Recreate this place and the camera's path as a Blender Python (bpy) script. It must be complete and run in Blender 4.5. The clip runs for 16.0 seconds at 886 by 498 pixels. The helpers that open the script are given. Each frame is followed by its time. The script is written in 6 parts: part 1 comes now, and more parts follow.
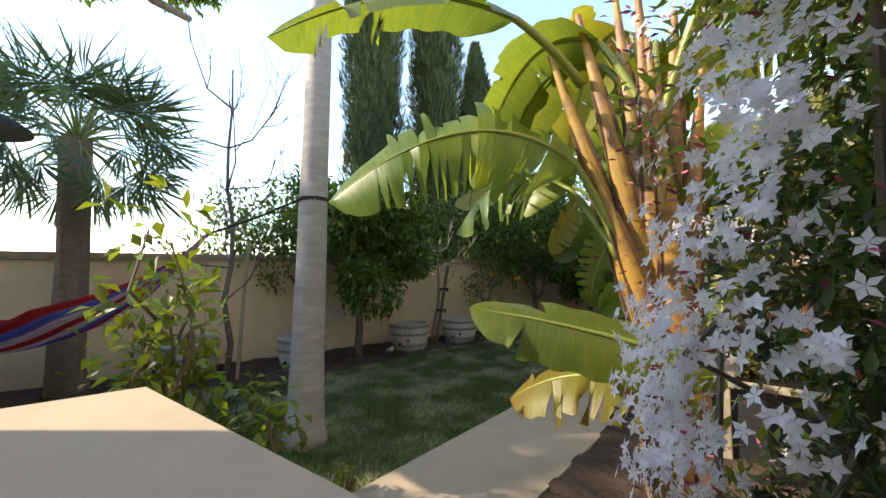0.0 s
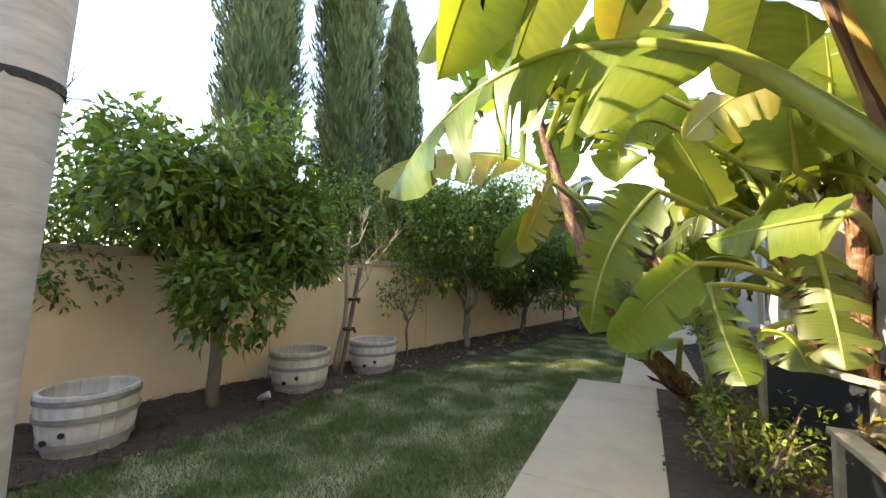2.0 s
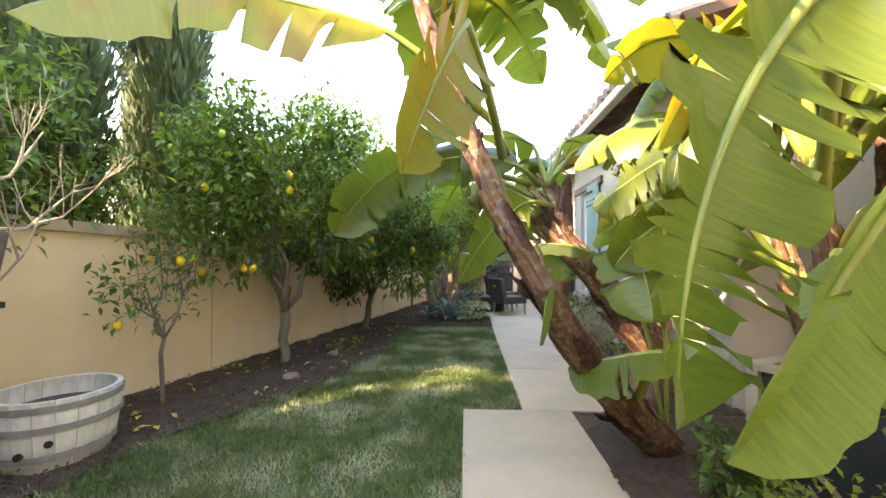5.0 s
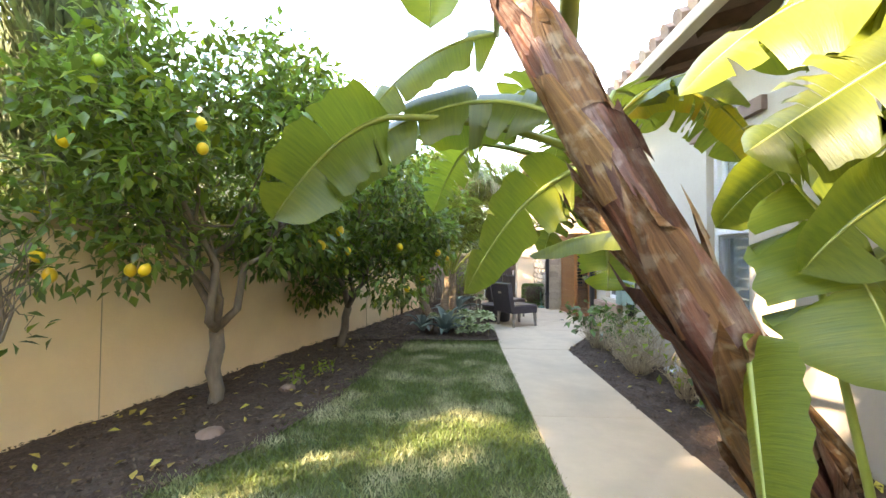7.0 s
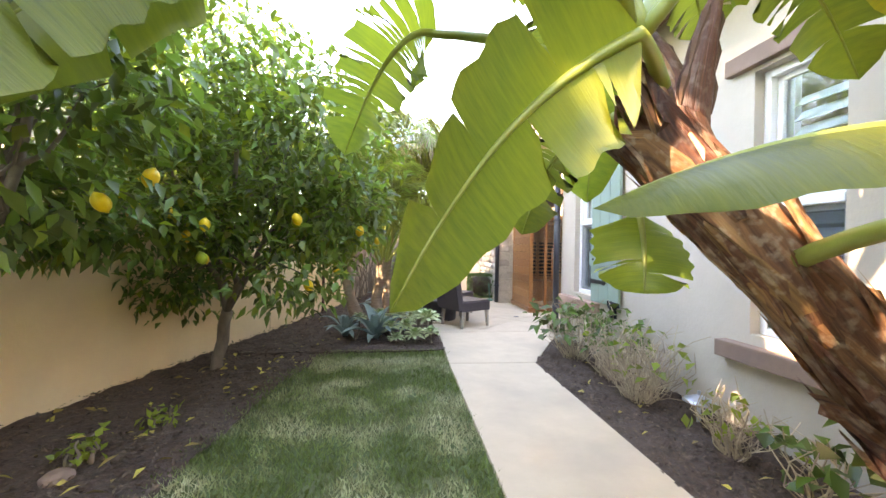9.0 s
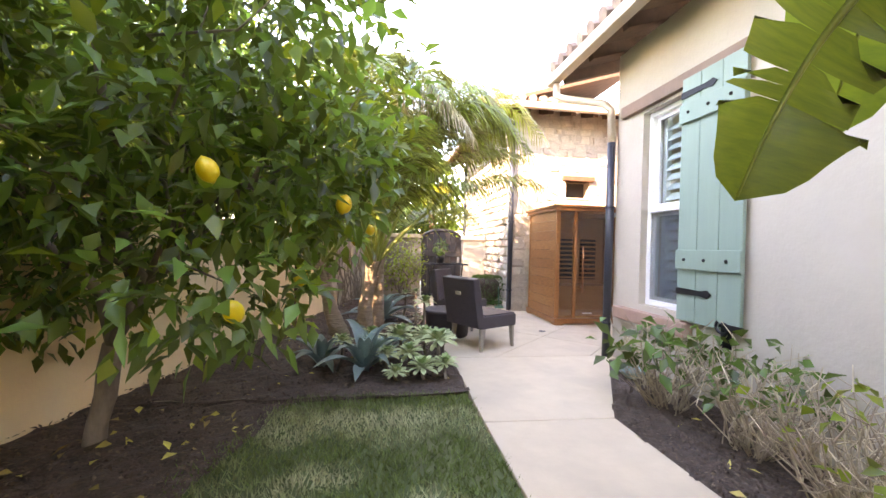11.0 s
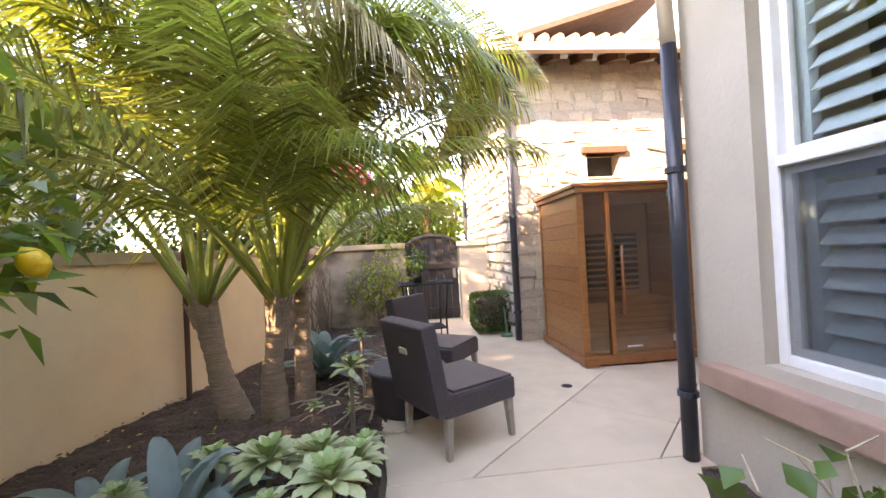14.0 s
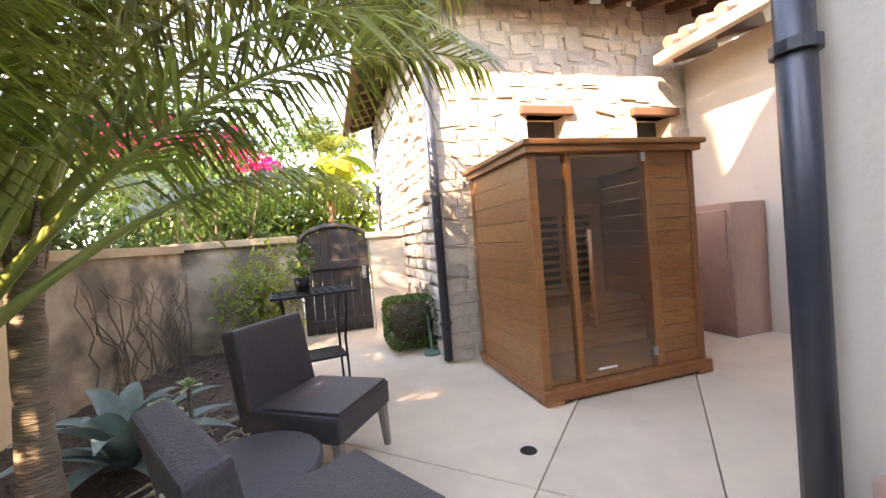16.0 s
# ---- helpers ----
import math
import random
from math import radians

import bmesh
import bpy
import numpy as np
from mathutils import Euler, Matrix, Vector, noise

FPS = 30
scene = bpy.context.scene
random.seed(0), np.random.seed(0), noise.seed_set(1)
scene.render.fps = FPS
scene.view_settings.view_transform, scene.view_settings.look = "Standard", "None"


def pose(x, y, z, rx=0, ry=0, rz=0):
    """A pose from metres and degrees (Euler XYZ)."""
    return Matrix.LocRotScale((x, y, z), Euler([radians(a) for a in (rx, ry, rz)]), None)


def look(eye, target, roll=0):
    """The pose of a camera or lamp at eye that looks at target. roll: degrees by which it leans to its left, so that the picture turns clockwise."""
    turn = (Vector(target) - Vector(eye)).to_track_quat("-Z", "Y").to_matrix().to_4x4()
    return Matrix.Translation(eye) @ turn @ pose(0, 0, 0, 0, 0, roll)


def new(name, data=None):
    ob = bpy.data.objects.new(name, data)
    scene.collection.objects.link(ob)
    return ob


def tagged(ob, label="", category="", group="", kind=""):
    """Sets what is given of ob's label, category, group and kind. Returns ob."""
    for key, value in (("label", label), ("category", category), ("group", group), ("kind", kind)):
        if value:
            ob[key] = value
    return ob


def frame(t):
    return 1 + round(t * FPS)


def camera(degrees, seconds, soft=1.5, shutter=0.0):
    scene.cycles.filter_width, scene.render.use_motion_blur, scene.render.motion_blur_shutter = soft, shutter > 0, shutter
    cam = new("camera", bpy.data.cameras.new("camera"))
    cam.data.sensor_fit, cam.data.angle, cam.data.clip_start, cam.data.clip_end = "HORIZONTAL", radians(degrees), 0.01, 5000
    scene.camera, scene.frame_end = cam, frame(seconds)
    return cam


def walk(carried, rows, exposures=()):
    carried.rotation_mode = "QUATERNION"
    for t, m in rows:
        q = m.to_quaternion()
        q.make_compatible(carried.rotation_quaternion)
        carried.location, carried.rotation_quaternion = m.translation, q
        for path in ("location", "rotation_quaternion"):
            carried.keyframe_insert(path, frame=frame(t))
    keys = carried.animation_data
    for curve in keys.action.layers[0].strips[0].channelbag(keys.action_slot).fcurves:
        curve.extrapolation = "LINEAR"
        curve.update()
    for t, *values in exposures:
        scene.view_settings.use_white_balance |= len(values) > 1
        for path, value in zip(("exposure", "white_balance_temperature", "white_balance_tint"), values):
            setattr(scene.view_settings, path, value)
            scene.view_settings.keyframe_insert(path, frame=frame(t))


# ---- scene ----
cam = camera(96.7, 16.0)
METRES, EYE, TILT, LEAN, TURN = 12.2, 1.381, 0.0, 0.0, 39.8
ROWS = [
    (0.0, 0.0, 0.0, 0.0, 0.01, 2.99, 0.27),
    (0.5, 0.0002, 0.0409, -0.0003, 1.62, 3.77, -0.12),
    (1.0, -0.0025, 0.081, 0.0014, 0.37, 3.92, -0.44),
    (1.5, -0.0007, 0.1209, -0.0011, -3.89, 3.57, -1.11),
    (2.0, -0.0013, 0.1576, -0.0007, -12.97, 3.68, -0.66),
    (2.5, 0.0007, 0.19, -0.0005, -21.94, 3.04, 0.14),
    (3.0, 0.0105, 0.2243, -0.0022, -27.15, 1.68, 0.27),
    (3.5, 0.0168, 0.2561, -0.0015, -32.64, 1.22, 1.19),
    (4.0, 0.0302, 0.2819, -0.003, -35.44, 1.17, 0.84),
    (6.5, 0.1162, 0.4067, -0.0084, -36.79, 1.21, -0.44),
    (7.0, 0.131, 0.4271, -0.0089, -37.32, 1.47, -0.4),
    (7.5, 0.1473, 0.4493, -0.0095, -38.93, 1.67, -0.43),
    (8.0, 0.1668, 0.4744, -0.0104, -41.02, 1.36, -0.67),
    (8.5, 0.1895, 0.497, -0.0122, -43.18, 0.73, -0.9),
    (9.0, 0.2155, 0.5217, -0.0129, -46.1, -0.2, -1.03),
    (9.5, 0.2387, 0.5454, -0.0126, -49.23, -1.23, -0.79),
    (10.35, 0.2474, 0.6068, -0.0148, -49.30, -0.90, -1.10),
    (11.20, 0.3038, 0.6271, -0.0181, -48.00, -0.10, -1.70),
    (12.0, 0.3671, 0.6256, -0.0214, -46.34, 0.64, -1.98),
    (12.5, 0.3763, 0.6388, -0.0205, -44.7, 0.7, -0.86),
    (13.0, 0.397, 0.6549, -0.0193, -43.82, 0.07, 0.51),
    (13.5, 0.4196, 0.6759, -0.0152, -44.75, -0.17, 1.77),
    (14.0, 0.4424, 0.6976, -0.0103, -44.83, 0.42, 3.04),
    (14.5, 0.4663, 0.7155, -0.0098, -44.72, 0.28, 3.07),
    (15.0, 0.4898, 0.738, -0.0102, -47.69, -0.17, 3.87),
    (15.5, 0.5141, 0.7555, -0.0113, -52.09, -0.34, 4.5),
    (16.0, 0.5368, 0.7664, -0.0118, -56.11, -1.38, 4.67),
]
EXPOSURES = [(0.0, 2.1, 7500, 9), (1.0, 2.45, 7600, 10), (2.0, 3.2, 8100, 13), (4.0, 3.85, 8600, 15), (7.0, 4.4, 9000, 15), (9.5, 4.8, 9500, 23), (12.5, 4.5, 10000, 31), (14.0, 4.35, 9800, 28), (16.0, 4.3, 9300, 24)]
walk(cam, [(t, pose(0, 0, EYE, TILT, LEAN, TURN) @ pose(METRES * x, METRES * y, METRES * z, 90 + pitch, roll, yaw)) for t, x, y, z, yaw, pitch, roll in ROWS], exposures=EXPOSURES)

# ---- world and sun ----
SUN_AZ, SUN_EL = 231.0, 33.0     # compass bearing of the sun, clockwise from +y, and its height
world = bpy.data.worlds.new("sky")
scene.world = world
world.use_nodes = True
sky = world.node_tree.nodes.new("ShaderNodeTexSky")
sky.sky_type, sky.sun_disc = "NISHITA", False
sky.sun_elevation, sky.sun_rotation = radians(SUN_EL), radians(SUN_AZ)
sky.air_density, sky.dust_density, sky.ozone_density = 1.0, 0.2, 1.5
back = world.node_tree.nodes["Background"]
back.inputs["Strength"].default_value = 0.15
world.node_tree.links.new(sky.outputs[0], back.inputs[0])
sun = new("sun", bpy.data.lights.new("sun", "SUN"))
sun.data.energy, sun.data.angle, sun.data.color = 2.05, radians(0.6), (1.0, 0.9, 0.76)
to_sun = Vector((math.sin(radians(SUN_AZ)) * math.cos(radians(SUN_EL)), math.cos(radians(SUN_AZ)) * math.cos(radians(SUN_EL)), math.sin(radians(SUN_EL))))
sun.matrix_world = look(to_sun * 60, (0, 0, 0))

# ---- materials ----


def material(name, base, dark=None, scale=8.0, detail=6.0, rough=0.8, bump=0.2, bump_scale=60.0, metal=0.0, stain=None, stain_scale=1.2, stain_amount=0.5,
             vary=0.0, stretch=(1, 1, 1), translucent=0.0, coat=0.0, per_island=False, spec=0.5, bump_dist=0.004, coords="Object", spread=(0.48, 0.72)):
    m = bpy.data.materials.new(name)
    m.use_nodes = True
    nt = m.node_tree
    n, link = nt.nodes, nt.links.new
    bsdf = n["Principled BSDF"]
    co = n.new("ShaderNodeTexCoord")
    mp = n.new("ShaderNodeMapping")
    mp.inputs["Scale"].default_value = stretch
    link(co.outputs[coords], mp.inputs[0])
    grain = n.new("ShaderNodeTexNoise")
    grain.inputs["Scale"].default_value, grain.inputs["Detail"].default_value = scale, detail
    grain.inputs["Roughness"].default_value = 0.65
    link(mp.outputs[0], grain.inputs["Vector"])
    mix = n.new("ShaderNodeMix")
    mix.data_type = "RGBA"
    dark = dark or tuple(c * 0.7 for c in base)
    mix.inputs[6].default_value, mix.inputs[7].default_value = (*dark, 1), (*base, 1)
    ramp = n.new("ShaderNodeMapRange")
    ramp.inputs[1].default_value, ramp.inputs[2].default_value = 0.3, 0.7
    link(grain.outputs[0], ramp.inputs[0])
    link(ramp.outputs[0], mix.inputs[0])
    colour = mix.outputs[2]
    if stain:
        blot = n.new("ShaderNodeTexNoise")
        blot.inputs["Scale"].default_value, blot.inputs["Detail"].default_value = stain_scale, 5.0
        link(co.outputs["Object"], blot.inputs["Vector"])
        lim = n.new("ShaderNodeMapRange")
        lim.inputs[1].default_value, lim.inputs[2].default_value, lim.inputs[4].default_value = *spread, stain_amount
        link(blot.outputs[0], lim.inputs[0])
        mix2 = n.new("ShaderNodeMix")
        mix2.data_type = "RGBA"
        mix2.inputs[7].default_value = (*stain, 1)
        link(lim.outputs[0], mix2.inputs[0])
        link(colour, mix2.inputs[6])
        colour = mix2.outputs[2]
    if vary:
        if per_island:
            geo = n.new("ShaderNodeNewGeometry")
            rnd = geo.outputs["Random Per Island"]
        else:
            info = n.new("ShaderNodeObjectInfo")
            rnd = info.outputs["Random"]
        span = n.new("ShaderNodeMapRange")
        span.inputs[3].default_value, span.inputs[4].default_value = 1 - vary, 1 + vary
        link(rnd, span.inputs[0])
        hsv = n.new("ShaderNodeHueSaturation")
        link(span.outputs[0], hsv.inputs["Value"])
        hue = n.new("ShaderNodeMapRange")
        hue.inputs[3].default_value, hue.inputs[4].default_value = 0.5 - vary * 0.04, 0.5 + vary * 0.04
        link(rnd, hue.inputs[0])
        link(hue.outputs[0], hsv.inputs["Hue"])
        link(colour, hsv.inputs["Color"])
        colour = hsv.outputs[0]
    link(colour, bsdf.inputs["Base Color"])
    bsdf.inputs["Roughness"].default_value, bsdf.inputs["Metallic"].default_value = rough, metal
    bsdf.inputs["Coat Weight"].default_value = coat
    bsdf.inputs["Specular IOR Level"].default_value = spec
    if bump:
        fine = n.new("ShaderNodeTexNoise")
        fine.inputs["Scale"].default_value, fine.inputs["Detail"].default_value = bump_scale, 4.0
        link(mp.outputs[0], fine.inputs["Vector"])
        bm_ = n.new("ShaderNodeBump")
        bm_.inputs["Strength"].default_value, bm_.inputs["Distance"].default_value = bump, bump_dist
        link(fine.outputs[0], bm_.inputs["Height"])
        link(bm_.outputs[0], bsdf.inputs["Normal"])
    if translucent:
        tr = n.new("ShaderNodeBsdfTranslucent")
        tint = n.new("ShaderNodeHueSaturation")
        tint.inputs["Value"].default_value, tint.inputs["Saturation"].default_value, tint.inputs["Hue"].default_value = 1.8, 1.08, 0.478
        link(colour, tint.inputs["Color"])
        link(tint.outputs[0], tr.inputs[0])
        sh = n.new("ShaderNodeMixShader")
        sh.inputs[0].default_value = translucent
        link(bsdf.outputs[0], sh.inputs[1])
        link(tr.outputs[0], sh.inputs[2])
        link(sh.outputs[0], n["Material Output"].inputs[0])
    return m


def glass_material(name, tint=(0.9, 0.95, 0.95)):
    """A thin pane: clear glass with a sharp reflection."""
    m = bpy.data.materials.new(name)
    m.use_nodes = True
    n, link = m.node_tree.nodes, m.node_tree.links.new
    tr, gl, mx, fr = n.new("ShaderNodeBsdfTransparent"), n.new("ShaderNodeBsdfGlossy"), n.new("ShaderNodeMixShader"), n.new("ShaderNodeLayerWeight")
    fall, lift = n.new("ShaderNodeMath"), n.new("ShaderNodeMath")
    fall.operation, lift.operation = "POWER", "MULTIPLY_ADD"
    fall.inputs[1].default_value, lift.inputs[1].default_value, lift.inputs[2].default_value = 4.0, 0.9, 0.07
    tr.inputs[0].default_value = (*tint, 1)
    gl.inputs["Roughness"].default_value = 0.02
    fr.inputs[0].default_value = 0.5
    link(fr.outputs["Facing"], fall.inputs[0])
    link(fall.outputs[0], lift.inputs[0])
    link(lift.outputs[0], mx.inputs[0])
    link(tr.outputs[0], mx.inputs[1])
    link(gl.outputs[0], mx.inputs[2])
    link(mx.outputs[0], n["Material Output"].inputs[0])
    return m


M = {
    "far_ground": material("dry_far_ground", (0.3, 0.26, 0.19), (0.2, 0.18, 0.12), 0.3, bump=0.3, bump_scale=3, stain=(0.12, 0.15, 0.06), stain_scale=0.1),
    "lawn": material("lawn_soil", (0.08, 0.11, 0.03), (0.045, 0.07, 0.02), 9, bump=0.6, bump_scale=120, stain=(0.13, 0.12, 0.055), stain_scale=1.6, stain_amount=0.7, bump_dist=0.01),
    "grass": material("grass_blade", (0.125, 0.17, 0.05), (0.075, 0.115, 0.034), 1.4, rough=0.55, bump=0, translucent=0.35, vary=0.35, per_island=True, stain=(0.42, 0.41, 0.26), stain_scale=2.1, stain_amount=0.85, spread=(0.46, 0.64)),
    "soil": material("dark_mulch", (0.105, 0.064, 0.047), (0.034, 0.022, 0.017), 22, bump=1.0, bump_scale=70, stain=(0.12, 0.085, 0.065), stain_scale=3, bump_dist=0.02),
    "chip": material("bark_chip", (0.13, 0.085, 0.06), (0.05, 0.03, 0.022), 30, bump=0.3, vary=0.6, per_island=True),
    "concrete": material("pale_concrete", (0.54, 0.43, 0.315), (0.48, 0.38, 0.28), 5, rough=0.85, bump=0.25, bump_scale=180, stain=(0.32, 0.27, 0.215), stain_scale=1.4, stain_amount=0.45, vary=0.05),
    "stucco": material("cream_stucco", (0.85, 0.66, 0.42), (0.78, 0.6, 0.38), 3, rough=0.92, bump=0.5, bump_scale=45, stain=(0.56, 0.42, 0.27), stain_scale=0.9, stain_amount=0.35),
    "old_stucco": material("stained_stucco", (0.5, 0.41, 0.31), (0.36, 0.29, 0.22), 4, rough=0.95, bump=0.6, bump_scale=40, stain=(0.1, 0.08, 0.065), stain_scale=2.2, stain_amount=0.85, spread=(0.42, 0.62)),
    "cap": material("wall_cap_stucco", (0.52, 0.4, 0.26), (0.36, 0.28, 0.19), 4, rough=0.92, bump=0.5, bump_scale=50, stain=(0.22, 0.18, 0.13), stain_scale=1.5, stain_amount=0.7),
    "house": material("beige_house_stucco", (0.52, 0.455, 0.375), (0.46, 0.4, 0.33), 2.2, rough=0.92, bump=0.6, bump_scale=38, stain=(0.38, 0.33, 0.27), stain_scale=0.8, stain_amount=0.4),
    "trim": material("taupe_trim", (0.26, 0.17, 0.13), (0.2, 0.13, 0.1), 5, bump=0.3, bump_scale=60),
    "sill": material("terracotta_sill", (0.4, 0.25, 0.19), (0.31, 0.19, 0.15), 5, bump=0.3, bump_scale=60),
    "white": material("white_vinyl", (0.8, 0.8, 0.8), (0.74, 0.74, 0.74), 4, rough=0.4, bump=0.05),
    "sage": material("sage_paint", (0.24, 0.33, 0.27), (0.21, 0.29, 0.24), 6, rough=0.55, bump=0.25, bump_scale=40, stretch=(1, 1, 0.08)),
    "iron": material("black_iron", (0.03, 0.032, 0.038), (0.015, 0.015, 0.018), 14, rough=0.5, metal=0.6, bump=0.2),
    "louvre": material("louvre_white", (0.6, 0.65, 0.67), (0.54, 0.59, 0.61), 3, rough=0.5, bump=0.05),
    # Black of heater panels; also painted shade behind panes and in drain holes.
    "dark": material("black_and_unlit_depth", (0.02, 0.02, 0.02), (0.012, 0.012, 0.012), 3, bump=0),
    # Grey that paints the gloom of unlit rooms onto flat sheets.
    "room": material("unlit_room_grey", (0.1, 0.1, 0.1), (0.07, 0.07, 0.07), 2, bump=0),
    "wood": material("sauna_cedar", (0.36, 0.145, 0.045), (0.2, 0.07, 0.022), 9, rough=0.42, bump=0.2, bump_scale=30, stretch=(1, 1, 6), vary=0.12, coat=0.15, stain=(0.3, 0.15, 0.07), stain_scale=2),
    "wood_in": material("sauna_inner_wood", (0.55, 0.32, 0.16), (0.4, 0.22, 0.1), 8, rough=0.5, bump=0.2, stretch=(1, 1, 6)),
    "rafter": material("dark_rafter", (0.12, 0.06, 0.035), (0.07, 0.035, 0.02), 8, rough=0.8, bump=0.3),
    "stone": material("field_stone", (0.54, 0.44, 0.34), (0.4, 0.33, 0.26), 7, rough=0.9, bump=0.9, bump_scale=18, vary=0.16, stain=(0.34, 0.28, 0.23), stain_scale=3, stain_amount=0.6, bump_dist=0.015),
    "stone_far": material("rubble_stone", (0.46, 0.41, 0.35), (0.36, 0.32, 0.27), 8, rough=0.9, bump=0.9, bump_scale=18, vary=0.2, per_island=True, bump_dist=0.015),
    "mortar": material("mortar", (0.46, 0.39, 0.31), (0.34, 0.29, 0.23), 20, rough=0.95, bump=0.6, bump_scale=80),
    "tile": material("roof_tile", (0.36, 0.26, 0.2), (0.2, 0.14, 0.11), 10, rough=0.85, bump=0.4, vary=0.3),
    "far_roof": material("far_roof_tile", (0.42, 0.33, 0.3), (0.3, 0.24, 0.22), 6, bump=0.4, bump_scale=20),
    "gutter": material("cream_gutter", (0.55, 0.45, 0.34), (0.47, 0.38, 0.29), 4, rough=0.5, bump=0.05),
    "pipe": material("dark_downpipe", (0.035, 0.04, 0.055), (0.02, 0.022, 0.03), 6, rough=0.35, bump=0.05),
    "wicker": material("dark_wicker", (0.06, 0.048, 0.055), (0.03, 0.024, 0.028), 60, rough=0.5, bump=0.8, bump_scale=110, bump_dist=0.006),
    "leg": material("grey_wood_leg", (0.33, 0.28, 0.23), (0.22, 0.18, 0.15), 12, bump=0.2),
    "gate": material("dark_gate", (0.035, 0.028, 0.028), (0.02, 0.016, 0.016), 10, rough=0.6, bump=0.3),
    "barrel": material("whitewashed_oak", (0.78, 0.75, 0.69), (0.58, 0.54, 0.48), 9, rough=0.85, bump=0.5, bump_scale=40, stretch=(1, 1, 0.3), vary=0.12, stain=(0.25, 0.22, 0.18), stain_scale=6),
    "hoop": material("whitewashed_hoop", (0.38, 0.37, 0.35), (0.25, 0.24, 0.23), 12, rough=0.6, metal=0.3, bump=0.2),
    "planter": material("dark_wicker_planter", (0.03, 0.033, 0.042), (0.015, 0.016, 0.02), 50, rough=0.5, bump=0.7, bump_scale=90),
    "rim": material("planter_rim", (0.42, 0.36, 0.28), (0.3, 0.26, 0.2), 8, bump=0.3),
    "king": material("king_palm_bark", (0.5, 0.45, 0.41), (0.33, 0.29, 0.26), 4, rough=0.85, bump=0.5, bump_scale=14, stretch=(1, 1, 5), stain=(0.3, 0.25, 0.22), stain_scale=3),
    "bark": material("citrus_bark", (0.25, 0.2, 0.15), (0.11, 0.085, 0.065), 12, bump=0.7, bump_scale=40, stretch=(1, 1, 0.3)),
    "twig": material("bare_twig", (0.2, 0.16, 0.14), (0.11, 0.09, 0.08), 14, bump=0.3),
    "dry": material("dry_stem", (0.48, 0.39, 0.28), (0.3, 0.23, 0.16), 14, bump=0.2, vary=0.3, per_island=True),
    "palm_bark": material("palm_bark", (0.33, 0.24, 0.17), (0.17, 0.12, 0.085), 7, bump=0.9, bump_scale=16, stretch=(1, 1, 5), bump_dist=0.02, stain=(0.14, 0.15, 0.06), stain_scale=4),
    "ban_bark": material("banana_sheath", (0.36, 0.17, 0.08), (0.05, 0.018, 0.013), 1.0, rough=0.55, bump=1.0, bump_scale=2.2, coords="UV", stretch=(9, 2.2, 1), vary=0.55, stain=(0.5, 0.4, 0.31), stain_scale=24, stain_amount=0.5, spread=(0.5, 0.66), bump_dist=0.008),
    "ban_sheath": material("golden_sheath", (0.4, 0.2, 0.045), (0.2, 0.12, 0.03), 1.0, rough=0.42, bump=0.6, bump_scale=3.0, coords="UV", stretch=(14, 1.0, 1), vary=0.3, stain=(0.15, 0.06, 0.035), stain_scale=7, stain_amount=0.8, spread=(0.47, 0.64), bump_dist=0.004),
    "ban_leaf": material("banana_leaf", (0.145, 0.192, 0.03), (0.08, 0.128, 0.024), 1.0, rough=0.36, bump=0.5, bump_scale=1.6, coords="UV", stretch=(70, 1.2, 1), translucent=0.42, vary=0.32, stain=(0.26, 0.27, 0.03), stain_scale=1.5, stain_amount=0.5),
    "ban_leaf_old": material("yellowing_banana_leaf", (0.28, 0.25, 0.03), (0.17, 0.19, 0.03), 1.0, rough=0.45, bump=0.5, bump_scale=1.6, coords="UV", stretch=(70, 1.2, 1), translucent=0.42, vary=0.2, stain=(0.3, 0.14, 0.03), stain_scale=3, stain_amount=0.7),
    "midrib": material("leaf_midrib", (0.26, 0.29, 0.06), (0.18, 0.22, 0.04), 5, rough=0.4, bump=0.05),
    "citrus": material("citrus_leaf", (0.115, 0.18, 0.035), (0.07, 0.125, 0.025), 3, rough=0.35, bump=0, translucent=0.38, vary=0.5, per_island=True),
    "citrus_yellow": material("pale_citrus_leaf", (0.2, 0.25, 0.035), (0.11, 0.17, 0.025), 3, rough=0.4, bump=0, translucent=0.4, vary=0.4, per_island=True),
    "cypress": material("cypress_foliage", (0.085, 0.115, 0.035), (0.045, 0.07, 0.022), 2, rough=0.7, bump=0, translucent=0.15, vary=0.45, per_island=True),
    "palm_leaf": material("palm_leaflet", (0.165, 0.2, 0.038), (0.1, 0.135, 0.028), 2, rough=0.33, bump=0, translucent=0.36, vary=0.55, per_island=True, stain=(0.3, 0.26, 0.09), stain_scale=1.0, stain_amount=0.6),
    "palm_dry": material("dry_palm_leaflet", (0.46, 0.4, 0.25), (0.3, 0.25, 0.13), 2, rough=0.5, bump=0, translucent=0.35, vary=0.35, per_island=True),
    "fan_leaf": material("fan_palm_leaf", (0.11, 0.16, 0.055), (0.07, 0.11, 0.04), 2, rough=0.45, bump=0, translucent=0.3, vary=0.35, per_island=True),
    "agave": material("agave_blue", (0.34, 0.44, 0.42), (0.25, 0.35, 0.33), 4, rough=0.5, bump=0.1, vary=0.15),
    "aeonium": material("aeonium_leaf", (0.52, 0.57, 0.33), (0.38, 0.47, 0.25), 12, rough=0.45, bump=0, translucent=0.15, vary=0.25, per_island=True),
    "aeo_edge": material("aeonium_core", (0.25, 0.36, 0.12), (0.17, 0.28, 0.09), 12, rough=0.45, bump=0, vary=0.2, per_island=True),
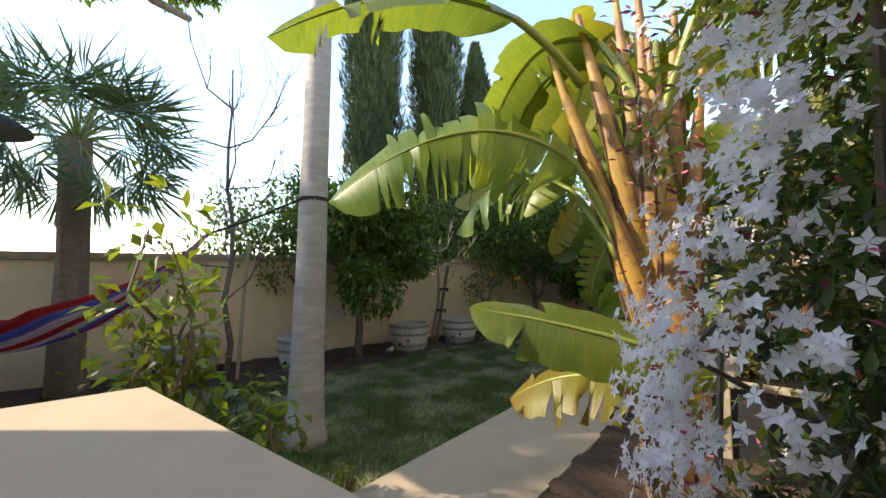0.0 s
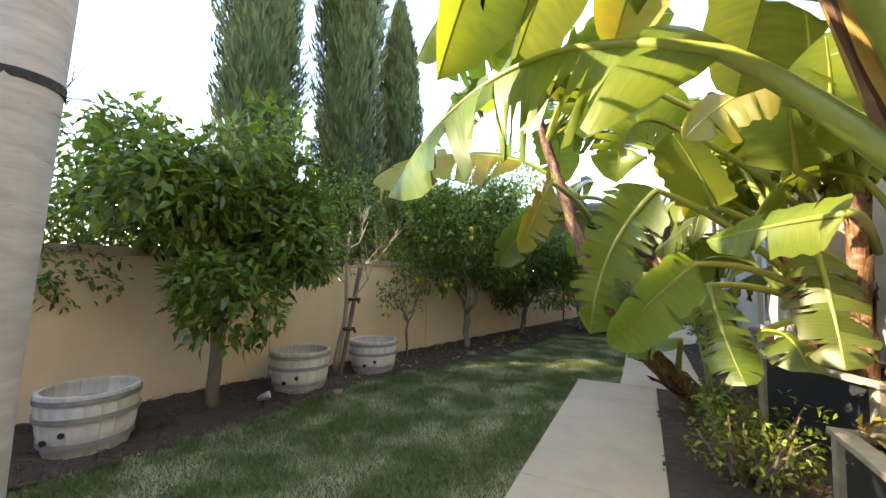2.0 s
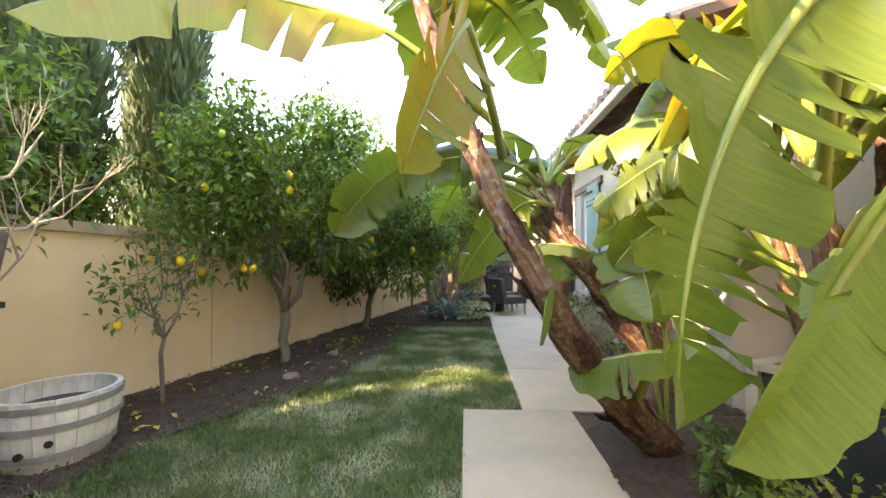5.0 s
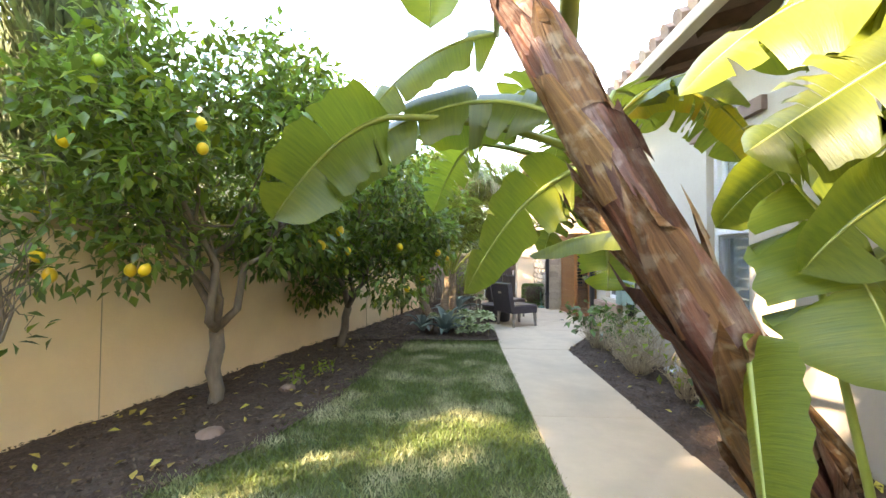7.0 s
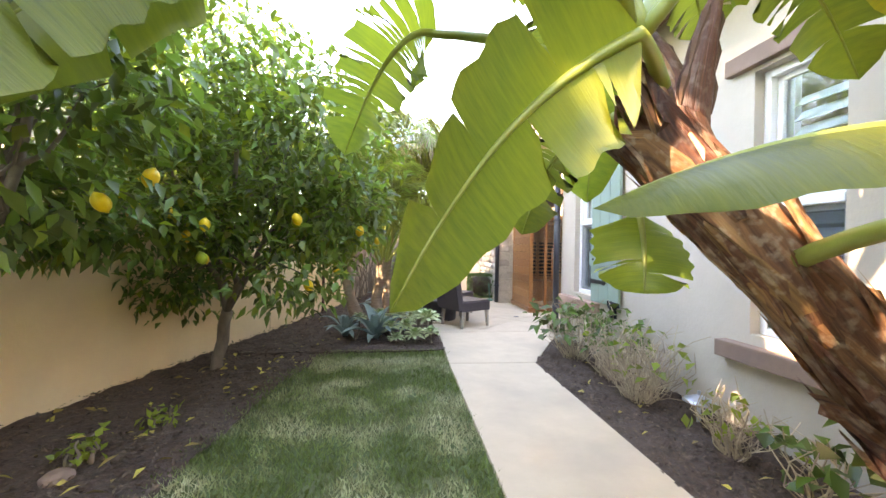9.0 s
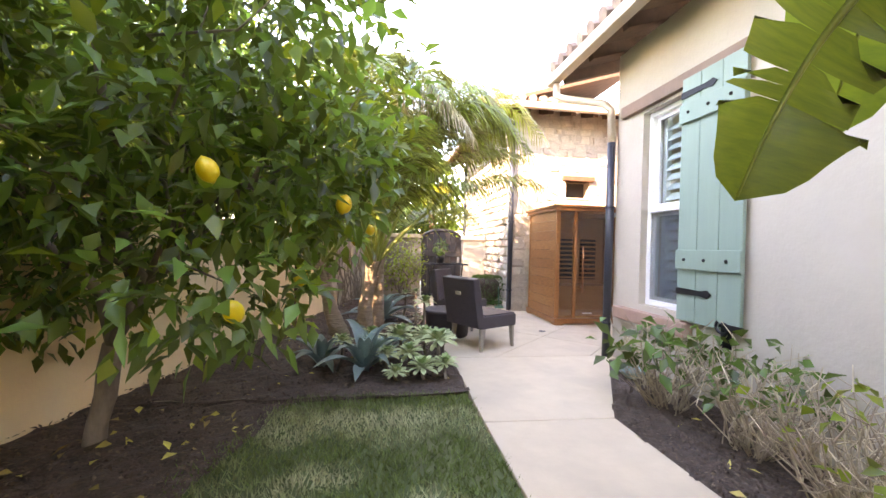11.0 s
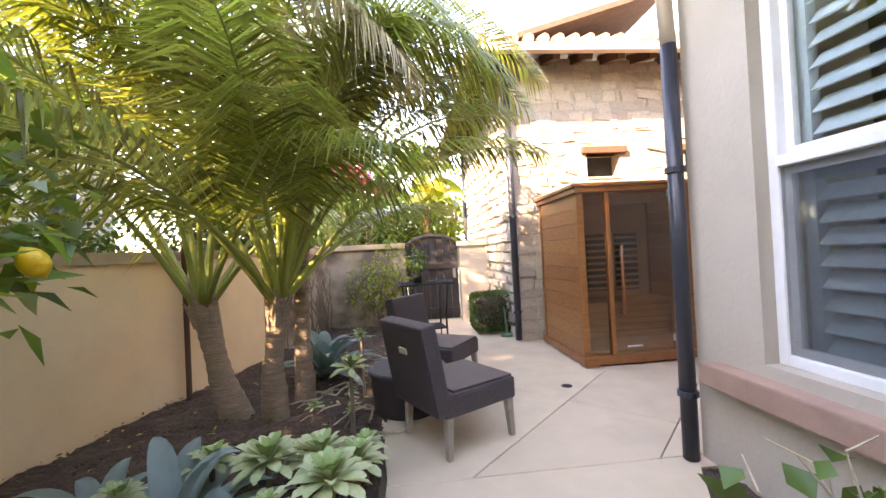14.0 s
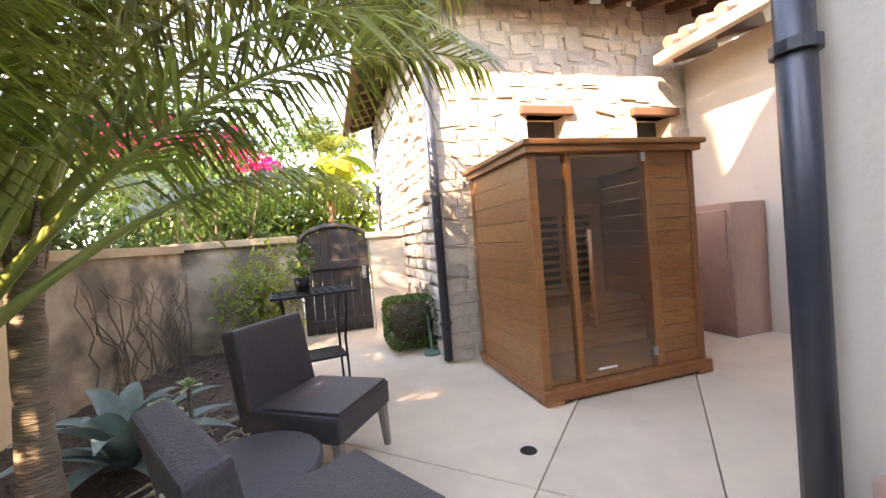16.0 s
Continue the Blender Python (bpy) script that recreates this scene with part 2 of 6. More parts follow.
    "hedge": material("box_hedge_leaf", (0.06, 0.13, 0.025), (0.035, 0.08, 0.016), 4, rough=0.4, bump=0, translucent=0.25, vary=0.45, per_island=True),
    "bush": material("shrub_leaf", (0.09, 0.16, 0.035), (0.05, 0.1, 0.02), 3, rough=0.4, bump=0, translucent=0.3, vary=0.45, per_island=True),
    "petal": material("jasmine_petal", (0.82, 0.8, 0.83), (0.74, 0.7, 0.76), 20, rough=0.5, bump=0, translucent=0.3, vary=0.06, per_island=True),
    "jas_leaf": material("jasmine_leaf", (0.085, 0.13, 0.03), (0.045, 0.075, 0.02), 3, rough=0.4, bump=0, translucent=0.25, vary=0.5, per_island=True),
    "bud": material("jasmine_bud", (0.42, 0.06, 0.13), (0.28, 0.03, 0.08), 20, rough=0.5, bump=0, vary=0.3, per_island=True),
    "bougain": material("bougainvillea", (0.62, 0.03, 0.13), (0.45, 0.015, 0.09), 10, rough=0.6, bump=0, translucent=0.35, vary=0.25, per_island=True),
    "lemon": material("lemon_peel", (0.78, 0.52, 0.02), (0.62, 0.44, 0.02), 20, rough=0.4, bump=0.3, bump_scale=200, vary=0.15),
    "lime": material("green_lemon", (0.32, 0.42, 0.04), (0.22, 0.34, 0.03), 20, rough=0.4, bump=0.3, bump_scale=200),
    "fallen": material("fallen_leaf", (0.5, 0.42, 0.08), (0.3, 0.2, 0.06), 20, rough=0.6, bump=0, vary=0.5, per_island=True),
    "red": material("hammock_red", (0.55, 0.06, 0.07), (0.4, 0.03, 0.05), 30, rough=0.9, bump=0.5, bump_scale=150),
    "blue": material("hammock_blue", (0.2, 0.22, 0.55), (0.12, 0.13, 0.4), 30, rough=0.9, bump=0.5, bump_scale=150),
    "pink": material("hammock_cream", (0.68, 0.55, 0.55), (0.5, 0.4, 0.42), 30, rough=0.9, bump=0.5, bump_scale=150),
    "rope": material("dark_rope", (0.05, 0.045, 0.05), (0.025, 0.02, 0.025), 40, rough=0.9, bump=0.5),
    "steel": material("dull_steel", (0.5, 0.52, 0.55), (0.36, 0.38, 0.42), 10, rough=0.35, metal=0.8, bump=0.05),
    "hose": material("green_hose_cap", (0.1, 0.22, 0.16), (0.06, 0.15, 0.1), 10, rough=0.5, bump=0),
}
GLASS = glass_material("clear_pane", (0.92, 0.96, 0.96))
SCREEN = bpy.data.materials.new("insect_screen")
SCREEN.use_nodes = True
_n, _link = SCREEN.node_tree.nodes, SCREEN.node_tree.links.new
_clear, _mix = _n.new("ShaderNodeBsdfTransparent"), _n.new("ShaderNodeMixShader")
_n["Principled BSDF"].inputs["Base Color"].default_value = (0.05, 0.065, 0.08, 1)
_mix.inputs[0].default_value = 0.3
_link(_clear.outputs[0], _mix.inputs[1])
_link(_n["Principled BSDF"].outputs[0], _mix.inputs[2])
_link(_mix.outputs[0], _n["Material Output"].inputs[0])
SMOKED = glass_material("smoked_pane", (0.9, 0.87, 0.84))

# ---- mesh tools ----


def wrap(bm, rings, length):
    """Gives rings of a limb a map: round the limb in u, metres along it in v."""
    uv = bm.loops.layers.uv.verify()
    where = {}
    for i, ring in enumerate(rings):
        n = len(ring)
        for k, v in enumerate(ring):
            where[v] = (abs(2.0 * k / n - 1.0), length * i / max(1, len(rings) - 1))
    for f in bm.faces:
        for loop in f.loops:
            if loop.vert in where:
                loop[uv].uv = where[loop.vert]


def mesh_of(name, bm, mat, smooth=False):
    me = bpy.data.meshes.new(name)
    bm.to_mesh(me)
    bm.free()
    me.materials.append(mat)
    if smooth:
        me.polygons.foreach_set("use_smooth", [True] * len(me.polygons))
    return me


def part(name, bm, mat, parent, label="", smooth=False):
    """Links a bmesh, or a mesh, as one mesh object under a thing."""
    me = bm if isinstance(bm, bpy.types.Mesh) else mesh_of(name, bm, mat, smooth)
    ob = new(name, me)
    ob.parent = parent
    if label:
        ob["label"] = label
    return ob


def thing(name, label, category, at=(0, 0, 0), rz=0.0, group="", kind=""):
    ob = new(name)
    ob.empty_display_size = 0.1
    ob.matrix_world = pose(*at, 0, 0, rz)
    return tagged(ob, label, category, group, kind)


def solid(name, bm, mat, label, category, group="", kind="", smooth=False):
    ob = new(name, mesh_of(name, bm, mat, smooth))
    return tagged(ob, label, category, group, kind)


def box(lo, hi, bevel=0.0, bm=None, turn=None):
    bm = bm or bmesh.new()
    lo, hi = Vector(lo), Vector(hi)
    made = bmesh.ops.create_cube(bm, size=1.0)["verts"]
    m = Matrix.Translation((lo + hi) / 2) @ Matrix.Diagonal((*(hi - lo), 1))
    bmesh.ops.transform(bm, matrix=(turn @ m) if turn else m, verts=made)
    if bevel:
        edges = {e for v in made for e in v.link_edges}
        bmesh.ops.bevel(bm, geom=list(edges), offset=bevel, segments=2, affect="EDGES", profile=0.6)
    return bm


def prism(points, z0, z1, bm=None):
    """An upright slab over a plan polygon, given anticlockwise."""
    bm = bm or bmesh.new()
    lower = [bm.verts.new((x, y, z0)) for x, y in points]
    upper = [bm.verts.new((x, y, z1)) for x, y in points]
    bm.faces.new(upper)
    bm.faces.new(lower[::-1])
    for i in range(len(points)):
        j = (i + 1) % len(points)
        bm.faces.new((lower[i], lower[j], upper[j], upper[i]))
    return bm


def clip(poly, a, b, c):
    """The part of a plan polygon where a x + b y <= c."""
    out = []
    for i, p in enumerate(poly):
        q = poly[(i + 1) % len(poly)]
        dp, dq = a * p[0] + b * p[1] - c, a * q[0] + b * q[1] - c
        if dp <= 0:
            out.append(p)
        if dp * dq < 0:
            s = dp / (dp - dq)
            out.append((p[0] + s * (q[0] - p[0]), p[1] + s * (q[1] - p[1])))
    return out


def tube(points, radii, sides=8, bm=None, cap=True, wobble=0.0, mapped=False):
    """A round limb along points, with a radius at each."""
    bm = bm or bmesh.new()
    pts = [Vector(p) for p in points]
    rings, side = [], None
    for i, p in enumerate(pts):
        d = (pts[min(i + 1, len(pts) - 1)] - pts[max(i - 1, 0)]).normalized()
        if side is None:
            side = d.orthogonal().normalized()
        side = (side - d * side.dot(d)).normalized()
        other = d.cross(side)
        r = radii[i] if hasattr(radii, "__len__") else radii
        ring = []
        for k in range(sides):
            a = 2 * math.pi * k / sides
            rr = r * (1 + wobble * noise.noise(p * 7 + Vector((k * 1.7, 0, 0))))
            ring.append(bm.verts.new(p + (side * math.cos(a) + other * math.sin(a)) * rr))
        rings.append(ring)
    for r0, r1 in zip(rings, rings[1:]):
        for k in range(sides):
            bm.faces.new((r0[k], r0[(k + 1) % sides], r1[(k + 1) % sides], r1[k]))
    if cap:
        bm.faces.new(rings[0][::-1])
        bm.faces.new(rings[-1])
    if mapped:
        wrap(bm, rings, sum((b - a).length for a, b in zip(pts, pts[1:])))
    return bm


def bez(p0, p1, p2, n):
    p0, p1, p2 = Vector(p0), Vector(p1), Vector(p2)
    return [(1 - s) ** 2 * p0 + 2 * s * (1 - s) * p1 + s * s * p2 for s in [i / (n - 1) for i in range(n)]]


def spin(profile, sides=24, bm=None):
    """A turned body from (radius, height) pairs."""
    bm = bm or bmesh.new()
    rings = [[bm.verts.new((r * math.cos(2 * math.pi * k / sides), r * math.sin(2 * math.pi * k / sides), z)) for k in range(sides)] for r, z in profile]
    for r0, r1 in zip(rings, rings[1:]):
        for k in range(sides):
            bm.faces.new((r0[k], r0[(k + 1) % sides], r1[(k + 1) % sides], r1[k]))
    return bm


def leaf_mesh(name, mat, pos, way, up, length, width, fold=0.25):
    """Many small folded leaves as one mesh. Arrays: place, direction, upper side, length, width."""
    way = way / np.linalg.norm(way, axis=1, keepdims=True)
    side = np.cross(way, up)
    side /= np.linalg.norm(side, axis=1, keepdims=True) + 1e-9
    nor = np.cross(side, way)
    L, W = length[:, None], width[:, None]
    mid = pos + way * L * 0.45
    v = np.stack([pos, mid + side * W * 0.5 + nor * W * fold, mid - side * W * 0.5 + nor * W * fold, pos + way * L - nor * L * 0.08, mid], axis=1)
    k = np.arange(len(pos))[:, None, None] * 5
    f = (np.array([[0, 4, 1], [1, 4, 3], [3, 4, 2], [2, 4, 0]])[None] + k).reshape(-1, 3)
    me = bpy.data.meshes.new(name)
    me.vertices.add(len(pos) * 5)
    me.vertices.foreach_set("co", v.reshape(-1).astype(np.float32))
    me.loops.add(len(f) * 3)
    me.loops.foreach_set("vertex_index", f.reshape(-1).astype(np.int32))
    me.polygons.add(len(f))
    me.polygons.foreach_set("loop_start", np.arange(len(f), dtype=np.int32) * 3)
    me.update(calc_edges=True)
    me.materials.append(mat)
    return me


def unit(rng, n):
    v = rng.normal(size=(n, 3))
    return v / np.linalg.norm(v, axis=1, keepdims=True)


def wall_x(y):
    """Where the garden wall's face stands, at a distance y."""
    return -6.85 + 0.243 * y


WALL_TURN = -math.degrees(math.atan(0.243))

# ---- ground, lawn, beds and paving ----
EDGE = ((1.45, -5.3), (2.8, -4.62), (4.1, -4.47), (5.4, -4.4), (6.4, -4.15), (7.1, -3.75), (7.8, -3.42), (8.7, -3.2), (10.0, -3.1), (11.0, -2.9), (11.2, -2.7))


def edge_x(y):
    """The line between the lawn and the mulch bed along the garden wall."""
    return float(np.interp(y, [e[0] for e in EDGE], [e[1] for e in EDGE])) + 0.05 * noise.noise(Vector((0, y * 2.3, 0)))


solid("ground", prism([(-400, -400), (400, -400), (400, 400), (-400, 400)], -0.5, -0.06), M["far_ground"], "dry pale ground reaching out all around", "ground", kind="structure")
ys = np.linspace(0.55, 11.2, 44)
outline = [(-2.02, 0.55), (-2.02, 7.0), (-1.52, 7.0), (-1.52, 11.22)] + [(edge_x(y) + 0.0, y) for y in ys[::-1]]
solid("lawn", prism(outline, -0.06, 0.0), M["lawn"], "short green lawn with dry pale patches", "lawn", kind="structure")


def bed(name, x_lo, x_hi, y0, y1, label, z=0.015, cell=0.06, rough=0.03):
    """A rough sheet of mulch between two lines."""
    bm = bmesh.new()
    ny = int((y1 - y0) / cell)
    grid = []
    for j in range(ny + 1):
        y = y0 + (y1 - y0) * j / ny
        a, b = x_lo(y), x_hi(y)
        nx = 26
        grid.append([bm.verts.new((a + (b - a) * i / nx, y, z + rough * noise.noise(Vector(((a + (b - a) * i / nx) * 5, y * 5, 3))) + rough * 0.6 * noise.noise(Vector((i * 2.1, y * 15, 1))))) for i in range(nx + 1)])
    for r0, r1 in zip(grid, grid[1:]):
        for i in range(len(r0) - 1):
            bm.faces.new((r0[i], r0[i + 1], r1[i + 1], r1[i]))
    return solid(name, bm, M["soil"], label, "soil", kind="structure")


bed("bed_wall", lambda y: wall_x(y) - 0.05, lambda y: -2.2 if y < 0.55 else edge_x(y) + 0.02 if y < 11.15 else -1.5, -2.0, 11.15, "dark mulch bed along the cream garden wall")
bed("bed_palms", lambda y: wall_x(y) - 0.05, lambda y: -1.5 - 0.02 * (y > 12), 11.15, 17.0, "dark mulch bed round the palms", rough=0.045)
bed("bed_house_near", lambda y: -1.14, lambda y: 0.9, 1.4, 7.0, "dark mulch bed beside the house wall")
bed("bed_house", lambda y: -0.62 + max(0, (y - 10.6) * 0.58), lambda y: 0.32, 7.0, 12.0, "dark mulch bed under the windows")

PAVING = (
    ("patio_slab", [(-2.2, -3.0), (1.2, -3.0), (1.2, 1.4), (-2.02, 1.4), (-2.02, 0.55), (-2.2, 0.55)], ()),
    ("path_slab", [(-2.02, 1.41), (-1.12, 1.41), (-1.12, 7.0), (-2.02, 6.99)], ((0, 1, 4.2),)),
    ("path_slab", [(-1.52, 7.01), (-0.6, 7.01), (-0.6, 10.6), (-1.52, 10.62)], ((0, 1, 8.24),)),
    ("patio_slab", [(-1.52, 10.63), (-0.6, 10.61), (0.2, 12.0), (3.35, 12.05), (3.35, 15.12), (0.14, 15.12), (0.14, 17.15), (-1.45, 17.15), (-1.56, 15.4), (-1.56, 12.9), (-1.48, 12.2)],
     ((0, 1, 12.12), (-0.7071, 0.7071, 9.291), (-0.7071, 0.7071, 8.53), (0.7071, 0.7071, 9.15))),
)
for name, outline, cuts in PAVING:
    pieces = [outline]
    for a, b, c in cuts:
        pieces = [q for p in pieces for q in ((clip(p, a, b, c - 0.003), clip(p, -a, -b, -c - 0.003)) if not a or min(v[1] for v in p) > 11.9 else (p,)) if len(q) > 2]
    paving = thing("pavement", "pale sandy concrete paving with narrow cut joints", "pavement", kind="structure")
    for p in pieces:
        bm = prism(p, -0.05, 0.025)
        bmesh.ops.bevel(bm, geom=[e for e in bm.edges if all(v.co.z > 0 for v in e.verts)], offset=0.004, segments=1, affect="EDGES")
        part(name, bm, M["concrete"], paving)

# Unseen wall added behind the start of the walk to shade the jasmine.
solid("wall_rear_shade", box((-3.3, -1.5, -0.05), (1.2, -1.2, 4.05)), M["house"], "unseen plain stucco wall added behind the patio for shade", "wall", kind="structure")

# ---- garden wall ----


def wall_top(y):
    return float(np.interp(y, (6.0, 12.5, 17.0), (1.62, 1.38, 1.42)))


def garden_wall(name, y0, y1, steps, mat, label):
    """A stretch of the garden wall with its coping."""
    bm, bm2 = bmesh.new(), bmesh.new()
    for target, out, dz0, dz1 in ((bm, 0.0, -0.2, -0.09), (bm2, 0.04, -0.09, 0.0)):
        rows = []
        for y in np.linspace(y0, y1, steps):
            x, z = wall_x(y), wall_top(y)
            low = -0.2 if dz0 == -0.2 else z + dz0
            rows.append([target.verts.new(v) for v in ((x + out, y, low), (x + out, y, z + dz1), (x - 0.2 - out, y, z + dz1), (x - 0.2 - out, y, low))])
        for r0, r1 in zip(rows, rows[1:]):
            for k in range(4):
                target.faces.new((r0[k], r0[(k + 1) % 4], r1[(k + 1) % 4], r1[k]))
        target.faces.new(rows[0]), target.faces.new(rows[-1][::-1])
        bmesh.ops.recalc_face_normals(target, faces=target.faces[:])
    made = solid(name, bm, mat, label, "wall", kind="structure")
    part("wall_cap", bm2, M["cap"], made, "weathered tan coping")
    return made


wall = garden_wall("wall_garden", -8.0, 15.2, 24, M["stucco"], "long cream stucco garden wall with hairline joints")
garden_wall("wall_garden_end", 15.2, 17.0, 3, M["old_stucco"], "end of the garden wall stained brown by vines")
for y in (2.2, 5.1, 8.0, 12.35, 15.19):
    x = wall_x(y)
    part("wall_joint", tube([(x + 0.002, y, 0), (x + 0.002, y, wall_top(y) - 0.1)], 0.004, 5), M["cap"], wall)

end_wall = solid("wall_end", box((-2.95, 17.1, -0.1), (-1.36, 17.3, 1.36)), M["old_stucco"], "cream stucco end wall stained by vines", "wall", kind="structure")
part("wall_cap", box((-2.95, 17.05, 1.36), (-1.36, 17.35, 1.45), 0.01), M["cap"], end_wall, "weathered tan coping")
pier = solid("gate_pier", box((-0.38, 17.05, -0.1), (0.13, 17.35, 1.34)), M["house"], "beige stucco gate pier with a stone cap", "pier", kind="structure")
part("pier_cap", box((-0.43, 17.0, 1.34), (0.13, 17.4, 1.43), 0.015), M["house"], pier)

gate = thing("gate", "closed dark arched garden gate of vertical boards", "gate", (-0.87, 17.2, 0))
for i in range(7):
    x0 = -0.46 + i * 0.132
    top = 1.33 + 0.2 * (1 - ((x0 + 0.066 - 0.0) / 0.5) ** 2)
    part("board", box((x0, -0.03, 0.04), (x0 + 0.128, 0.01, top), 0.006), M["gate"], gate)
arch = [(0.47 * math.sin(a), -0.045, 1.33 + 0.23 * math.cos(a)) for a in np.linspace(-1.57, 1.57, 14)]
part("top_rail", tube(arch, 0.035, 6), M["gate"], gate)
for z in (0.12, 0.95):
    part("rail", box((-0.46, -0.06, z), (0.46, -0.03, z + 0.12), 0.006), M["gate"], gate)
part("latch", box((0.36, -0.1, 0.78), (0.41, -0.05, 0.95), 0.006), M["steel"], gate, "grey latch")

# ---- house with the two sash windows ----
HX = 0.30
WINDOWS = ((10.55, 11.67, 0.66, 2.54), (8.42, 8.98, 0.68, 2.44))
bm = bmesh.new()
cuts = sorted(WINDOWS)
y = 7.2
for y0, y1, z0, z1 in cuts:
    box((HX, y, -0.1), (HX + 0.25, y0, 3.3), bm=bm)
    box((HX, y0, -0.1), (HX + 0.25, y1, z0), bm=bm)
    box((HX, y0, z1), (HX + 0.25, y1, 3.3), bm=bm)
    y = y1
box((HX, y, -0.1), (HX + 0.25, 12.1, 3.3), bm=bm)
house_wall = solid("wall_house", bm, M["house"], "beige stucco house wall with two windows", "wall", kind="structure")
for name, lo, hi in (("wall_house_north", (HX + 0.25, 11.85, -0.1), (3.6, 12.1, 3.3)), ("wall_house_south", (HX + 0.25, 7.2, -0.1), (0.9, 7.45, 3.3)), ("wall_house_tall", (0.85, -6.0, -0.1), (1.1, 7.2, 5.6)), ("wall_house_upper", (1.1, 6.95, 3.3), (6.0, 7.2, 5.6))):
    solid(name, box(lo, hi), M["house"], "plain beige stucco wall of the house", "wall", kind="structure")

roof = thing("roof_house", "tiled house roof with dark rafters and a cream gutter", "roof", kind="structure")
bm = bmesh.new()
box((0, 7.0, 0), (4.6, 12.75, 0.09), bm=bm, turn=pose(-0.16, 0, 3.28, 0, -17, 0))
part("roof_deck", bm, M["rafter"], roof)
for i in range(10):
    yy = 7.2 + i * 0.6
    part("rafter", box((0.04, -0.045, -0.12), (1.0, 0.045, 0.0), turn=pose(-0.16, yy, 3.28, 0, -17, 0)), M["rafter"], roof)
for i in range(26):
    yy = 7.12 + i * 0.22
    part("roof_tile", tube([(-0.2 + math.cos(radians(17)) * q, yy, 3.38 + math.sin(radians(17)) * q) for q in (-0.06, 2.2, 4.6)], 0.07, 8), M["tile"], roof)
part("gutter", box((-0.28, 7.0, 3.16), (-0.16, 12.74, 3.28), 0.03), M["gutter"], roof)


def downpipe(points, label, r=0.05, low=None):
    pipe = thing("downpipe", label, "downpipe", points[-1])
    o = Vector(points[-1])
    part("pipe", tube([Vector(p) - o for p in points], r, 12), low or M["pipe"], pipe, smooth=True)
    for z in (0.35, 1.6):
        part("bracket", tube([(0, 0, z), (0, 0, z + 0.03)], r + 0.012, 12), low or M["pipe"], pipe)
    return pipe


spout = downpipe([(0.215, 12.08, 2.35), (0.215, 12.08, 0.03)], "dark blue painted downpipe at the house corner", 0.043)
part("elbow", tube([Vector(p) - Vector((0.215, 12.08, 0.03)) for p in ((-0.2, 12.6, 3.2), (-0.2, 12.6, 3.02), (-0.14, 12.5, 2.95), (0.14, 12.12, 2.78), (0.2, 12.08, 2.7), (0.215, 12.08, 2.35))], 0.043, 12), M["gutter"], spout, "cream painted upper elbow", smooth=True)


def sash_window(name, y0, y1, z0, z1, label):
    """A white sash window in the house wall with louvred blinds behind the glass."""
    x = HX + 0.07
    win = thing(name, label, "window", (x, (y0 + y1) / 2, z0), kind="structure")
    w, h, m = (y1 - y0) / 2, z1 - z0, (z1 - z0) * 0.49
    for nm, lo, hi in (("frame_side", (0, -w, 0), (0.1, -w + 0.05, h)), ("frame_side", (0, w - 0.05, 0), (0.1, w, h)), ("frame_bottom", (0, -w + 0.05, 0), (0.1, w - 0.05, 0.05)),
                       ("frame_top", (0, -w + 0.05, h - 0.05), (0.1, w - 0.05, h)), ("mid_rail", (-0.012, -w + 0.05, m - 0.025), (0.07, w - 0.05, m + 0.025))):
        part(nm, box(lo, hi, 0.006), M["white"], win)
    for zz0, zz1, xx in ((0.05, m - 0.025, 0.03), (m + 0.025, h - 0.05, 0.05)):
        sash = part("sash", box((xx, -w + 0.05, zz0), (xx + 0.03, -w + 0.085, zz1)), M["white"], win)
        for lo, hi in (((xx, w - 0.085, zz0), (xx + 0.03, w - 0.05, zz1)), ((xx, -w + 0.085, zz0), (xx + 0.03, w - 0.085, zz0 + 0.035)), ((xx, -w + 0.085, zz1 - 0.035), (xx + 0.03, w - 0.085, zz1))):
            part("sash_bar", box(lo, hi), M["white"], win)
        pane = part("pane", box((xx + 0.012, -w + 0.085, zz0 + 0.035), (xx + 0.018, w - 0.085, zz1 - 0.035)), GLASS, win)
        pane.visible_shadow = False
    screen = part("insect_screen", box((0.006, -w + 0.055, 0.055), (0.01, w - 0.055, m - 0.03)), SCREEN, win, "dark insect screen over the lower sash")
    screen.visible_shadow = False
    n = int((h - 0.15) / 0.095)
    slat = mesh_of("slat", box((-0.048, -w + 0.12, -0.005), (0.048, w - 0.12, 0.005), 0.003), M["louvre"])
    for i in range(n):
        ob = part("slat", slat, None, win)
        ob.matrix_local = pose(0.135, 0, 0.1 + i * 0.095, 0, -48, 0)
    for yy in (-w + 0.06, w - 0.11):
        part("blind_stile", box((0.11, yy, 0.05), (0.16, yy + 0.05, h - 0.05)), M["louvre"], win)
    part("blind_rail", box((0.12, -w + 0.17, m - 0.04), (0.16, w - 0.17, m + 0.04)), M["louvre"], win)
    # One grey sheet stands in for the shaded room; its colour carries the gloom.
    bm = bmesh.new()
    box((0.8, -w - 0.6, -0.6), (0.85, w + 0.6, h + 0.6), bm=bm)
    part("room_shade_sheet", bm, M["room"], win, "grey sheet painted as the unlit room behind the blinds")
    return win


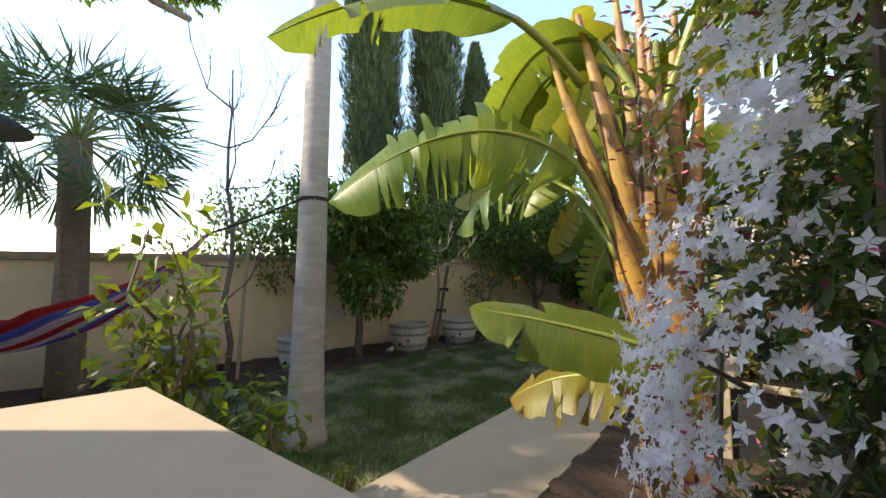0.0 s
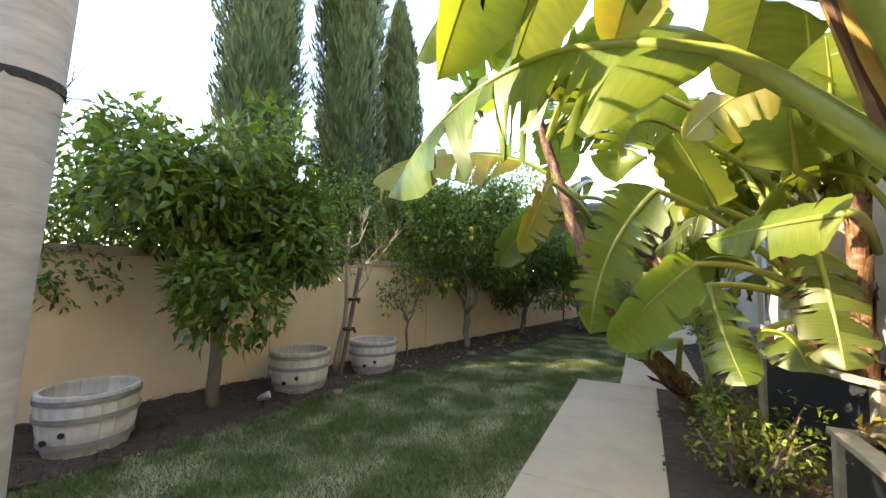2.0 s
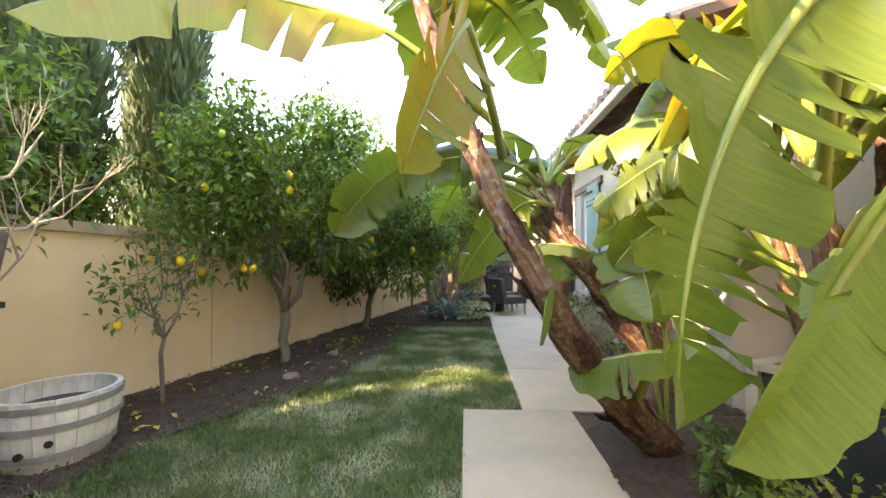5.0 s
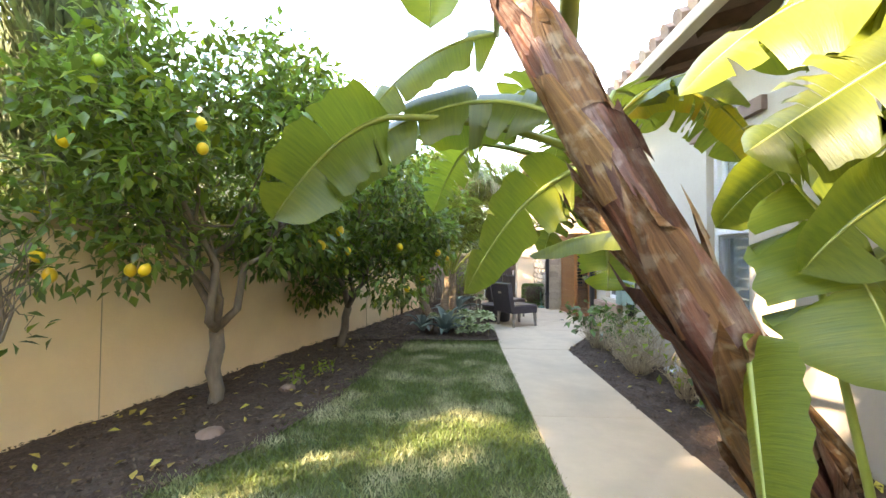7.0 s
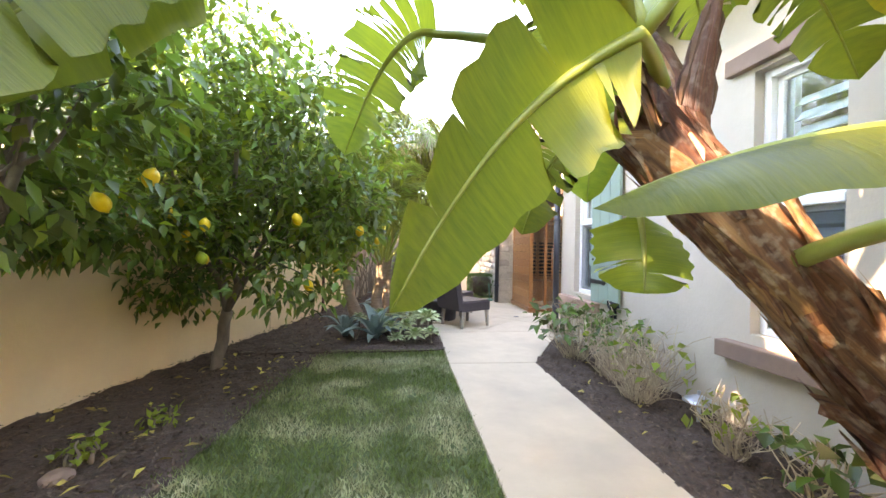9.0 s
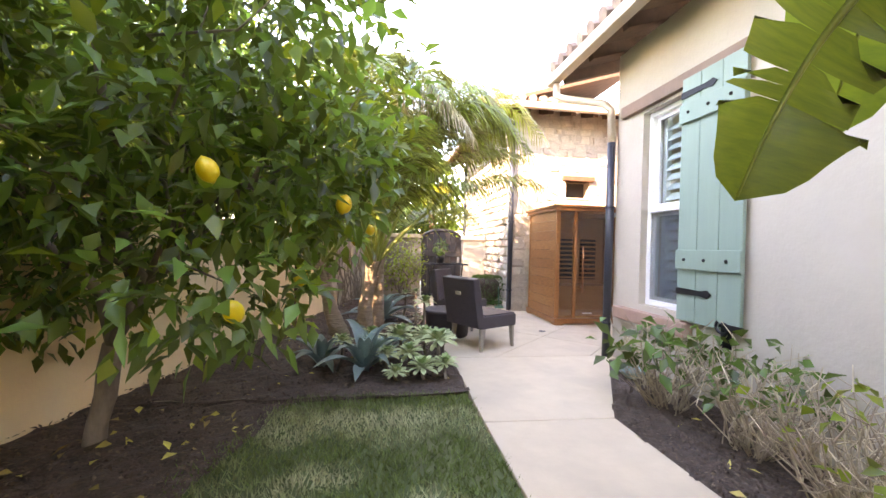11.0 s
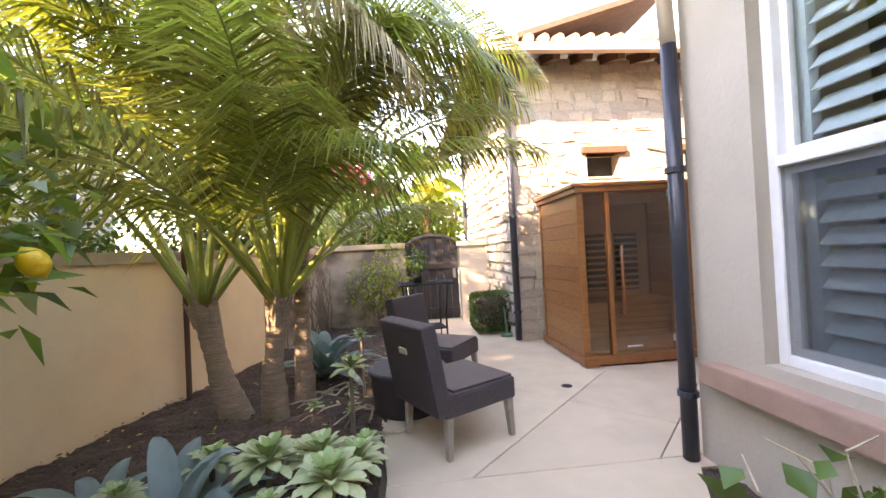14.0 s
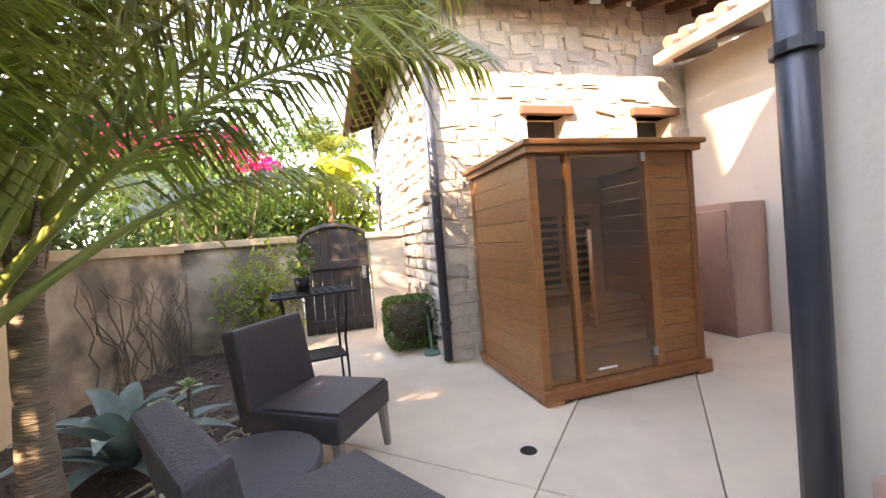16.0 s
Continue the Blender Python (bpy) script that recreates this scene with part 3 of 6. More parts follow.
sash_window("window_1", *WINDOWS[0], "white sash window with louvred blinds inside")
sash_window("window_2", *WINDOWS[1], "narrow white sash window with louvred blinds inside")
for y0, y1, zs, zt, nm in ((10.98, 11.98, 0.60, 2.57, 1), (8.2, 9.18, 0.61, 2.47, 2)):
    solid("window_sill_%d" % nm, box((HX - 0.09, y0, zs - 0.12), (HX + 0.07, y1, zs), 0.012), M["sill"] if nm == 1 else M["trim"], "painted stucco sill under the window", "sill", kind="structure")
    solid("lintel_%d" % nm, box((HX - 0.05, y0 - (0.6 if nm == 1 else 0), zt), (HX + 0.07, y1, zt + 0.12), 0.01), M["trim"], "dark taupe lintel over the window", "lintel", kind="structure")

shutter = thing("window_shutter", "sage green board shutter with black iron straps, half closed", "shutter", (HX - 0.03, 10.79, 0.62))
for i, (a, b) in enumerate(((-0.3, -0.105), (-0.1, 0.1), (0.105, 0.3))):
    part("board", box((-0.03, a, 0), (0.0, b, 2.0), 0.006), M["sage"], shutter)
for z in (0.42, 1.62):
    bar = part("batten", box((-0.055, -0.31, z), (-0.03, 0.3, z + 0.16), 0.006), M["sage"], shutter)
    for yy in (-0.2, 0.0, 0.2):
        bm = bmesh.new()
        bmesh.ops.create_icosphere(bm, subdivisions=2, radius=0.014, matrix=pose(-0.056, yy, z + 0.08))
        part("bolt", bm, M["iron"], bar)
for z in (0.24, 1.86):
    bm = prism([(0.3, -0.028), (0.3, 0.028), (0.05, 0.02), (-0.02, 0.032), (-0.06, 0.0), (-0.02, -0.032), (0.05, -0.02)], 0, 0.006)
    bmesh.ops.transform(bm, matrix=Matrix(((0, 0, -1, -0.033), (1, 0, 0, 0), (0, 1, 0, z), (0, 0, 0, 1))), verts=bm.verts)
    bmesh.ops.recalc_face_normals(bm, faces=bm.faces[:])
    part("strap_hinge", bm, M["iron"], shutter, "black iron strap")
dog = thing("shutter_dog", "black scrolled iron shutter holder fixed on the wall", "shutter holder", (HX - 0.065, 10.62, 0.64))
part("scroll", tube([(0, 0.06 * math.cos(a) * (0.4 + 0.1 * a), 0.05 * math.sin(a) * (0.4 + 0.1 * a)) for a in np.linspace(0, 7, 22)], 0.011, 6), M["iron"], dog)
part("arm", box((-0.008, -0.16, -0.02), (0.008, 0.0, 0.03), 0.004), M["iron"], dog)
part("stem", box((-0.008, -0.012, -0.16), (0.07, 0.012, 0.02), 0.004), M["iron"], dog)

# ---- stone building ----
SX, SY = 0.14, 15.13
bm = bmesh.new()
OPEN = ((1.18, 1.65), (2.6, 3.1))
x = SX + 0.04
for x0, x1 in OPEN:
    box((x, SY + 0.02, -0.1), (x0, SY + 0.4, 3.7), bm=bm)
    box((x0, SY + 0.02, -0.1), (x1, SY + 0.4, 2.15), bm=bm)
    box((x0, SY + 0.02, 2.48), (x1, SY + 0.4, 3.7), bm=bm)
    x = x1
box((x, SY + 0.02, -0.1), (4.2, SY + 0.4, 3.7), bm=bm)
box((SX + 0.04, SY + 0.4, -0.1), (SX + 0.4, 19.5, 3.7), bm=bm)
stone_wall = solid("wall_stone", bm, M["mortar"], "rubble stone house wall with small high windows", "wall", kind="structure")
for i, (x0, x1) in enumerate(OPEN):
    win = thing("window_%d" % (3 + i), "small dark recessed window with a wooden lintel", "window", (x0, SY, 2.15), kind="structure")
    part("window_frame", box((0, 0.2, 0), (x1 - x0, 0.24, 0.05)), M["rafter"], win)
    part("window_sill", box((0, 0.0, -0.01), (x1 - x0, 0.2, 0.015)), M["mortar"], win)
    # Opaque pane, painted near-black for the unlit inside.
    part("pane", box((0, 0.24, 0.0), (x1 - x0, 0.25, 0.33)), M["dark"], win)
    part("lintel", box((-0.08, -0.05, 0.33), (x1 - x0 + 0.08, 0.2, 0.42), 0.01), M["rafter"], win, "rough brown timber")

roof2 = thing("roof_stone_house", "clay tile roof with exposed brown rafters and a gutter", "roof", kind="structure")
part("roof_deck", box((0, 0, 0), (5.2, 3.0, 0.07), turn=pose(-0.35, 14.62, 3.66, 17, 0, 0)), M["rafter"], roof2)
part("side_deck", box((0, 0, 0), (2.6, 5.3, 0.07), turn=pose(-0.36, 14.62, 3.63, 0, -17, 0)), M["rafter"], roof2)
for i in range(11):
    part("rafter", box((-0.045, 0.03, -0.12), (0.045, 0.6, 0), turn=pose(-0.2 + i * 0.42, 14.62, 3.66, 17, 0, 0)), M["rafter"], roof2)
for i in range(12):
    part("rafter", box((0.03, -0.045, -0.12), (0.6, 0.045, 0), turn=pose(-0.36, 14.9 + i * 0.42, 3.63, 0, -17, 0)), M["rafter"], roof2)
for i in range(26):
    xx = -0.3 + i * 0.19
    part("roof_tile", tube([(xx, 14.56 + s * math.cos(radians(17)), 3.75 + s * math.sin(radians(17))) for s in (0, 1.4, 2.9)], 0.062, 8), M["tile"], roof2)
part("gutter", box((-0.4, 14.5, 3.58), (4.6, 14.61, 3.68), 0.02), M["gutter"], roof2)
part("side_gutter", box((-0.47, 14.5, 3.55), (-0.37, 19.9, 3.66), 0.02), M["rafter"], roof2)
downpipe([(0.09, 15.08, 3.5), (0.09, 15.08, 0.05)], "dark downpipe at the stone corner", 0.045)
downpipe([(0.08, 19.2, 3.5), (0.08, 19.2, 0.05)], "dark downpipe at the far end of the stone wall", 0.045)

# ---- the wing that closes the courtyard ----
bm = bmesh.new()
box((3.35, 12.1, -0.1), (3.6, 13.1, 3.1), bm=bm)
box((3.35, 14.0, -0.1), (3.6, 15.17, 3.1), bm=bm)
box((3.35, 13.1, 2.2), (3.6, 14.0, 3.1), bm=bm)
solid("wall_wing", bm, M["house"], "beige stucco wing wall with a glazed door", "wall", kind="structure")
door = thing("door_1", "white framed glazed garden door, closed", "door", (3.42, 13.55, 0.02), kind="structure")
for lo, hi in (((0, -0.45, 0), (0.06, -0.36, 2.18)), ((0, 0.36, 0), (0.06, 0.45, 2.18)), ((0, -0.36, 0), (0.06, 0.36, 0.2)), ((0, -0.36, 2.08), (0.06, 0.36, 2.18))):
    part("door_frame", box(lo, hi, 0.006), M["white"], door)
part("pane", box((0.025, -0.36, 0.2), (0.032, 0.36, 2.08)), GLASS, door)
# Grey sheet in place of a room, painted dark like an unlit interior.
part("room_shade_sheet", box((0.9, -1.2, -0.1), (0.95, 1.2, 2.6)), M["room"], door)
wing_roof = thing("roof_wing", "tiled wing roof with brown rafters and a cream gutter", "roof", kind="structure")
part("roof_deck", box((0, 12.1, 0), (2.6, 15.0, 0.07), turn=pose(2.82, 0, 3.08, 0, -15, 0)), M["rafter"], wing_roof)
for i in range(6):
    part("rafter", box((0.03, -0.045, -0.12), (0.6, 0.045, 0), turn=pose(2.82, 12.3 + i * 0.5, 3.08, 0, -15, 0)), M["rafter"], wing_roof)
for i in range(14):
    part("roof_tile", tube([(2.76 + s * math.cos(radians(15)), 12.2 + i * 0.2, 3.17 + s * math.sin(radians(15))) for s in (0, 1.2, 2.5)], 0.065, 8), M["tile"], wing_roof)
part("gutter", box((2.7, 12.1, 2.98), (2.81, 14.95, 3.09), 0.02), M["gutter"], wing_roof)
box_unit = thing("utility_cabinet", "pinkish beige painted cabinet standing against the wing wall", "cabinet", (3.1, 14.6, 0.025))
part("body", box((-0.25, -0.3, 0), (0.23, 0.3, 1.35), 0.015), M["sill"], box_unit)
part("cabinet_door", box((-0.27, -0.26, 0.08), (-0.25, 0.26, 1.28), 0.006), M["sill"], box_unit)

# ---- far houses and the rest of the block ----
far = thing("neighbour_house", "pale neighbouring house with a brown tile hip roof beyond the wall", "house", (-10.6, 14.6, 0))
part("wall", box((-4.2, -2.6, 0), (3.9, 3.2, 3.8)), M["house"], far)
bm = bmesh.new()
v = [bm.verts.new(p) for p in ((-4.6, -3.0, 3.7), (4.4, -3.0, 3.7), (4.4, 3.6, 3.7), (-4.6, 3.6, 3.7), (-1.8, 0.3, 5.4), (1.6, 0.3, 5.4))]
for f in ((0, 1, 5, 4), (1, 2, 5), (2, 3, 4, 5), (3, 0, 4), (3, 2, 1, 0)):
    bm.faces.new([v[k] for k in f])
part("roof", bm, M["far_roof"], far)
for yy in (-1.4, 0.4, 2.0):
    w = part("window", box((3.9, yy - 0.4, 1.4), (3.93, yy + 0.4, 2.6), 0.01), M["white"], far)
    # Far panes are solid near-black, the shade of the rooms put in colour.
    part("pane", box((3.93, yy - 0.34, 1.46), (3.94, yy + 0.34, 2.54)), M["dark"], w)
# Unseen house, added to close the patio; its height was set for shade.
own = thing("unseen_rear_house", "unseen beige house added to close and shade the patio", "house", (-2.0, -5.6, 0))
part("wall", box((-6.5, -3.0, 0), (7.5, 2.0, 3.9)), M["house"], own)
bm = bmesh.new()
v = [bm.verts.new(p) for p in ((-7, -3.5, 3.8), (8, -3.5, 3.8), (8, 2.5, 3.8), (-7, 2.5, 3.8), (-3.5, -0.5, 5.2), (4.5, -0.5, 5.2))]
for f in ((0, 1, 5, 4), (1, 2, 5), (2, 3, 4, 5), (3, 0, 4), (3, 2, 1, 0)):
    bm.faces.new([v[k] for k in f])
part("roof", bm, M["far_roof"], own)

# ---- sauna ----
sauna = thing("infrared_sauna", "reddish cedar sauna cabin with smoked glass door standing on the patio", "sauna", (0.40, 13.81, 0.025))
W, D, H = 1.46, 1.12, 1.84
part("base", box((-0.02, -0.04, 0.02), (W + 0.02, D + 0.02, 0.1), 0.008), M["wood"], sauna)
for x in (0.06, W - 0.06):
    for y in (0.02, D - 0.04):
        part("foot", box((x - 0.07, y - 0.07, 0), (x + 0.07, y + 0.07, 0.03), 0.005), M["wood"], sauna)
part("roof_panel", box((-0.03, -0.05, H - 0.09), (W + 0.03, D + 0.03, H - 0.04), 0.008), M["wood"], sauna)
part("cornice", box((-0.06, -0.08, H - 0.04), (W + 0.06, D + 0.06, H), 0.012), M["wood"], sauna)
for x0, x1 in ((0.0, 0.07), (0.3, 0.345), (0.985, 1.06), (W - 0.06, W)):
    part("post", box((x0, 0, 0.1), (x1, 0.06, H - 0.09), 0.006), M["wood"], sauna)
for x0 in (0.0, W - 0.05):
    part("back_post", box((x0, D - 0.05, 0.1), (x0 + 0.05, D, H - 0.09), 0.006), M["wood"], sauna)
for i in range(11):
    z0 = 0.1 + i * 0.15
    z1 = min(z0 + 0.147, H - 0.09)
    part("side_board", box((0.008, 0.06, z0), (0.03, D - 0.05, z1), 0.003), M["wood"], sauna)
    part("side_board", box((W - 0.03, 0.06, z0), (W - 0.008, D - 0.05, z1), 0.003), M["wood"], sauna)
    part("back_board", box((0.05, D - 0.03, z0), (W - 0.05, D - 0.008, z1)), M["wood_in"], sauna)
for i in range(16):
    z0 = 0.1 + i * 0.1035
    part("front_board", box((1.06, 0.012, z0), (W - 0.06, 0.035, min(z0 + 0.1, H - 0.09)), 0.003), M["wood"], sauna)
part("floor_panel", box((0.03, 0.06, 0.1), (W - 0.03, D - 0.03, 0.13)), M["wood_in"], sauna)
part("ceiling_panel", box((0.03, 0.06, H - 0.11), (W - 0.03, D - 0.03, H - 0.092)), M["wood_in"], sauna)
bench = part("bench", box((0.03, 0.6, 0.5), (W - 0.03, D - 0.03, 0.54)), M["wood_in"], sauna)
for i in range(5):
    part("bench_board", box((0.03, 0.575, 0.14 + i * 0.072), (W - 0.03, 0.597, 0.205 + i * 0.072)), M["wood_in"], bench)
for x0 in (0.2, 0.58, 0.96):
    heater = part("heater", box((x0, D - 0.06, 0.62), (x0 + 0.3, D - 0.032, 1.35), 0.004), M["dark"], sauna, "black heater panel behind slats")
    for i in range(9):
        part("slat", box((x0 - 0.01, D - 0.085, 0.64 + i * 0.08), (x0 + 0.31, D - 0.062, 0.67 + i * 0.08)), M["wood_in"], heater)
side_heater = part("heater", box((0.036, 0.35, 0.62), (0.06, 0.95, 1.35)), M["dark"], sauna, "black heater panel behind slats")
for i in range(9):
    part("slat", box((0.062, 0.33, 0.64 + i * 0.08), (0.082, 0.97, 0.67 + i * 0.08)), M["wood_in"], side_heater)
part("side_pane", box((0.07, 0.025, 0.1), (0.3, 0.033, H - 0.09)), SMOKED, sauna, "fixed smoked glass panel")
glass_door = part("glass_door", box((0.35, 0.004, 0.115), (0.98, 0.012, H - 0.1)), SMOKED, sauna, "smoked glass door")
part("handle", tube([(0.43, -0.035, 0.5), (0.43, -0.035, 1.2)], 0.016, 10), M["wood"], glass_door, "long round wooden handle", smooth=True)
for z in (0.58, 1.12):
    part("handle_mount", tube([(0.43, -0.035, z), (0.43, 0.004, z)], 0.01, 8), M["steel"], glass_door)
for z in (0.2, 1.68):
    part("hinge", box((0.955, -0.006, z), (0.995, 0.016, z + 0.07), 0.003), M["steel"], glass_door, "steel hinge")
part("maker_plate", box((0.46, 0.0, 0.17), (0.62, 0.0035, 0.185)), M["white"], glass_door, "pale printed line")

# ---- patio furniture ----


def wicker_chair(at, rz, label):
    """A low armless chair; it faces along its own +x."""
    ch = thing("wicker_chair", label, "chair", at, rz, "chairs on the patio")
    part("seat", box((-0.27, -0.27, 0.25), (0.29, 0.27, 0.39), 0.02), M["wicker"], ch)
    part("cushion", box((-0.2, -0.25, 0.388), (0.28, 0.25, 0.405), 0.008), M["wicker"], ch)
    part("backrest", box((-0.05, -0.27, 0.0), (0.05, 0.27, 0.55), 0.018, turn=pose(-0.27, 0, 0.27, 0, -10, 0)), M["wicker"], ch)
    part("back_slot", box((-0.058, -0.045, 0.36), (-0.049, 0.045, 0.4), 0.003, turn=pose(-0.27, 0, 0.27, 0, -10, 0)), M["rim"], ch, "small pale hand slot")
    for x in (-0.23, 0.25):
        for y in (-0.23, 0.23):
            part("leg", tube([(x, y, 0.27), (x * 1.06, y * 1.04, 0.0)], (0.034, 0.022), 4), M["leg"], ch, "tapered grey wooden leg")
    return ch


wicker_chair((-1.03, 12.64, 0.025), 30, "dark wicker chair with grey legs, its back to the lawn")
wicker_chair((-1.06, 13.73, 0.025), -35, "dark wicker chair with grey legs by the low table")
low = thing("wicker_table", "low round dark wicker table between the chairs", "table", (-1.36, 13.18, 0.02))
part("drum", spin([(0.25, 0.0), (0.27, 0.02), (0.29, 0.3), (0.3, 0.31)], 28), M["wicker"], low, smooth=True)
part("tabletop", spin([(0.0, 0.345), (0.3, 0.345), (0.312, 0.335), (0.312, 0.315), (0.3, 0.31)], 28), M["wicker"], low)

side = thing("metal_table", "black wrought iron side table with a latticed top and lower shelf", "table", (-1.12, 15.0, 0.022), 8)
for x in (-0.26, 0.26):
    for y in (-0.2, 0.2):
        part("leg", tube([(x * 0.9, y * 0.9, 0.0), (x * 0.86, y * 0.86, 0.45), (x, y, 0.84)], 0.011, 6), M["iron"], side)
rim = [(-0.33, -0.26), (0.33, -0.26), (0.33, 0.26), (-0.33, 0.26)]
for (x0, y0), (x1, y1) in zip(rim, rim[1:] + rim[:1]):
    part("top_rim", tube([(x0, y0, 0.85), (x1, y1, 0.85)], 0.013, 6), M["iron"], side)
for i in range(9):
    part("top_slat", box((-0.31 + i * 0.072, -0.25, 0.846), (-0.275 + i * 0.072, 0.25, 0.852)), M["iron"], side)
for i in range(5):
    part("cross_slat", box((-0.32, -0.22 + i * 0.105, 0.853), (0.32, -0.195 + i * 0.105, 0.858)), M["iron"], side)
for i in range(7):
    part("shelf_slat", box((-0.23, -0.17 + i * 0.055, 0.3), (0.23, -0.14 + i * 0.055, 0.306)), M["iron"], side)
for y in (-0.18, 0.18):
    part("shelf_rail", tube([(-0.24, y, 0.295), (0.24, y, 0.295)], 0.009, 6), M["iron"], side)

rng = np.random.default_rng(4)


def leaf_cloud(rng, n, centre, radii, length, width, shell=0.55, droop=0.2, out=0.6):
    """Leaf arrays for a leafy clump: thickest near its skin, leaves pointing outwards."""
    u = unit(rng, n)
    r = (shell + (1 - shell) * rng.random(n) ** 0.6)[:, None]
    pos = np.array(centre) + u * r * np.array(radii)
    way = u * out + unit(rng, n) * 0.8 + np.array((0, 0, -droop))
    up = np.array((0, 0, 1.0)) + unit(rng, n) * 0.6
    return pos, way, up, length * rng.uniform(0.6, 1.3, n), width * rng.uniform(0.7, 1.2, n)


def join(clouds):
    return [np.concatenate([c[i] for c in clouds]) for i in range(5)]


pot = thing("potted_plant", "small leafy plant in a dark pot on the iron table", "potted plant", (-1.2, 15.08, 0.882))
part("pot", spin([(0.0, 0.0), (0.055, 0.0), (0.075, 0.12), (0.07, 0.12), (0.065, 0.1), (0.0, 0.1)], 16), M["iron"], pot, smooth=True)
part("stems", tube([(0, 0, 0.1), (0.02, 0, 0.25)], 0.006, 5), M["bush"], pot)
part("foliage", leaf_mesh("foliage", M["bush"], *leaf_cloud(rng, 90, (0, 0, 0.28), (0.13, 0.13, 0.13), 0.07, 0.045, 0.3)), None, pot)

hedge = thing("box_hedge", "clipped green box bush at the foot of the stone wall", "bush", (-0.1, 15.85, 0.02))
part("stem", tube([(0, 0, 0), (0, 0, 0.3)], 0.03, 6), M["bark"], hedge)
n = 5200
f = rng.uniform(-1, 1, (n, 3))
k = rng.integers(0, 3, n)
f[np.arange(n), k] = np.sign(f[np.arange(n), k]) * rng.uniform(0.86, 1.0, n)
f = f / np.maximum(1, (np.abs(f) ** 5).sum(1, keepdims=True) ** 0.2)
pos = np.array((0, 0, 0.32)) + f * np.array((0.3, 0.3, 0.27))
part("foliage", leaf_mesh("foliage", M["hedge"], pos, f + unit(rng, n) * 0.7, unit(rng, n) + np.array((0, 0, 0.5)), rng.uniform(0.025, 0.045, n), rng.uniform(0.014, 0.024, n)), None, hedge)
bm = bmesh.new()
bmesh.ops.create_icosphere(bm, subdivisions=3, radius=1.0, matrix=Matrix.Translation((0, 0, 0.32)) @ Matrix.Diagonal((0.27, 0.27, 0.25, 1)))
part("core", bm, M["soil"], hedge)
cap = thing("hose_cap", "green hose guide on a short pole beside the hedge", "garden hose", (0.02, 15.45, 0.025))
part("base", spin([(0.0, 0.0), (0.09, 0.0), (0.09, 0.03), (0.03, 0.05), (0.0, 0.05)], 14), M["hose"], cap)
part("pole", tube([(0, 0, 0.04), (-0.02, 0, 0.4)], 0.012, 6), M["hose"], cap)
drain = solid("floor_drain", spin([(0.0, 0.029), (0.045, 0.029), (0.048, 0.026)], 16), M["iron"], "small dark round drain in the paving", "drain")
drain.location = (0.02, 13.35, 0)

# ---- half barrels ----


def half_barrel(at, r, h, label):
    ba = thing("half_barrel", label, "planter", at, group="half barrels along the wall")
    n = 20
    stave = bmesh.new()
    prof = [(0.8, 0.0), (0.93, 0.35), (1.0, 0.75), (1.0, 1.0)]
    a = math.pi / n * 0.97
    inner, outer = [], []
    for rr, zz in prof:
        outer.append([stave.verts.new((r * rr * math.cos(t), r * rr * math.sin(t), zz * h)) for t in (-a, 0, a)])
        inner.append([stave.verts.new(((r * rr - 0.03) * math.cos(t), (r * rr - 0.03) * math.sin(t), zz * h)) for t in (-a, 0, a)])
    for g, flip in ((outer, False), (inner, True)):
        for r0, r1 in zip(g, g[1:]):
            for k in range(2):
                q = (r0[k], r0[k + 1], r1[k + 1], r1[k])
                stave.faces.new(q[::-1] if flip else q)
    for k in range(2):
        stave.faces.new((outer[-1][k], outer[-1][k + 1], inner[-1][k + 1], inner[-1][k]))
    for e in (0, 2):
        for i in range(3):
            q = (outer[i][e], outer[i + 1][e], inner[i + 1][e], inner[i][e])
            stave.faces.new(q if e == 0 else q[::-1])
    me = mesh_of("stave", stave, M["barrel"])
    for i in range(n):
        ob = part("stave", me, None, ba)
        ob.matrix_local = pose(0, 0, 0, 0, 0, 360 / n * i)
    for z, q in ((0.22, 0.885), (0.62, 0.985), (0.9, 1.0)):
        part("hoop", spin([(r * q + 0.004, z * h - 0.02), (r * q + 0.01, z * h - 0.02), (r * q + 0.012, z * h + 0.02), (r * q + 0.004, z * h + 0.02)], 32), M["hoop"], ba, "whitewashed iron hoop")
    for a, z in ((-50, 0.42), (-75, 0.3)):
        q = Vector((math.cos(radians(a)), math.sin(radians(a)), 0))
        # A near-black plug paints the shade inside the hole.
        part("drain_hole", tube([q * r * 0.8 + Vector((0, 0, z * h)), q * (r * 0.958 + 0.004) + Vector((0, 0, z * h))], 0.022, 10), M["dark"], ba, "dark drain hole")
    part("soil", spin([(0.0, h * 0.72), (r * 0.93, h * 0.72)], 20), M["soil"], ba, "dark potting soil")
    return ba


half_barrel((-4.92, 4.98, 0.0), 0.34, 0.46, "whitewashed half barrel planter with bare soil, beside the staked tree")
half_barrel((-4.68, 6.1, 0.0), 0.33, 0.44, "whitewashed half barrel planter with bare soil, beyond the staked tree")
half_barrel((-5.15, 3.05, 0.0), 0.32, 0.46, "whitewashed half barrel planter behind the pale palm trunk")
half_barrel((-5.85, 1.75, 0.0), 0.46, 0.5, "large weathered half barrel planter with a low plant")

# ---- trees along the garden wall ----


def limb(rng, a, b, r0, r1, n=6, bend=0.08):
    a, b = Vector(a), Vector(b)
    length = (b - a).length
    pts = [a.lerp(b, i / (n - 1)) + (Vector(rng.normal(size=3)) * bend * length * (0 < i < n - 1) * 0.5) for i in range(n)]
    return pts, list(np.linspace(r0, r1, n))


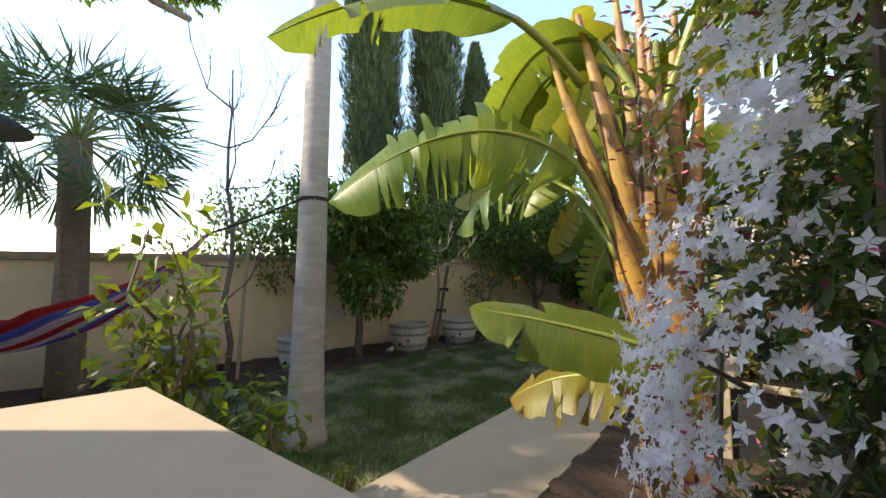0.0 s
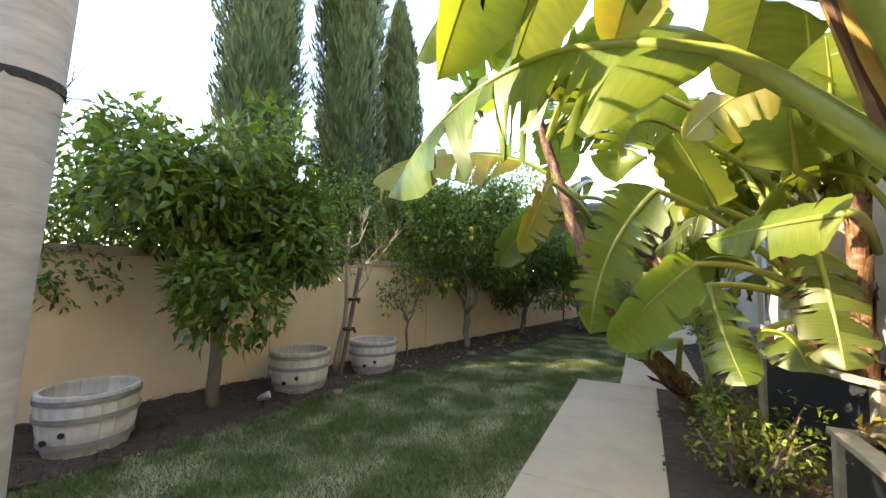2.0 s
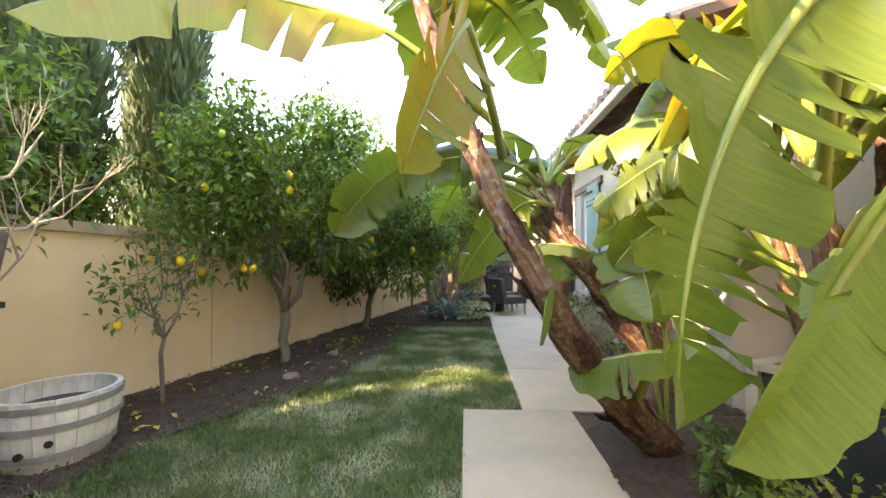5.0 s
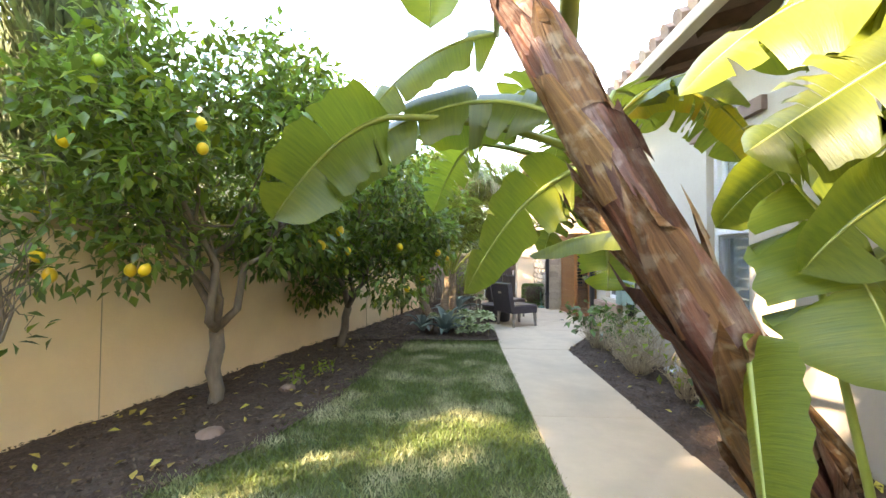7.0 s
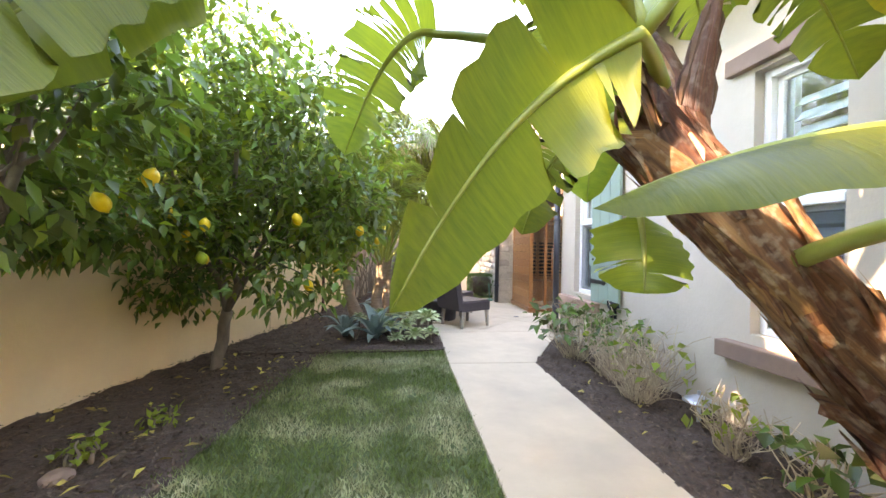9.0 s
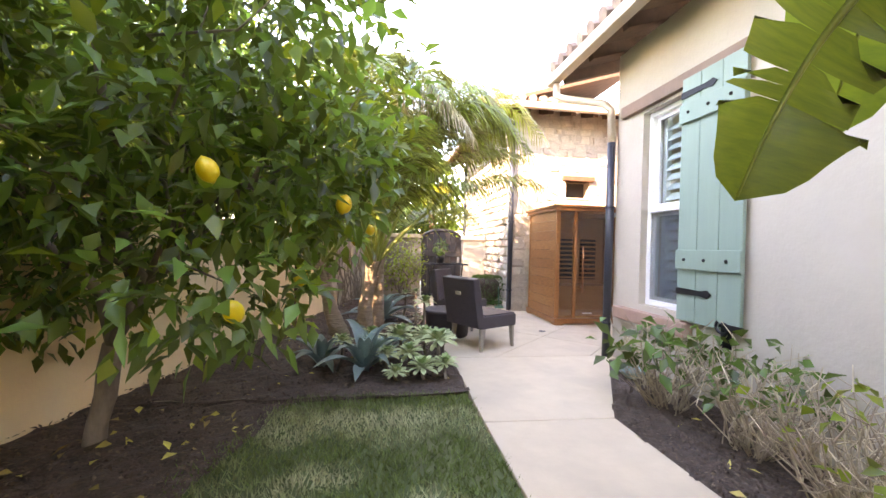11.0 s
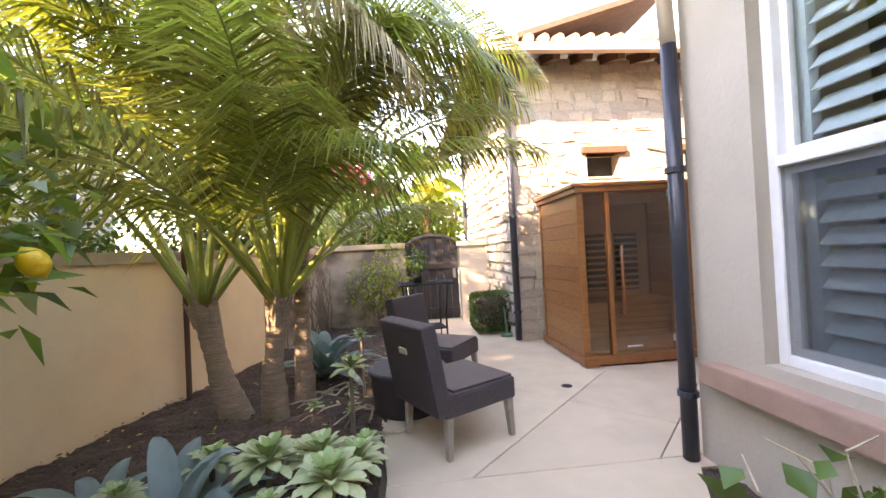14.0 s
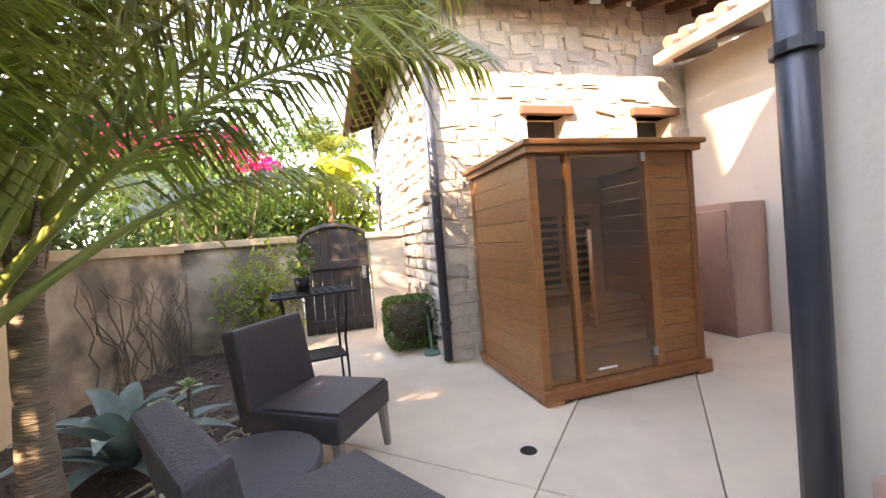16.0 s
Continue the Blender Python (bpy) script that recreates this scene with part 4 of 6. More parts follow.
def citrus_tree(at, height, spread, trunk, label, seed, leaves=5200, fruit=0, mat="citrus", lean=(0, 0), low=0.42, squash=1.0, size=0.085, fork=0.3):
    """A low forked tree with clumps of folded leaves on its branch ends."""
    rng = np.random.default_rng(seed)
    tree = thing("lemon_tree" if fruit else "citrus_tree", label, "tree", at)
    bm = bmesh.new()
    top = (lean[0] * 0.3, lean[1] * 0.3, height * fork)
    tube(*limb(rng, (0, 0, -0.05), top, trunk * 1.15, trunk, 5, 0.05), 9, bm, wobble=0.3)
    ends = []
    k = 5
    for i in range(k):
        a = 2 * math.pi * (i + rng.uniform(-0.25, 0.25)) / k
        q = (lean[0] + math.cos(a) * spread * 0.42, lean[1] + math.sin(a) * spread * 0.42 * squash, height * rng.uniform(0.55, 0.7))
        pts, rad = limb(rng, top, q, trunk * 0.7, trunk * 0.32, 6, 0.12)
        tube(pts, rad, 7, bm)
        for j in range(5):
            a2 = a + rng.uniform(-1.2, 1.2)
            rr = spread * rng.uniform(0.55, 0.95)
            e = (lean[0] + math.cos(a2) * rr * 0.8, lean[1] + math.sin(a2) * rr * 0.8 * squash, height * rng.uniform(low, 0.95))
            pts2, rad2 = limb(rng, pts[rng.integers(2, 5)], e, trunk * 0.25, trunk * 0.07, 5, 0.15)
            tube(pts2, rad2, 5, bm, cap=False)
            ends.append(pts2[-1])
            ends.append(pts2[-2])
    part("trunk", bm, M["bark"], tree, smooth=True)
    clouds = []
    for e in ends:
        r = spread * rng.uniform(0.2, 0.36)
        clouds.append(leaf_cloud(rng, leaves // (len(ends) + 14), e, (r, r * squash, r * 0.8), size, size * 0.45, 0.45, 0.35))
    for _ in range(14):
        a, rr = rng.uniform(0, 6.3), spread * rng.uniform(0.0, 0.6)
        c = (lean[0] + math.cos(a) * rr, lean[1] + math.sin(a) * rr * squash, height * rng.uniform(0.62, 1.0))
        clouds.append(leaf_cloud(rng, leaves // (len(ends) + 14), c, (spread * 0.3, spread * 0.3 * squash, height * 0.13), size, size * 0.45, 0.3, 0.3))
    data = join(clouds)
    pick = rng.random(len(data[0])) < 0.86
    part("crown", leaf_mesh("crown", M[mat], *[d[pick] for d in data]), None, tree)
    part("young_leaves", leaf_mesh("young_leaves", M["citrus_yellow"], *[d[~pick] for d in data]), None, tree, "paler young leaves")
    for i in range(fruit):
        e = ends[rng.integers(0, len(ends))]
        e = e + Vector((e.x - lean[0] + 0.35, e.y - lean[1], 0)).normalized() * spread * 0.24 + Vector(rng.normal(size=3)) * 0.06
        e.z = min(e.z, height * 0.85) - rng.uniform(0.05, 0.3)
        bm = bmesh.new()
        bmesh.ops.create_uvsphere(bm, u_segments=10, v_segments=8, radius=0.036)
        for v in bm.verts:
            v.co.z *= 1.22 + (0.18 if abs(v.co.z) > 0.034 else 0)
        ob = part("lemon", bm, M["lemon"] if rng.random() < 0.72 else M["lime"], tree, smooth=True)
        ob.matrix_local = Matrix.Translation(e) @ pose(0, 0, 0, rng.uniform(-25, 25), rng.uniform(-25, 25), 0)
    return tree


citrus_tree((-5.2, 4.1, 0.0), 2.85, 1.4, 0.055, "dense dark green citrus tree with a low trunk against the wall", 11, 15500, 0, size=0.13, squash=1.0, low=0.33)
citrus_tree((-4.25, 8.42, 0.0), 3.2, 1.4, 0.056, "lemon tree with a forked grey trunk and yellow fruit", 21, 11000, 30, low=0.42, size=0.115, fork=0.2)
citrus_tree((-3.8, 10.6, 0.0), 2.9, 1.6, 0.052, "lemon tree with a leaning reddish trunk and yellow fruit", 31, 12500, 26, low=0.29, size=0.115, lean=(0.35, -0.1), fork=0.2)
citrus_tree((-4.66, 6.98, 0.0), 1.95, 0.6, 0.017, "thin young lemon tree with sparse leaves", 41, 420, 3, mat="bush", low=0.4, size=0.09)
citrus_tree((-6.2, 6.6, 0.0), 2.9, 1.5, 0.09, "leafy green tree beyond the garden wall", 51, 8000, 0, low=0.5, size=0.1)
citrus_tree((-5.8, 9.9, 0.0), 3.1, 1.5, 0.09, "leafy green tree beyond the garden wall", 52, 6500, 0, low=0.55, size=0.1)
# Three unseen trees, added to keep sun off lawn, path and house wall.
citrus_tree((-11.2, -2.2, 0.0), 13.6, 2.5, 0.26, "unseen tall tree added far beyond the patio for shade", 53, 17000, 0, low=0.62, size=0.26, fork=0.62, lean=(0, 4.5))
citrus_tree((-13.2, -4.2, 0.0), 10.6, 3.2, 0.24, "unseen broad tree added far beyond the patio for shade", 57, 30000, 0, low=0.4, size=0.26, fork=0.4)
citrus_tree((-11.6, -1.8, 0.0), 9.6, 2.2, 0.18, "unseen round tree added far beyond the patio for shade", 58, 22000, 0, low=0.42, size=0.24, fork=0.4)
# Added shade caster that keeps the sun off the end wall.
citrus_tree((-5.6, 14.0, 0.0), 5.4, 2.0, 0.12, "tall leafy tree added beyond the garden wall for shade", 56, 9000, 0, low=0.4, size=0.13)
citrus_tree((-4.9, 12.4, 0.0), 3.4, 1.4, 0.09, "leafy green tree beyond the garden wall", 54, 6000, 0, low=0.45, size=0.11)
citrus_tree((-6.9, 3.2, 0.0), 2.6, 1.2, 0.07, "leafy green tree beyond the garden wall", 55, 5200, 0, low=0.5, size=0.1)


def twig_tree(name, at, height, label, seed, r=0.035, spread=0.9, levels=3, mat="twig", lean=(0, 0), first=0.35, kids=4):
    """A bare tree: a stem with forking, rising twigs."""
    rng = np.random.default_rng(seed)
    tree = thing(name, label, "tree", at)
    pts, rad = limb(rng, (0, 0, -0.05), (lean[0], lean[1], height * 0.85), r, r * 0.25, 9, 0.02)
    part("trunk", tube(pts, rad, 7), M[mat], tree, smooth=True)

    def grow(bm, p, d, length, rr, depth):
        q = p + d * length
        mid = p.lerp(q, 0.5) + Vector(rng.normal(size=3)) * length * 0.05 - Vector((0, 0, length * 0.08))
        end = q + Vector((0, 0, length * 0.16))
        tube([p, mid, end], (rr, rr * 0.7, rr * 0.35), 5, bm, cap=False)
        if depth:
            for _ in range(rng.integers(2, 4)):
                nd = (d * 0.7 + Vector(rng.normal(size=3)) * 0.4 + Vector((0, 0, 0.65))).normalized()
                grow(bm, mid.lerp(end, rng.uniform(0.0, 0.95)), nd, length * rng.uniform(0.5, 0.75), rr * 0.55, depth - 1)

    for i in range(kids):
        k = min(int((first + (1 - first) * i / max(1, kids - 1) * 0.95) * 8), 8)
        a = i * 2.4 + rng.uniform(-0.5, 0.5)
        d = Vector((math.cos(a), math.sin(a), rng.uniform(0.35, 0.9))).normalized()
        bm = bmesh.new()
        grow(bm, pts[k], d, spread * rng.uniform(0.55, 0.9) * (1.15 - 0.5 * k / 8), r * 0.34, levels - 1)
        part("branch", bm, M[mat], tree)
    return tree


twig_tree("bare_tree", (-5.3, 2.1, 0.0), 4.7, "leafless slender tree with rising grey twigs, tied to a stake", 5, 0.042, 1.7, 3, "twig", kids=11, first=0.35)
twig_tree("dead_tree", (-4.98, 5.7, 0.0), 2.3, "dying staked citrus with dry brown twigs", 8, 0.045, 0.8, 4, "dry", lean=(0.12, 0.05), kids=8, first=0.6)


def stake(at, h, lean, label, mat="dry", r=0.024):
    st = thing("garden_stake", label, "stake", at)
    part("pole", tube([(0, 0, -0.02), (lean[0], lean[1], h)], r, 8), M[mat], st)
    return st


stake((-5.22, 2.2, 0), 1.75, (0.12, 0.06), "weathered wooden stake beside the leafless tree")
stake((-4.9, 5.66, 0), 1.45, (0.22, 0.1), "dark wooden stake tied to the dying tree", "bark", 0.03)
stake((wall_x(13.9) + 0.06, 13.9, 0), 1.44, (0.0, 0.02), "brown wooden pole leaning on the garden wall", "rafter", 0.025)

# ---- cypresses and greenery beyond the walls ----


def cypress(at, h, r, seed):
    rng = np.random.default_rng(seed)
    tree = thing("cypress", "tall narrow dark green cypress beyond the garden wall", "tree", at, group="cypress row")
    part("trunk", tube([(0, 0, 0), (0, 0, h * 0.7)], (0.12, 0.04), 7), M["bark"], tree)
    n = 19000
    z = rng.random(n) ** 0.85
    a = rng.uniform(0, 2 * math.pi, n)
    lump = 0.82 + 0.2 * np.sin(a * 5 + z * 19) * np.sin(z * 43 + a * 2)
    rad = r * np.clip(np.minimum(1, (1 - z) * 3.2), 0.02, 1) ** 0.7 * (0.7 + 0.3 * np.minimum(1, z * 6)) * lump * rng.uniform(0.75, 1.05, n)
    pos = np.stack([rad * np.cos(a), rad * np.sin(a), 0.5 + z * (h - 0.5)], 1)
    out = np.stack([np.cos(a), np.sin(a), np.zeros(n)], 1)
    part("crown", leaf_mesh("crown", M["cypress"], pos, out * 0.45 + np.array((0, 0, 1.0)) + unit(rng, n) * 0.35, out + unit(rng, n) * 0.3, rng.uniform(0.12, 0.26, n), rng.uniform(0.03, 0.06, n)), None, tree)
    bm = tube([(0, 0, 0.6), (0, 0, h * 0.3), (0, 0, h * 0.75), (0, 0, h * 0.95)], (r * 0.5, r * 0.68, r * 0.55, 0.05), 10)
    part("core", bm, M["cypress"], tree)


cypress((-6.6, 5.55, 0), 10.5, 0.7, 1)
cypress((-6.3, 7.3, 0), 10.5, 0.7, 2)
cypress((-6.2, 8.9, 0), 7.6, 0.55, 3)


def shrub(name, at, radii, label, seed, n, mat, size, stems=6, category="shrub", flowers=0, flower_mat=None, shell=0.4, flower_size=0.05, group=""):
    rng = np.random.default_rng(seed)
    sh = thing(name, label, category, at, group=group)
    clouds, ends = [], []
    for i in range(stems):
        a = 2 * math.pi * i / stems + rng.uniform(-0.4, 0.4)
        e = Vector((math.cos(a) * radii[0] * rng.uniform(0.3, 0.8), math.sin(a) * radii[1] * rng.uniform(0.3, 0.8), radii[2] * rng.uniform(0.7, 1.7)))
        pts, rad = limb(rng, (math.cos(a) * 0.04, math.sin(a) * 0.04, -0.03), e, 0.014 + 0.012 * radii[2], 0.005, 6, 0.12)
        part("stem", tube(pts, rad, 5, cap=False), M["bark"], sh)
        for p in (pts[-1], pts[-2], pts[-3]):
            q = rng.uniform(0.3, 0.55)
            clouds.append(leaf_cloud(rng, n // (3 * stems), p, (radii[0] * q, radii[1] * q, radii[2] * q * 0.8), size, size * 0.5, shell))
            ends.append(p)
    part("foliage", leaf_mesh("foliage", M[mat], *join(clouds)), None, sh)
    if flowers:
        cl = [leaf_cloud(rng, flowers // len(ends) + 1, p, (radii[0] * 0.5, radii[1] * 0.6, radii[2] * 0.36), flower_size, flower_size * 0.8, 0.95) for p in ends]
        part("blossom", leaf_mesh("blossom", M[flower_mat], *join(cl)), None, sh)["kind"] = "stuff"
    return sh


bougain = shrub("bougainvillea", (-2.7, 18.1, 0), (1.5, 0.5, 1.85), "bougainvillea with crimson flowers above the end wall", 71, 3600, "bush", 0.1, 13)
rng = np.random.default_rng(78)
heads = []
for i in range(46):
    x = rng.uniform(-1.5, 1.1)
    heads.append(leaf_cloud(rng, 40, (x, -0.3 + rng.normal() * 0.12, 2.95 + 0.1 * rng.normal() - 0.75 * max(0, x - 0.35)), (0.17, 0.12, 0.08), 0.06, 0.055, 0.2))
part("blossom", leaf_mesh("blossom", M["bougain"], *join(heads)), None, bougain, "crimson bracts in dense sprays")["kind"] = "stuff"
shrub("tall_shrub", (-2.7, 19.3, 0), (2.3, 0.6, 1.5), "dark green hedge of shrubs behind the end wall", 73, 12000, "hedge", 0.13, 18)
shrub("tall_shrub", (-4.6, 17.4, 0), (1.3, 1.0, 1.6), "grey green leafy shrub beyond the garden wall", 72, 5200, "fan_leaf", 0.14, 9)
shrub("tall_shrub", (-0.7, 20.4, 0), (1.2, 0.9, 1.7), "light green shrubs beyond the gate", 74, 3600, "citrus_yellow", 0.2, 9)
shrub("tall_shrub", (-7.2, 2.2, 0), (0.9, 1.0, 0.9), "feathery green shrub beyond the garden wall", 75, 2200, "fan_leaf", 0.12, 8)
shrub("tall_shrub", (-3.6, 20.6, 0), (2.4, 1.0, 2.9), "tall leafy tree tops beyond the end wall", 76, 15000, "hedge", 0.17, 18)
shrub("tall_shrub", (-5.3, 14.6, 0), (0.9, 1.5, 1.5), "dense green shrubs beyond the garden wall", 79, 4200, "bush", 0.14, 11)
shrub("vine", (-1.75, 16.7, 0), (0.6, 0.3, 0.85), "twiggy yellow leaved shrub in the corner of the walls", 77, 850, "citrus_yellow", 0.085, 9)

# ---- giant bird of paradise plants ----


def banana_leaf(plant, base, start, ctrl, tip, width, roll=0.0, tears=6, seed=0, mat="ban_leaf", droop=0.22, petiole=0.022):
    """A paddle leaf: a petiole from base to start, then a torn blade on a bent midrib from start to tip."""
    rng = np.random.default_rng(seed)
    n = 31
    line = bez(start, ctrl, tip, n)
    up = Vector((0, 0, 1))
    tear_at = {int(k) for k in rng.integers(4, n - 4, tears)}
    tear_b = {int(k) for k in rng.integers(4, n - 4, tears)}
    bm = bmesh.new()
    along = {}
    for sgn, cuts in ((1, tear_at), (-1, tear_b)):
        prev, tilt = None, 0.0
        for i, p in enumerate(line):
            s = i / (n - 1)
            d = (line[min(i + 1, n - 1)] - line[max(i - 1, 0)]).normalized()
            side = d.cross(up)
            if side.length < 0.05:
                side = d.orthogonal()
            side = Matrix.Rotation(radians(roll), 3, d) @ side.normalized()
            nor = side.cross(d)
            w = width * 0.62 * min(1.0, (s * 7.0 + 0.12)) ** 0.6 * max(0.0, 1 - s ** 7) ** 0.6 * (1 + 0.05 * math.sin(i * 1.3 + seed))

            def strip(ww, shift, tl):
                made = [bm.verts.new(p + side * sgn * ww * q - nor * (droop * ww * q * q * 1.6 + tl * q * ww) + d * (shift * q * q)) for q in (0.02, 0.36, 0.7, 1.0)]
                for v, q in zip(made, (0.02, 0.36, 0.7, 1.0)):
                    along[v] = (s, q)
                return made

            sweep = 0.05 * width
            row = strip(w, sweep, tilt)
            if prev:
                for k in range(3):
                    f = (prev[k], row[k], row[k + 1], prev[k + 1])
                    bm.faces.new(f if sgn > 0 else f[::-1])
            prev = row
            if i in cuts:
                tilt = rng.uniform(-0.25, 0.35)
                prev = strip(w * rng.uniform(0.9, 1.0), sweep + rng.uniform(0.025, 0.07), tilt)
                prev[0].co = row[0].co
                prev[1].co = prev[1].co.lerp(row[1].co, 0.7)
    uv = bm.loops.layers.uv.new("leaf")
    for f in bm.faces:
        for loop in f.loops:
            loop[uv].uv = along[loop.vert]
    leaf = part("leaf", bm, M[mat], plant, smooth=True)
    stalk = bez(base, Vector(base).lerp(Vector(start), 0.5) + Vector((0, 0, 0.1 * (Vector(start) - Vector(base)).length)), start, 8)
    pts = stalk + line[1:]
    rad = list(np.linspace(petiole * 1.5, petiole, 8)) + list(np.linspace(petiole * 0.9, 0.003, n - 1))
    part("midrib", tube([q - Vector((0, 0, 0.004)) for q in pts], rad, 7), M["midrib"], leaf, "pale yellow green stalk and midrib", smooth=True)
    return leaf


def stem(plant, pts, radii, mat="ban_bark", scales=14, seed=0):
    """A scarred trunk wrapped in the dry, peeling bases of old leaves."""
    rng = np.random.default_rng(seed)
    pts = [Vector(p) for p in pts]
    fine = []
    for a, b in zip(pts, pts[1:]):
        fine += [a.lerp(b, q / 4) for q in range(4)]
    fine.append(pts[-1])
    rad = np.interp(np.linspace(0, 1, len(fine)), np.linspace(0, 1, len(radii)), radii)
    part("trunk", tube(fine, list(rad), 12, wobble=0.35, mapped=True), M[mat], plant, smooth=True)
    m = len(fine)
    for i in range(scales):
        s = (i + 0.3) / scales
        k = min(int(s * (m - 1)), m - 2)
        p = fine[k].lerp(fine[k + 1], s * (m - 1) - k)
        d = (fine[k + 1] - fine[k]).normalized()
        r = rad[k]
        a = i * 2.4 + rng.uniform(-0.4, 0.4)
        ref = d.orthogonal().normalized()
        bm = bmesh.new()
        rows = []
        lift, wide = rng.uniform(-0.2, 2.6), rng.uniform(0.55, 1.2)
        for j in range(7):
            t = j / 6
            half = wide * (1 - t ** 2) ** 0.8 + 0.1
            c = p + d * (r * 4.6 * t - r * 0.6)
            off = 1.02 + 0.06 * t + 0.5 * max(0, t - 0.75) * lift
            rows.append([bm.verts.new(c + (Matrix.Rotation(a + half * q, 3, d) @ ref) * r * off * (1 + 0.05 * rng.normal() * t) + d * r * 0.6 * rng.normal() * (t > 0.75)) for q in (-1, -0.5, 0, 0.5, 1)])
        for r0, r1 in zip(rows, rows[1:]):
            for q in range(4):
                bm.faces.new((r0[q], r0[q + 1], r1[q + 1], r1[q]))
        uv = bm.loops.layers.uv.verify()
        spot = {v: (a + q * 0.25 * wide, s * 3 + j * r * 0.75) for j, row in enumerate(rows) for q, v in enumerate(row)}
        for f in bm.faces:
            for loop in f.loops:
                loop[uv].uv = spot[loop.vert]
        bmesh.ops.solidify(bm, geom=bm.faces[:], thickness=0.005)
        part("leaf_base", bm, M[mat], plant, "peeling dry leaf base")


def sheath_fan(plant, foot, heads, r, mat="ban_sheath"):
    """The overlapping boat-shaped leaf stalks of a young stem, with dark ragged edges."""
    across = Vector((0.95, 0.3, 0))
    for i, h in enumerate(heads):
        foot_i = Vector(foot) + Vector((0.03 * math.sin(i * 2), 0.025 * math.cos(i * 2), 0.07 * i))
        line = bez(foot_i, foot_i.lerp(Vector(h), 0.45) + Vector((0, 0, 0.14)), h, 14)
        bm = bmesh.new()
        rings, rims = [], ([], [])
        for k, p in enumerate(line):
            d = (line[min(k + 1, 13)] - line[max(k - 1, 0)]).normalized()
            wide = (across - d * across.dot(d)).normalized()
            deep = d.cross(wide)
            q = k / 13
            a, b = r * (1.45 - 1.2 * q) * (1 + 0.06 * math.sin(k * 1.9 + i)), r * (0.75 - 0.5 * q)
            rings.append([bm.verts.new(p + wide * a * math.cos(t) + deep * b * math.sin(t)) for t in np.linspace(0, 2 * math.pi, 13)[:-1]])
            rims[0].append(p + wide * a * 0.97 - deep * b * 0.3)
            rims[1].append(p - wide * a * 0.97 - deep * b * 0.3)
        for r0, r1 in zip(rings, rings[1:]):
            for k in range(12):
                bm.faces.new((r0[k], r0[(k + 1) % 12], r1[(k + 1) % 12], r1[k]))
        wrap(bm, rings, (Vector(h) - foot_i).length)
        sheath = part("sheath", bm, M[mat], plant, "golden green leaf sheath", smooth=True)
        for rim in rims:
            part("ragged_edge", tube(rim[1:11], [0.007 + 0.005 * ((k * 7) % 3) for k in range(10)], 5), M["rafter"], sheath, "dark ragged edge")


def paddle_plant(plant, crown, n, seed, length=(0.9, 1.4), width=0.42, rise=(0.25, 0.9), reach=(0.45, 0.9), az=(0, 360), old=0.15, start=0):
    """Leaves round a crown, rising and then arching over."""
    rng = np.random.default_rng(seed)
    c = Vector(crown)
    for i in range(n):
        a = radians(az[0] + (az[1] - az[0]) * (i + rng.uniform(0.1, 0.9)) / n)
        h = Vector((math.cos(a), math.sin(a), 0))
        rc, rs = rng.uniform(*reach), rng.uniform(*rise)
        s = c + h * rc * 0.55 + Vector((0, 0, rs))
        ln = rng.uniform(*length)
        ctrl = s + h * ln * 0.42 + Vector((0, 0, ln * rng.uniform(0.15, 0.5)))
        tip = s + h * ln * rng.uniform(0.6, 0.9) + Vector((0, 0, ln * rng.uniform(-0.65, 0.25)))
        banana_leaf(plant, c, s, ctrl, tip, width * rng.uniform(0.8, 1.2), rng.uniform(-35, 35), rng.integers(1, 9), seed * 50 + i + start, "ban_leaf_old" if rng.random() < old else "ban_leaf")


LABEL = "giant bird of paradise, torn leaves, "
# beside the patio, with golden stalks
p1 = thing("bird_of_paradise", LABEL + "golden leaf sheaths", "plant", (0, 0, 0), group="bird of paradise plants")
stem(p1, [(-0.45, 2.5, 0), (-0.5, 2.55, 0.5), (-0.55, 2.6, 1.0)], (0.13, 0.12, 0.11), "ban_sheath", 5, 1)
sheath_fan(p1, (-0.47, 2.58, 0.6), [(-1.12, 2.5, 2.85), (-0.95, 2.58, 3.1), (-0.74, 2.7, 3.2), (-0.58, 2.6, 3.1), (-0.4, 2.7, 2.95)], 0.074)
sheath_fan(p1, (-0.38, 2.5, 0.5), [(-0.86, 2.48, 2.05), (-0.5, 2.44, 2.7), (-0.26, 2.6, 2.5)], 0.068)
banana_leaf(p1, (-0.72, 2.50, 1.55), (-0.92, 2.43, 2.03), (-1.34, 1.92, 2.55), (-2.3, 1.57, 1.86), 0.6, -62, 18, 3)
banana_leaf(p1, (-0.7, 2.50, 1.45), (-1.05, 2.62, 1.93), (-1.7, 2.75, 2.32), (-2.2, 2.85, 1.72), 0.46, -52, 14, 4)
banana_leaf(p1, (-0.30, 2.50, 0.75), (-0.2, 1.98, 0.98), (-0.7, 1.66, 1.16), (-1.03, 1.44, 1.21), 0.31, -40, 1, 5)
banana_leaf(p1, (-0.35, 2.50, 0.60), (-0.3, 2.05, 0.8), (-0.75, 1.95, 0.98), (-1.15, 1.98, 0.66), 0.34, -35, 10, 6, "ban_leaf_old")
banana_leaf(p1, (-0.92, 2.55, 2.6), (-1.1, 2.0, 2.85), (-1.45, 1.5, 3.05), (-1.9, 0.93, 2.57), 0.5, -20, 5, 7)
paddle_plant(p1, (-0.5, 2.65, 2.2), 9, 14, (1.0, 1.5), 0.45, (0.2, 0.8), (0.3, 0.7), (-40, 200))

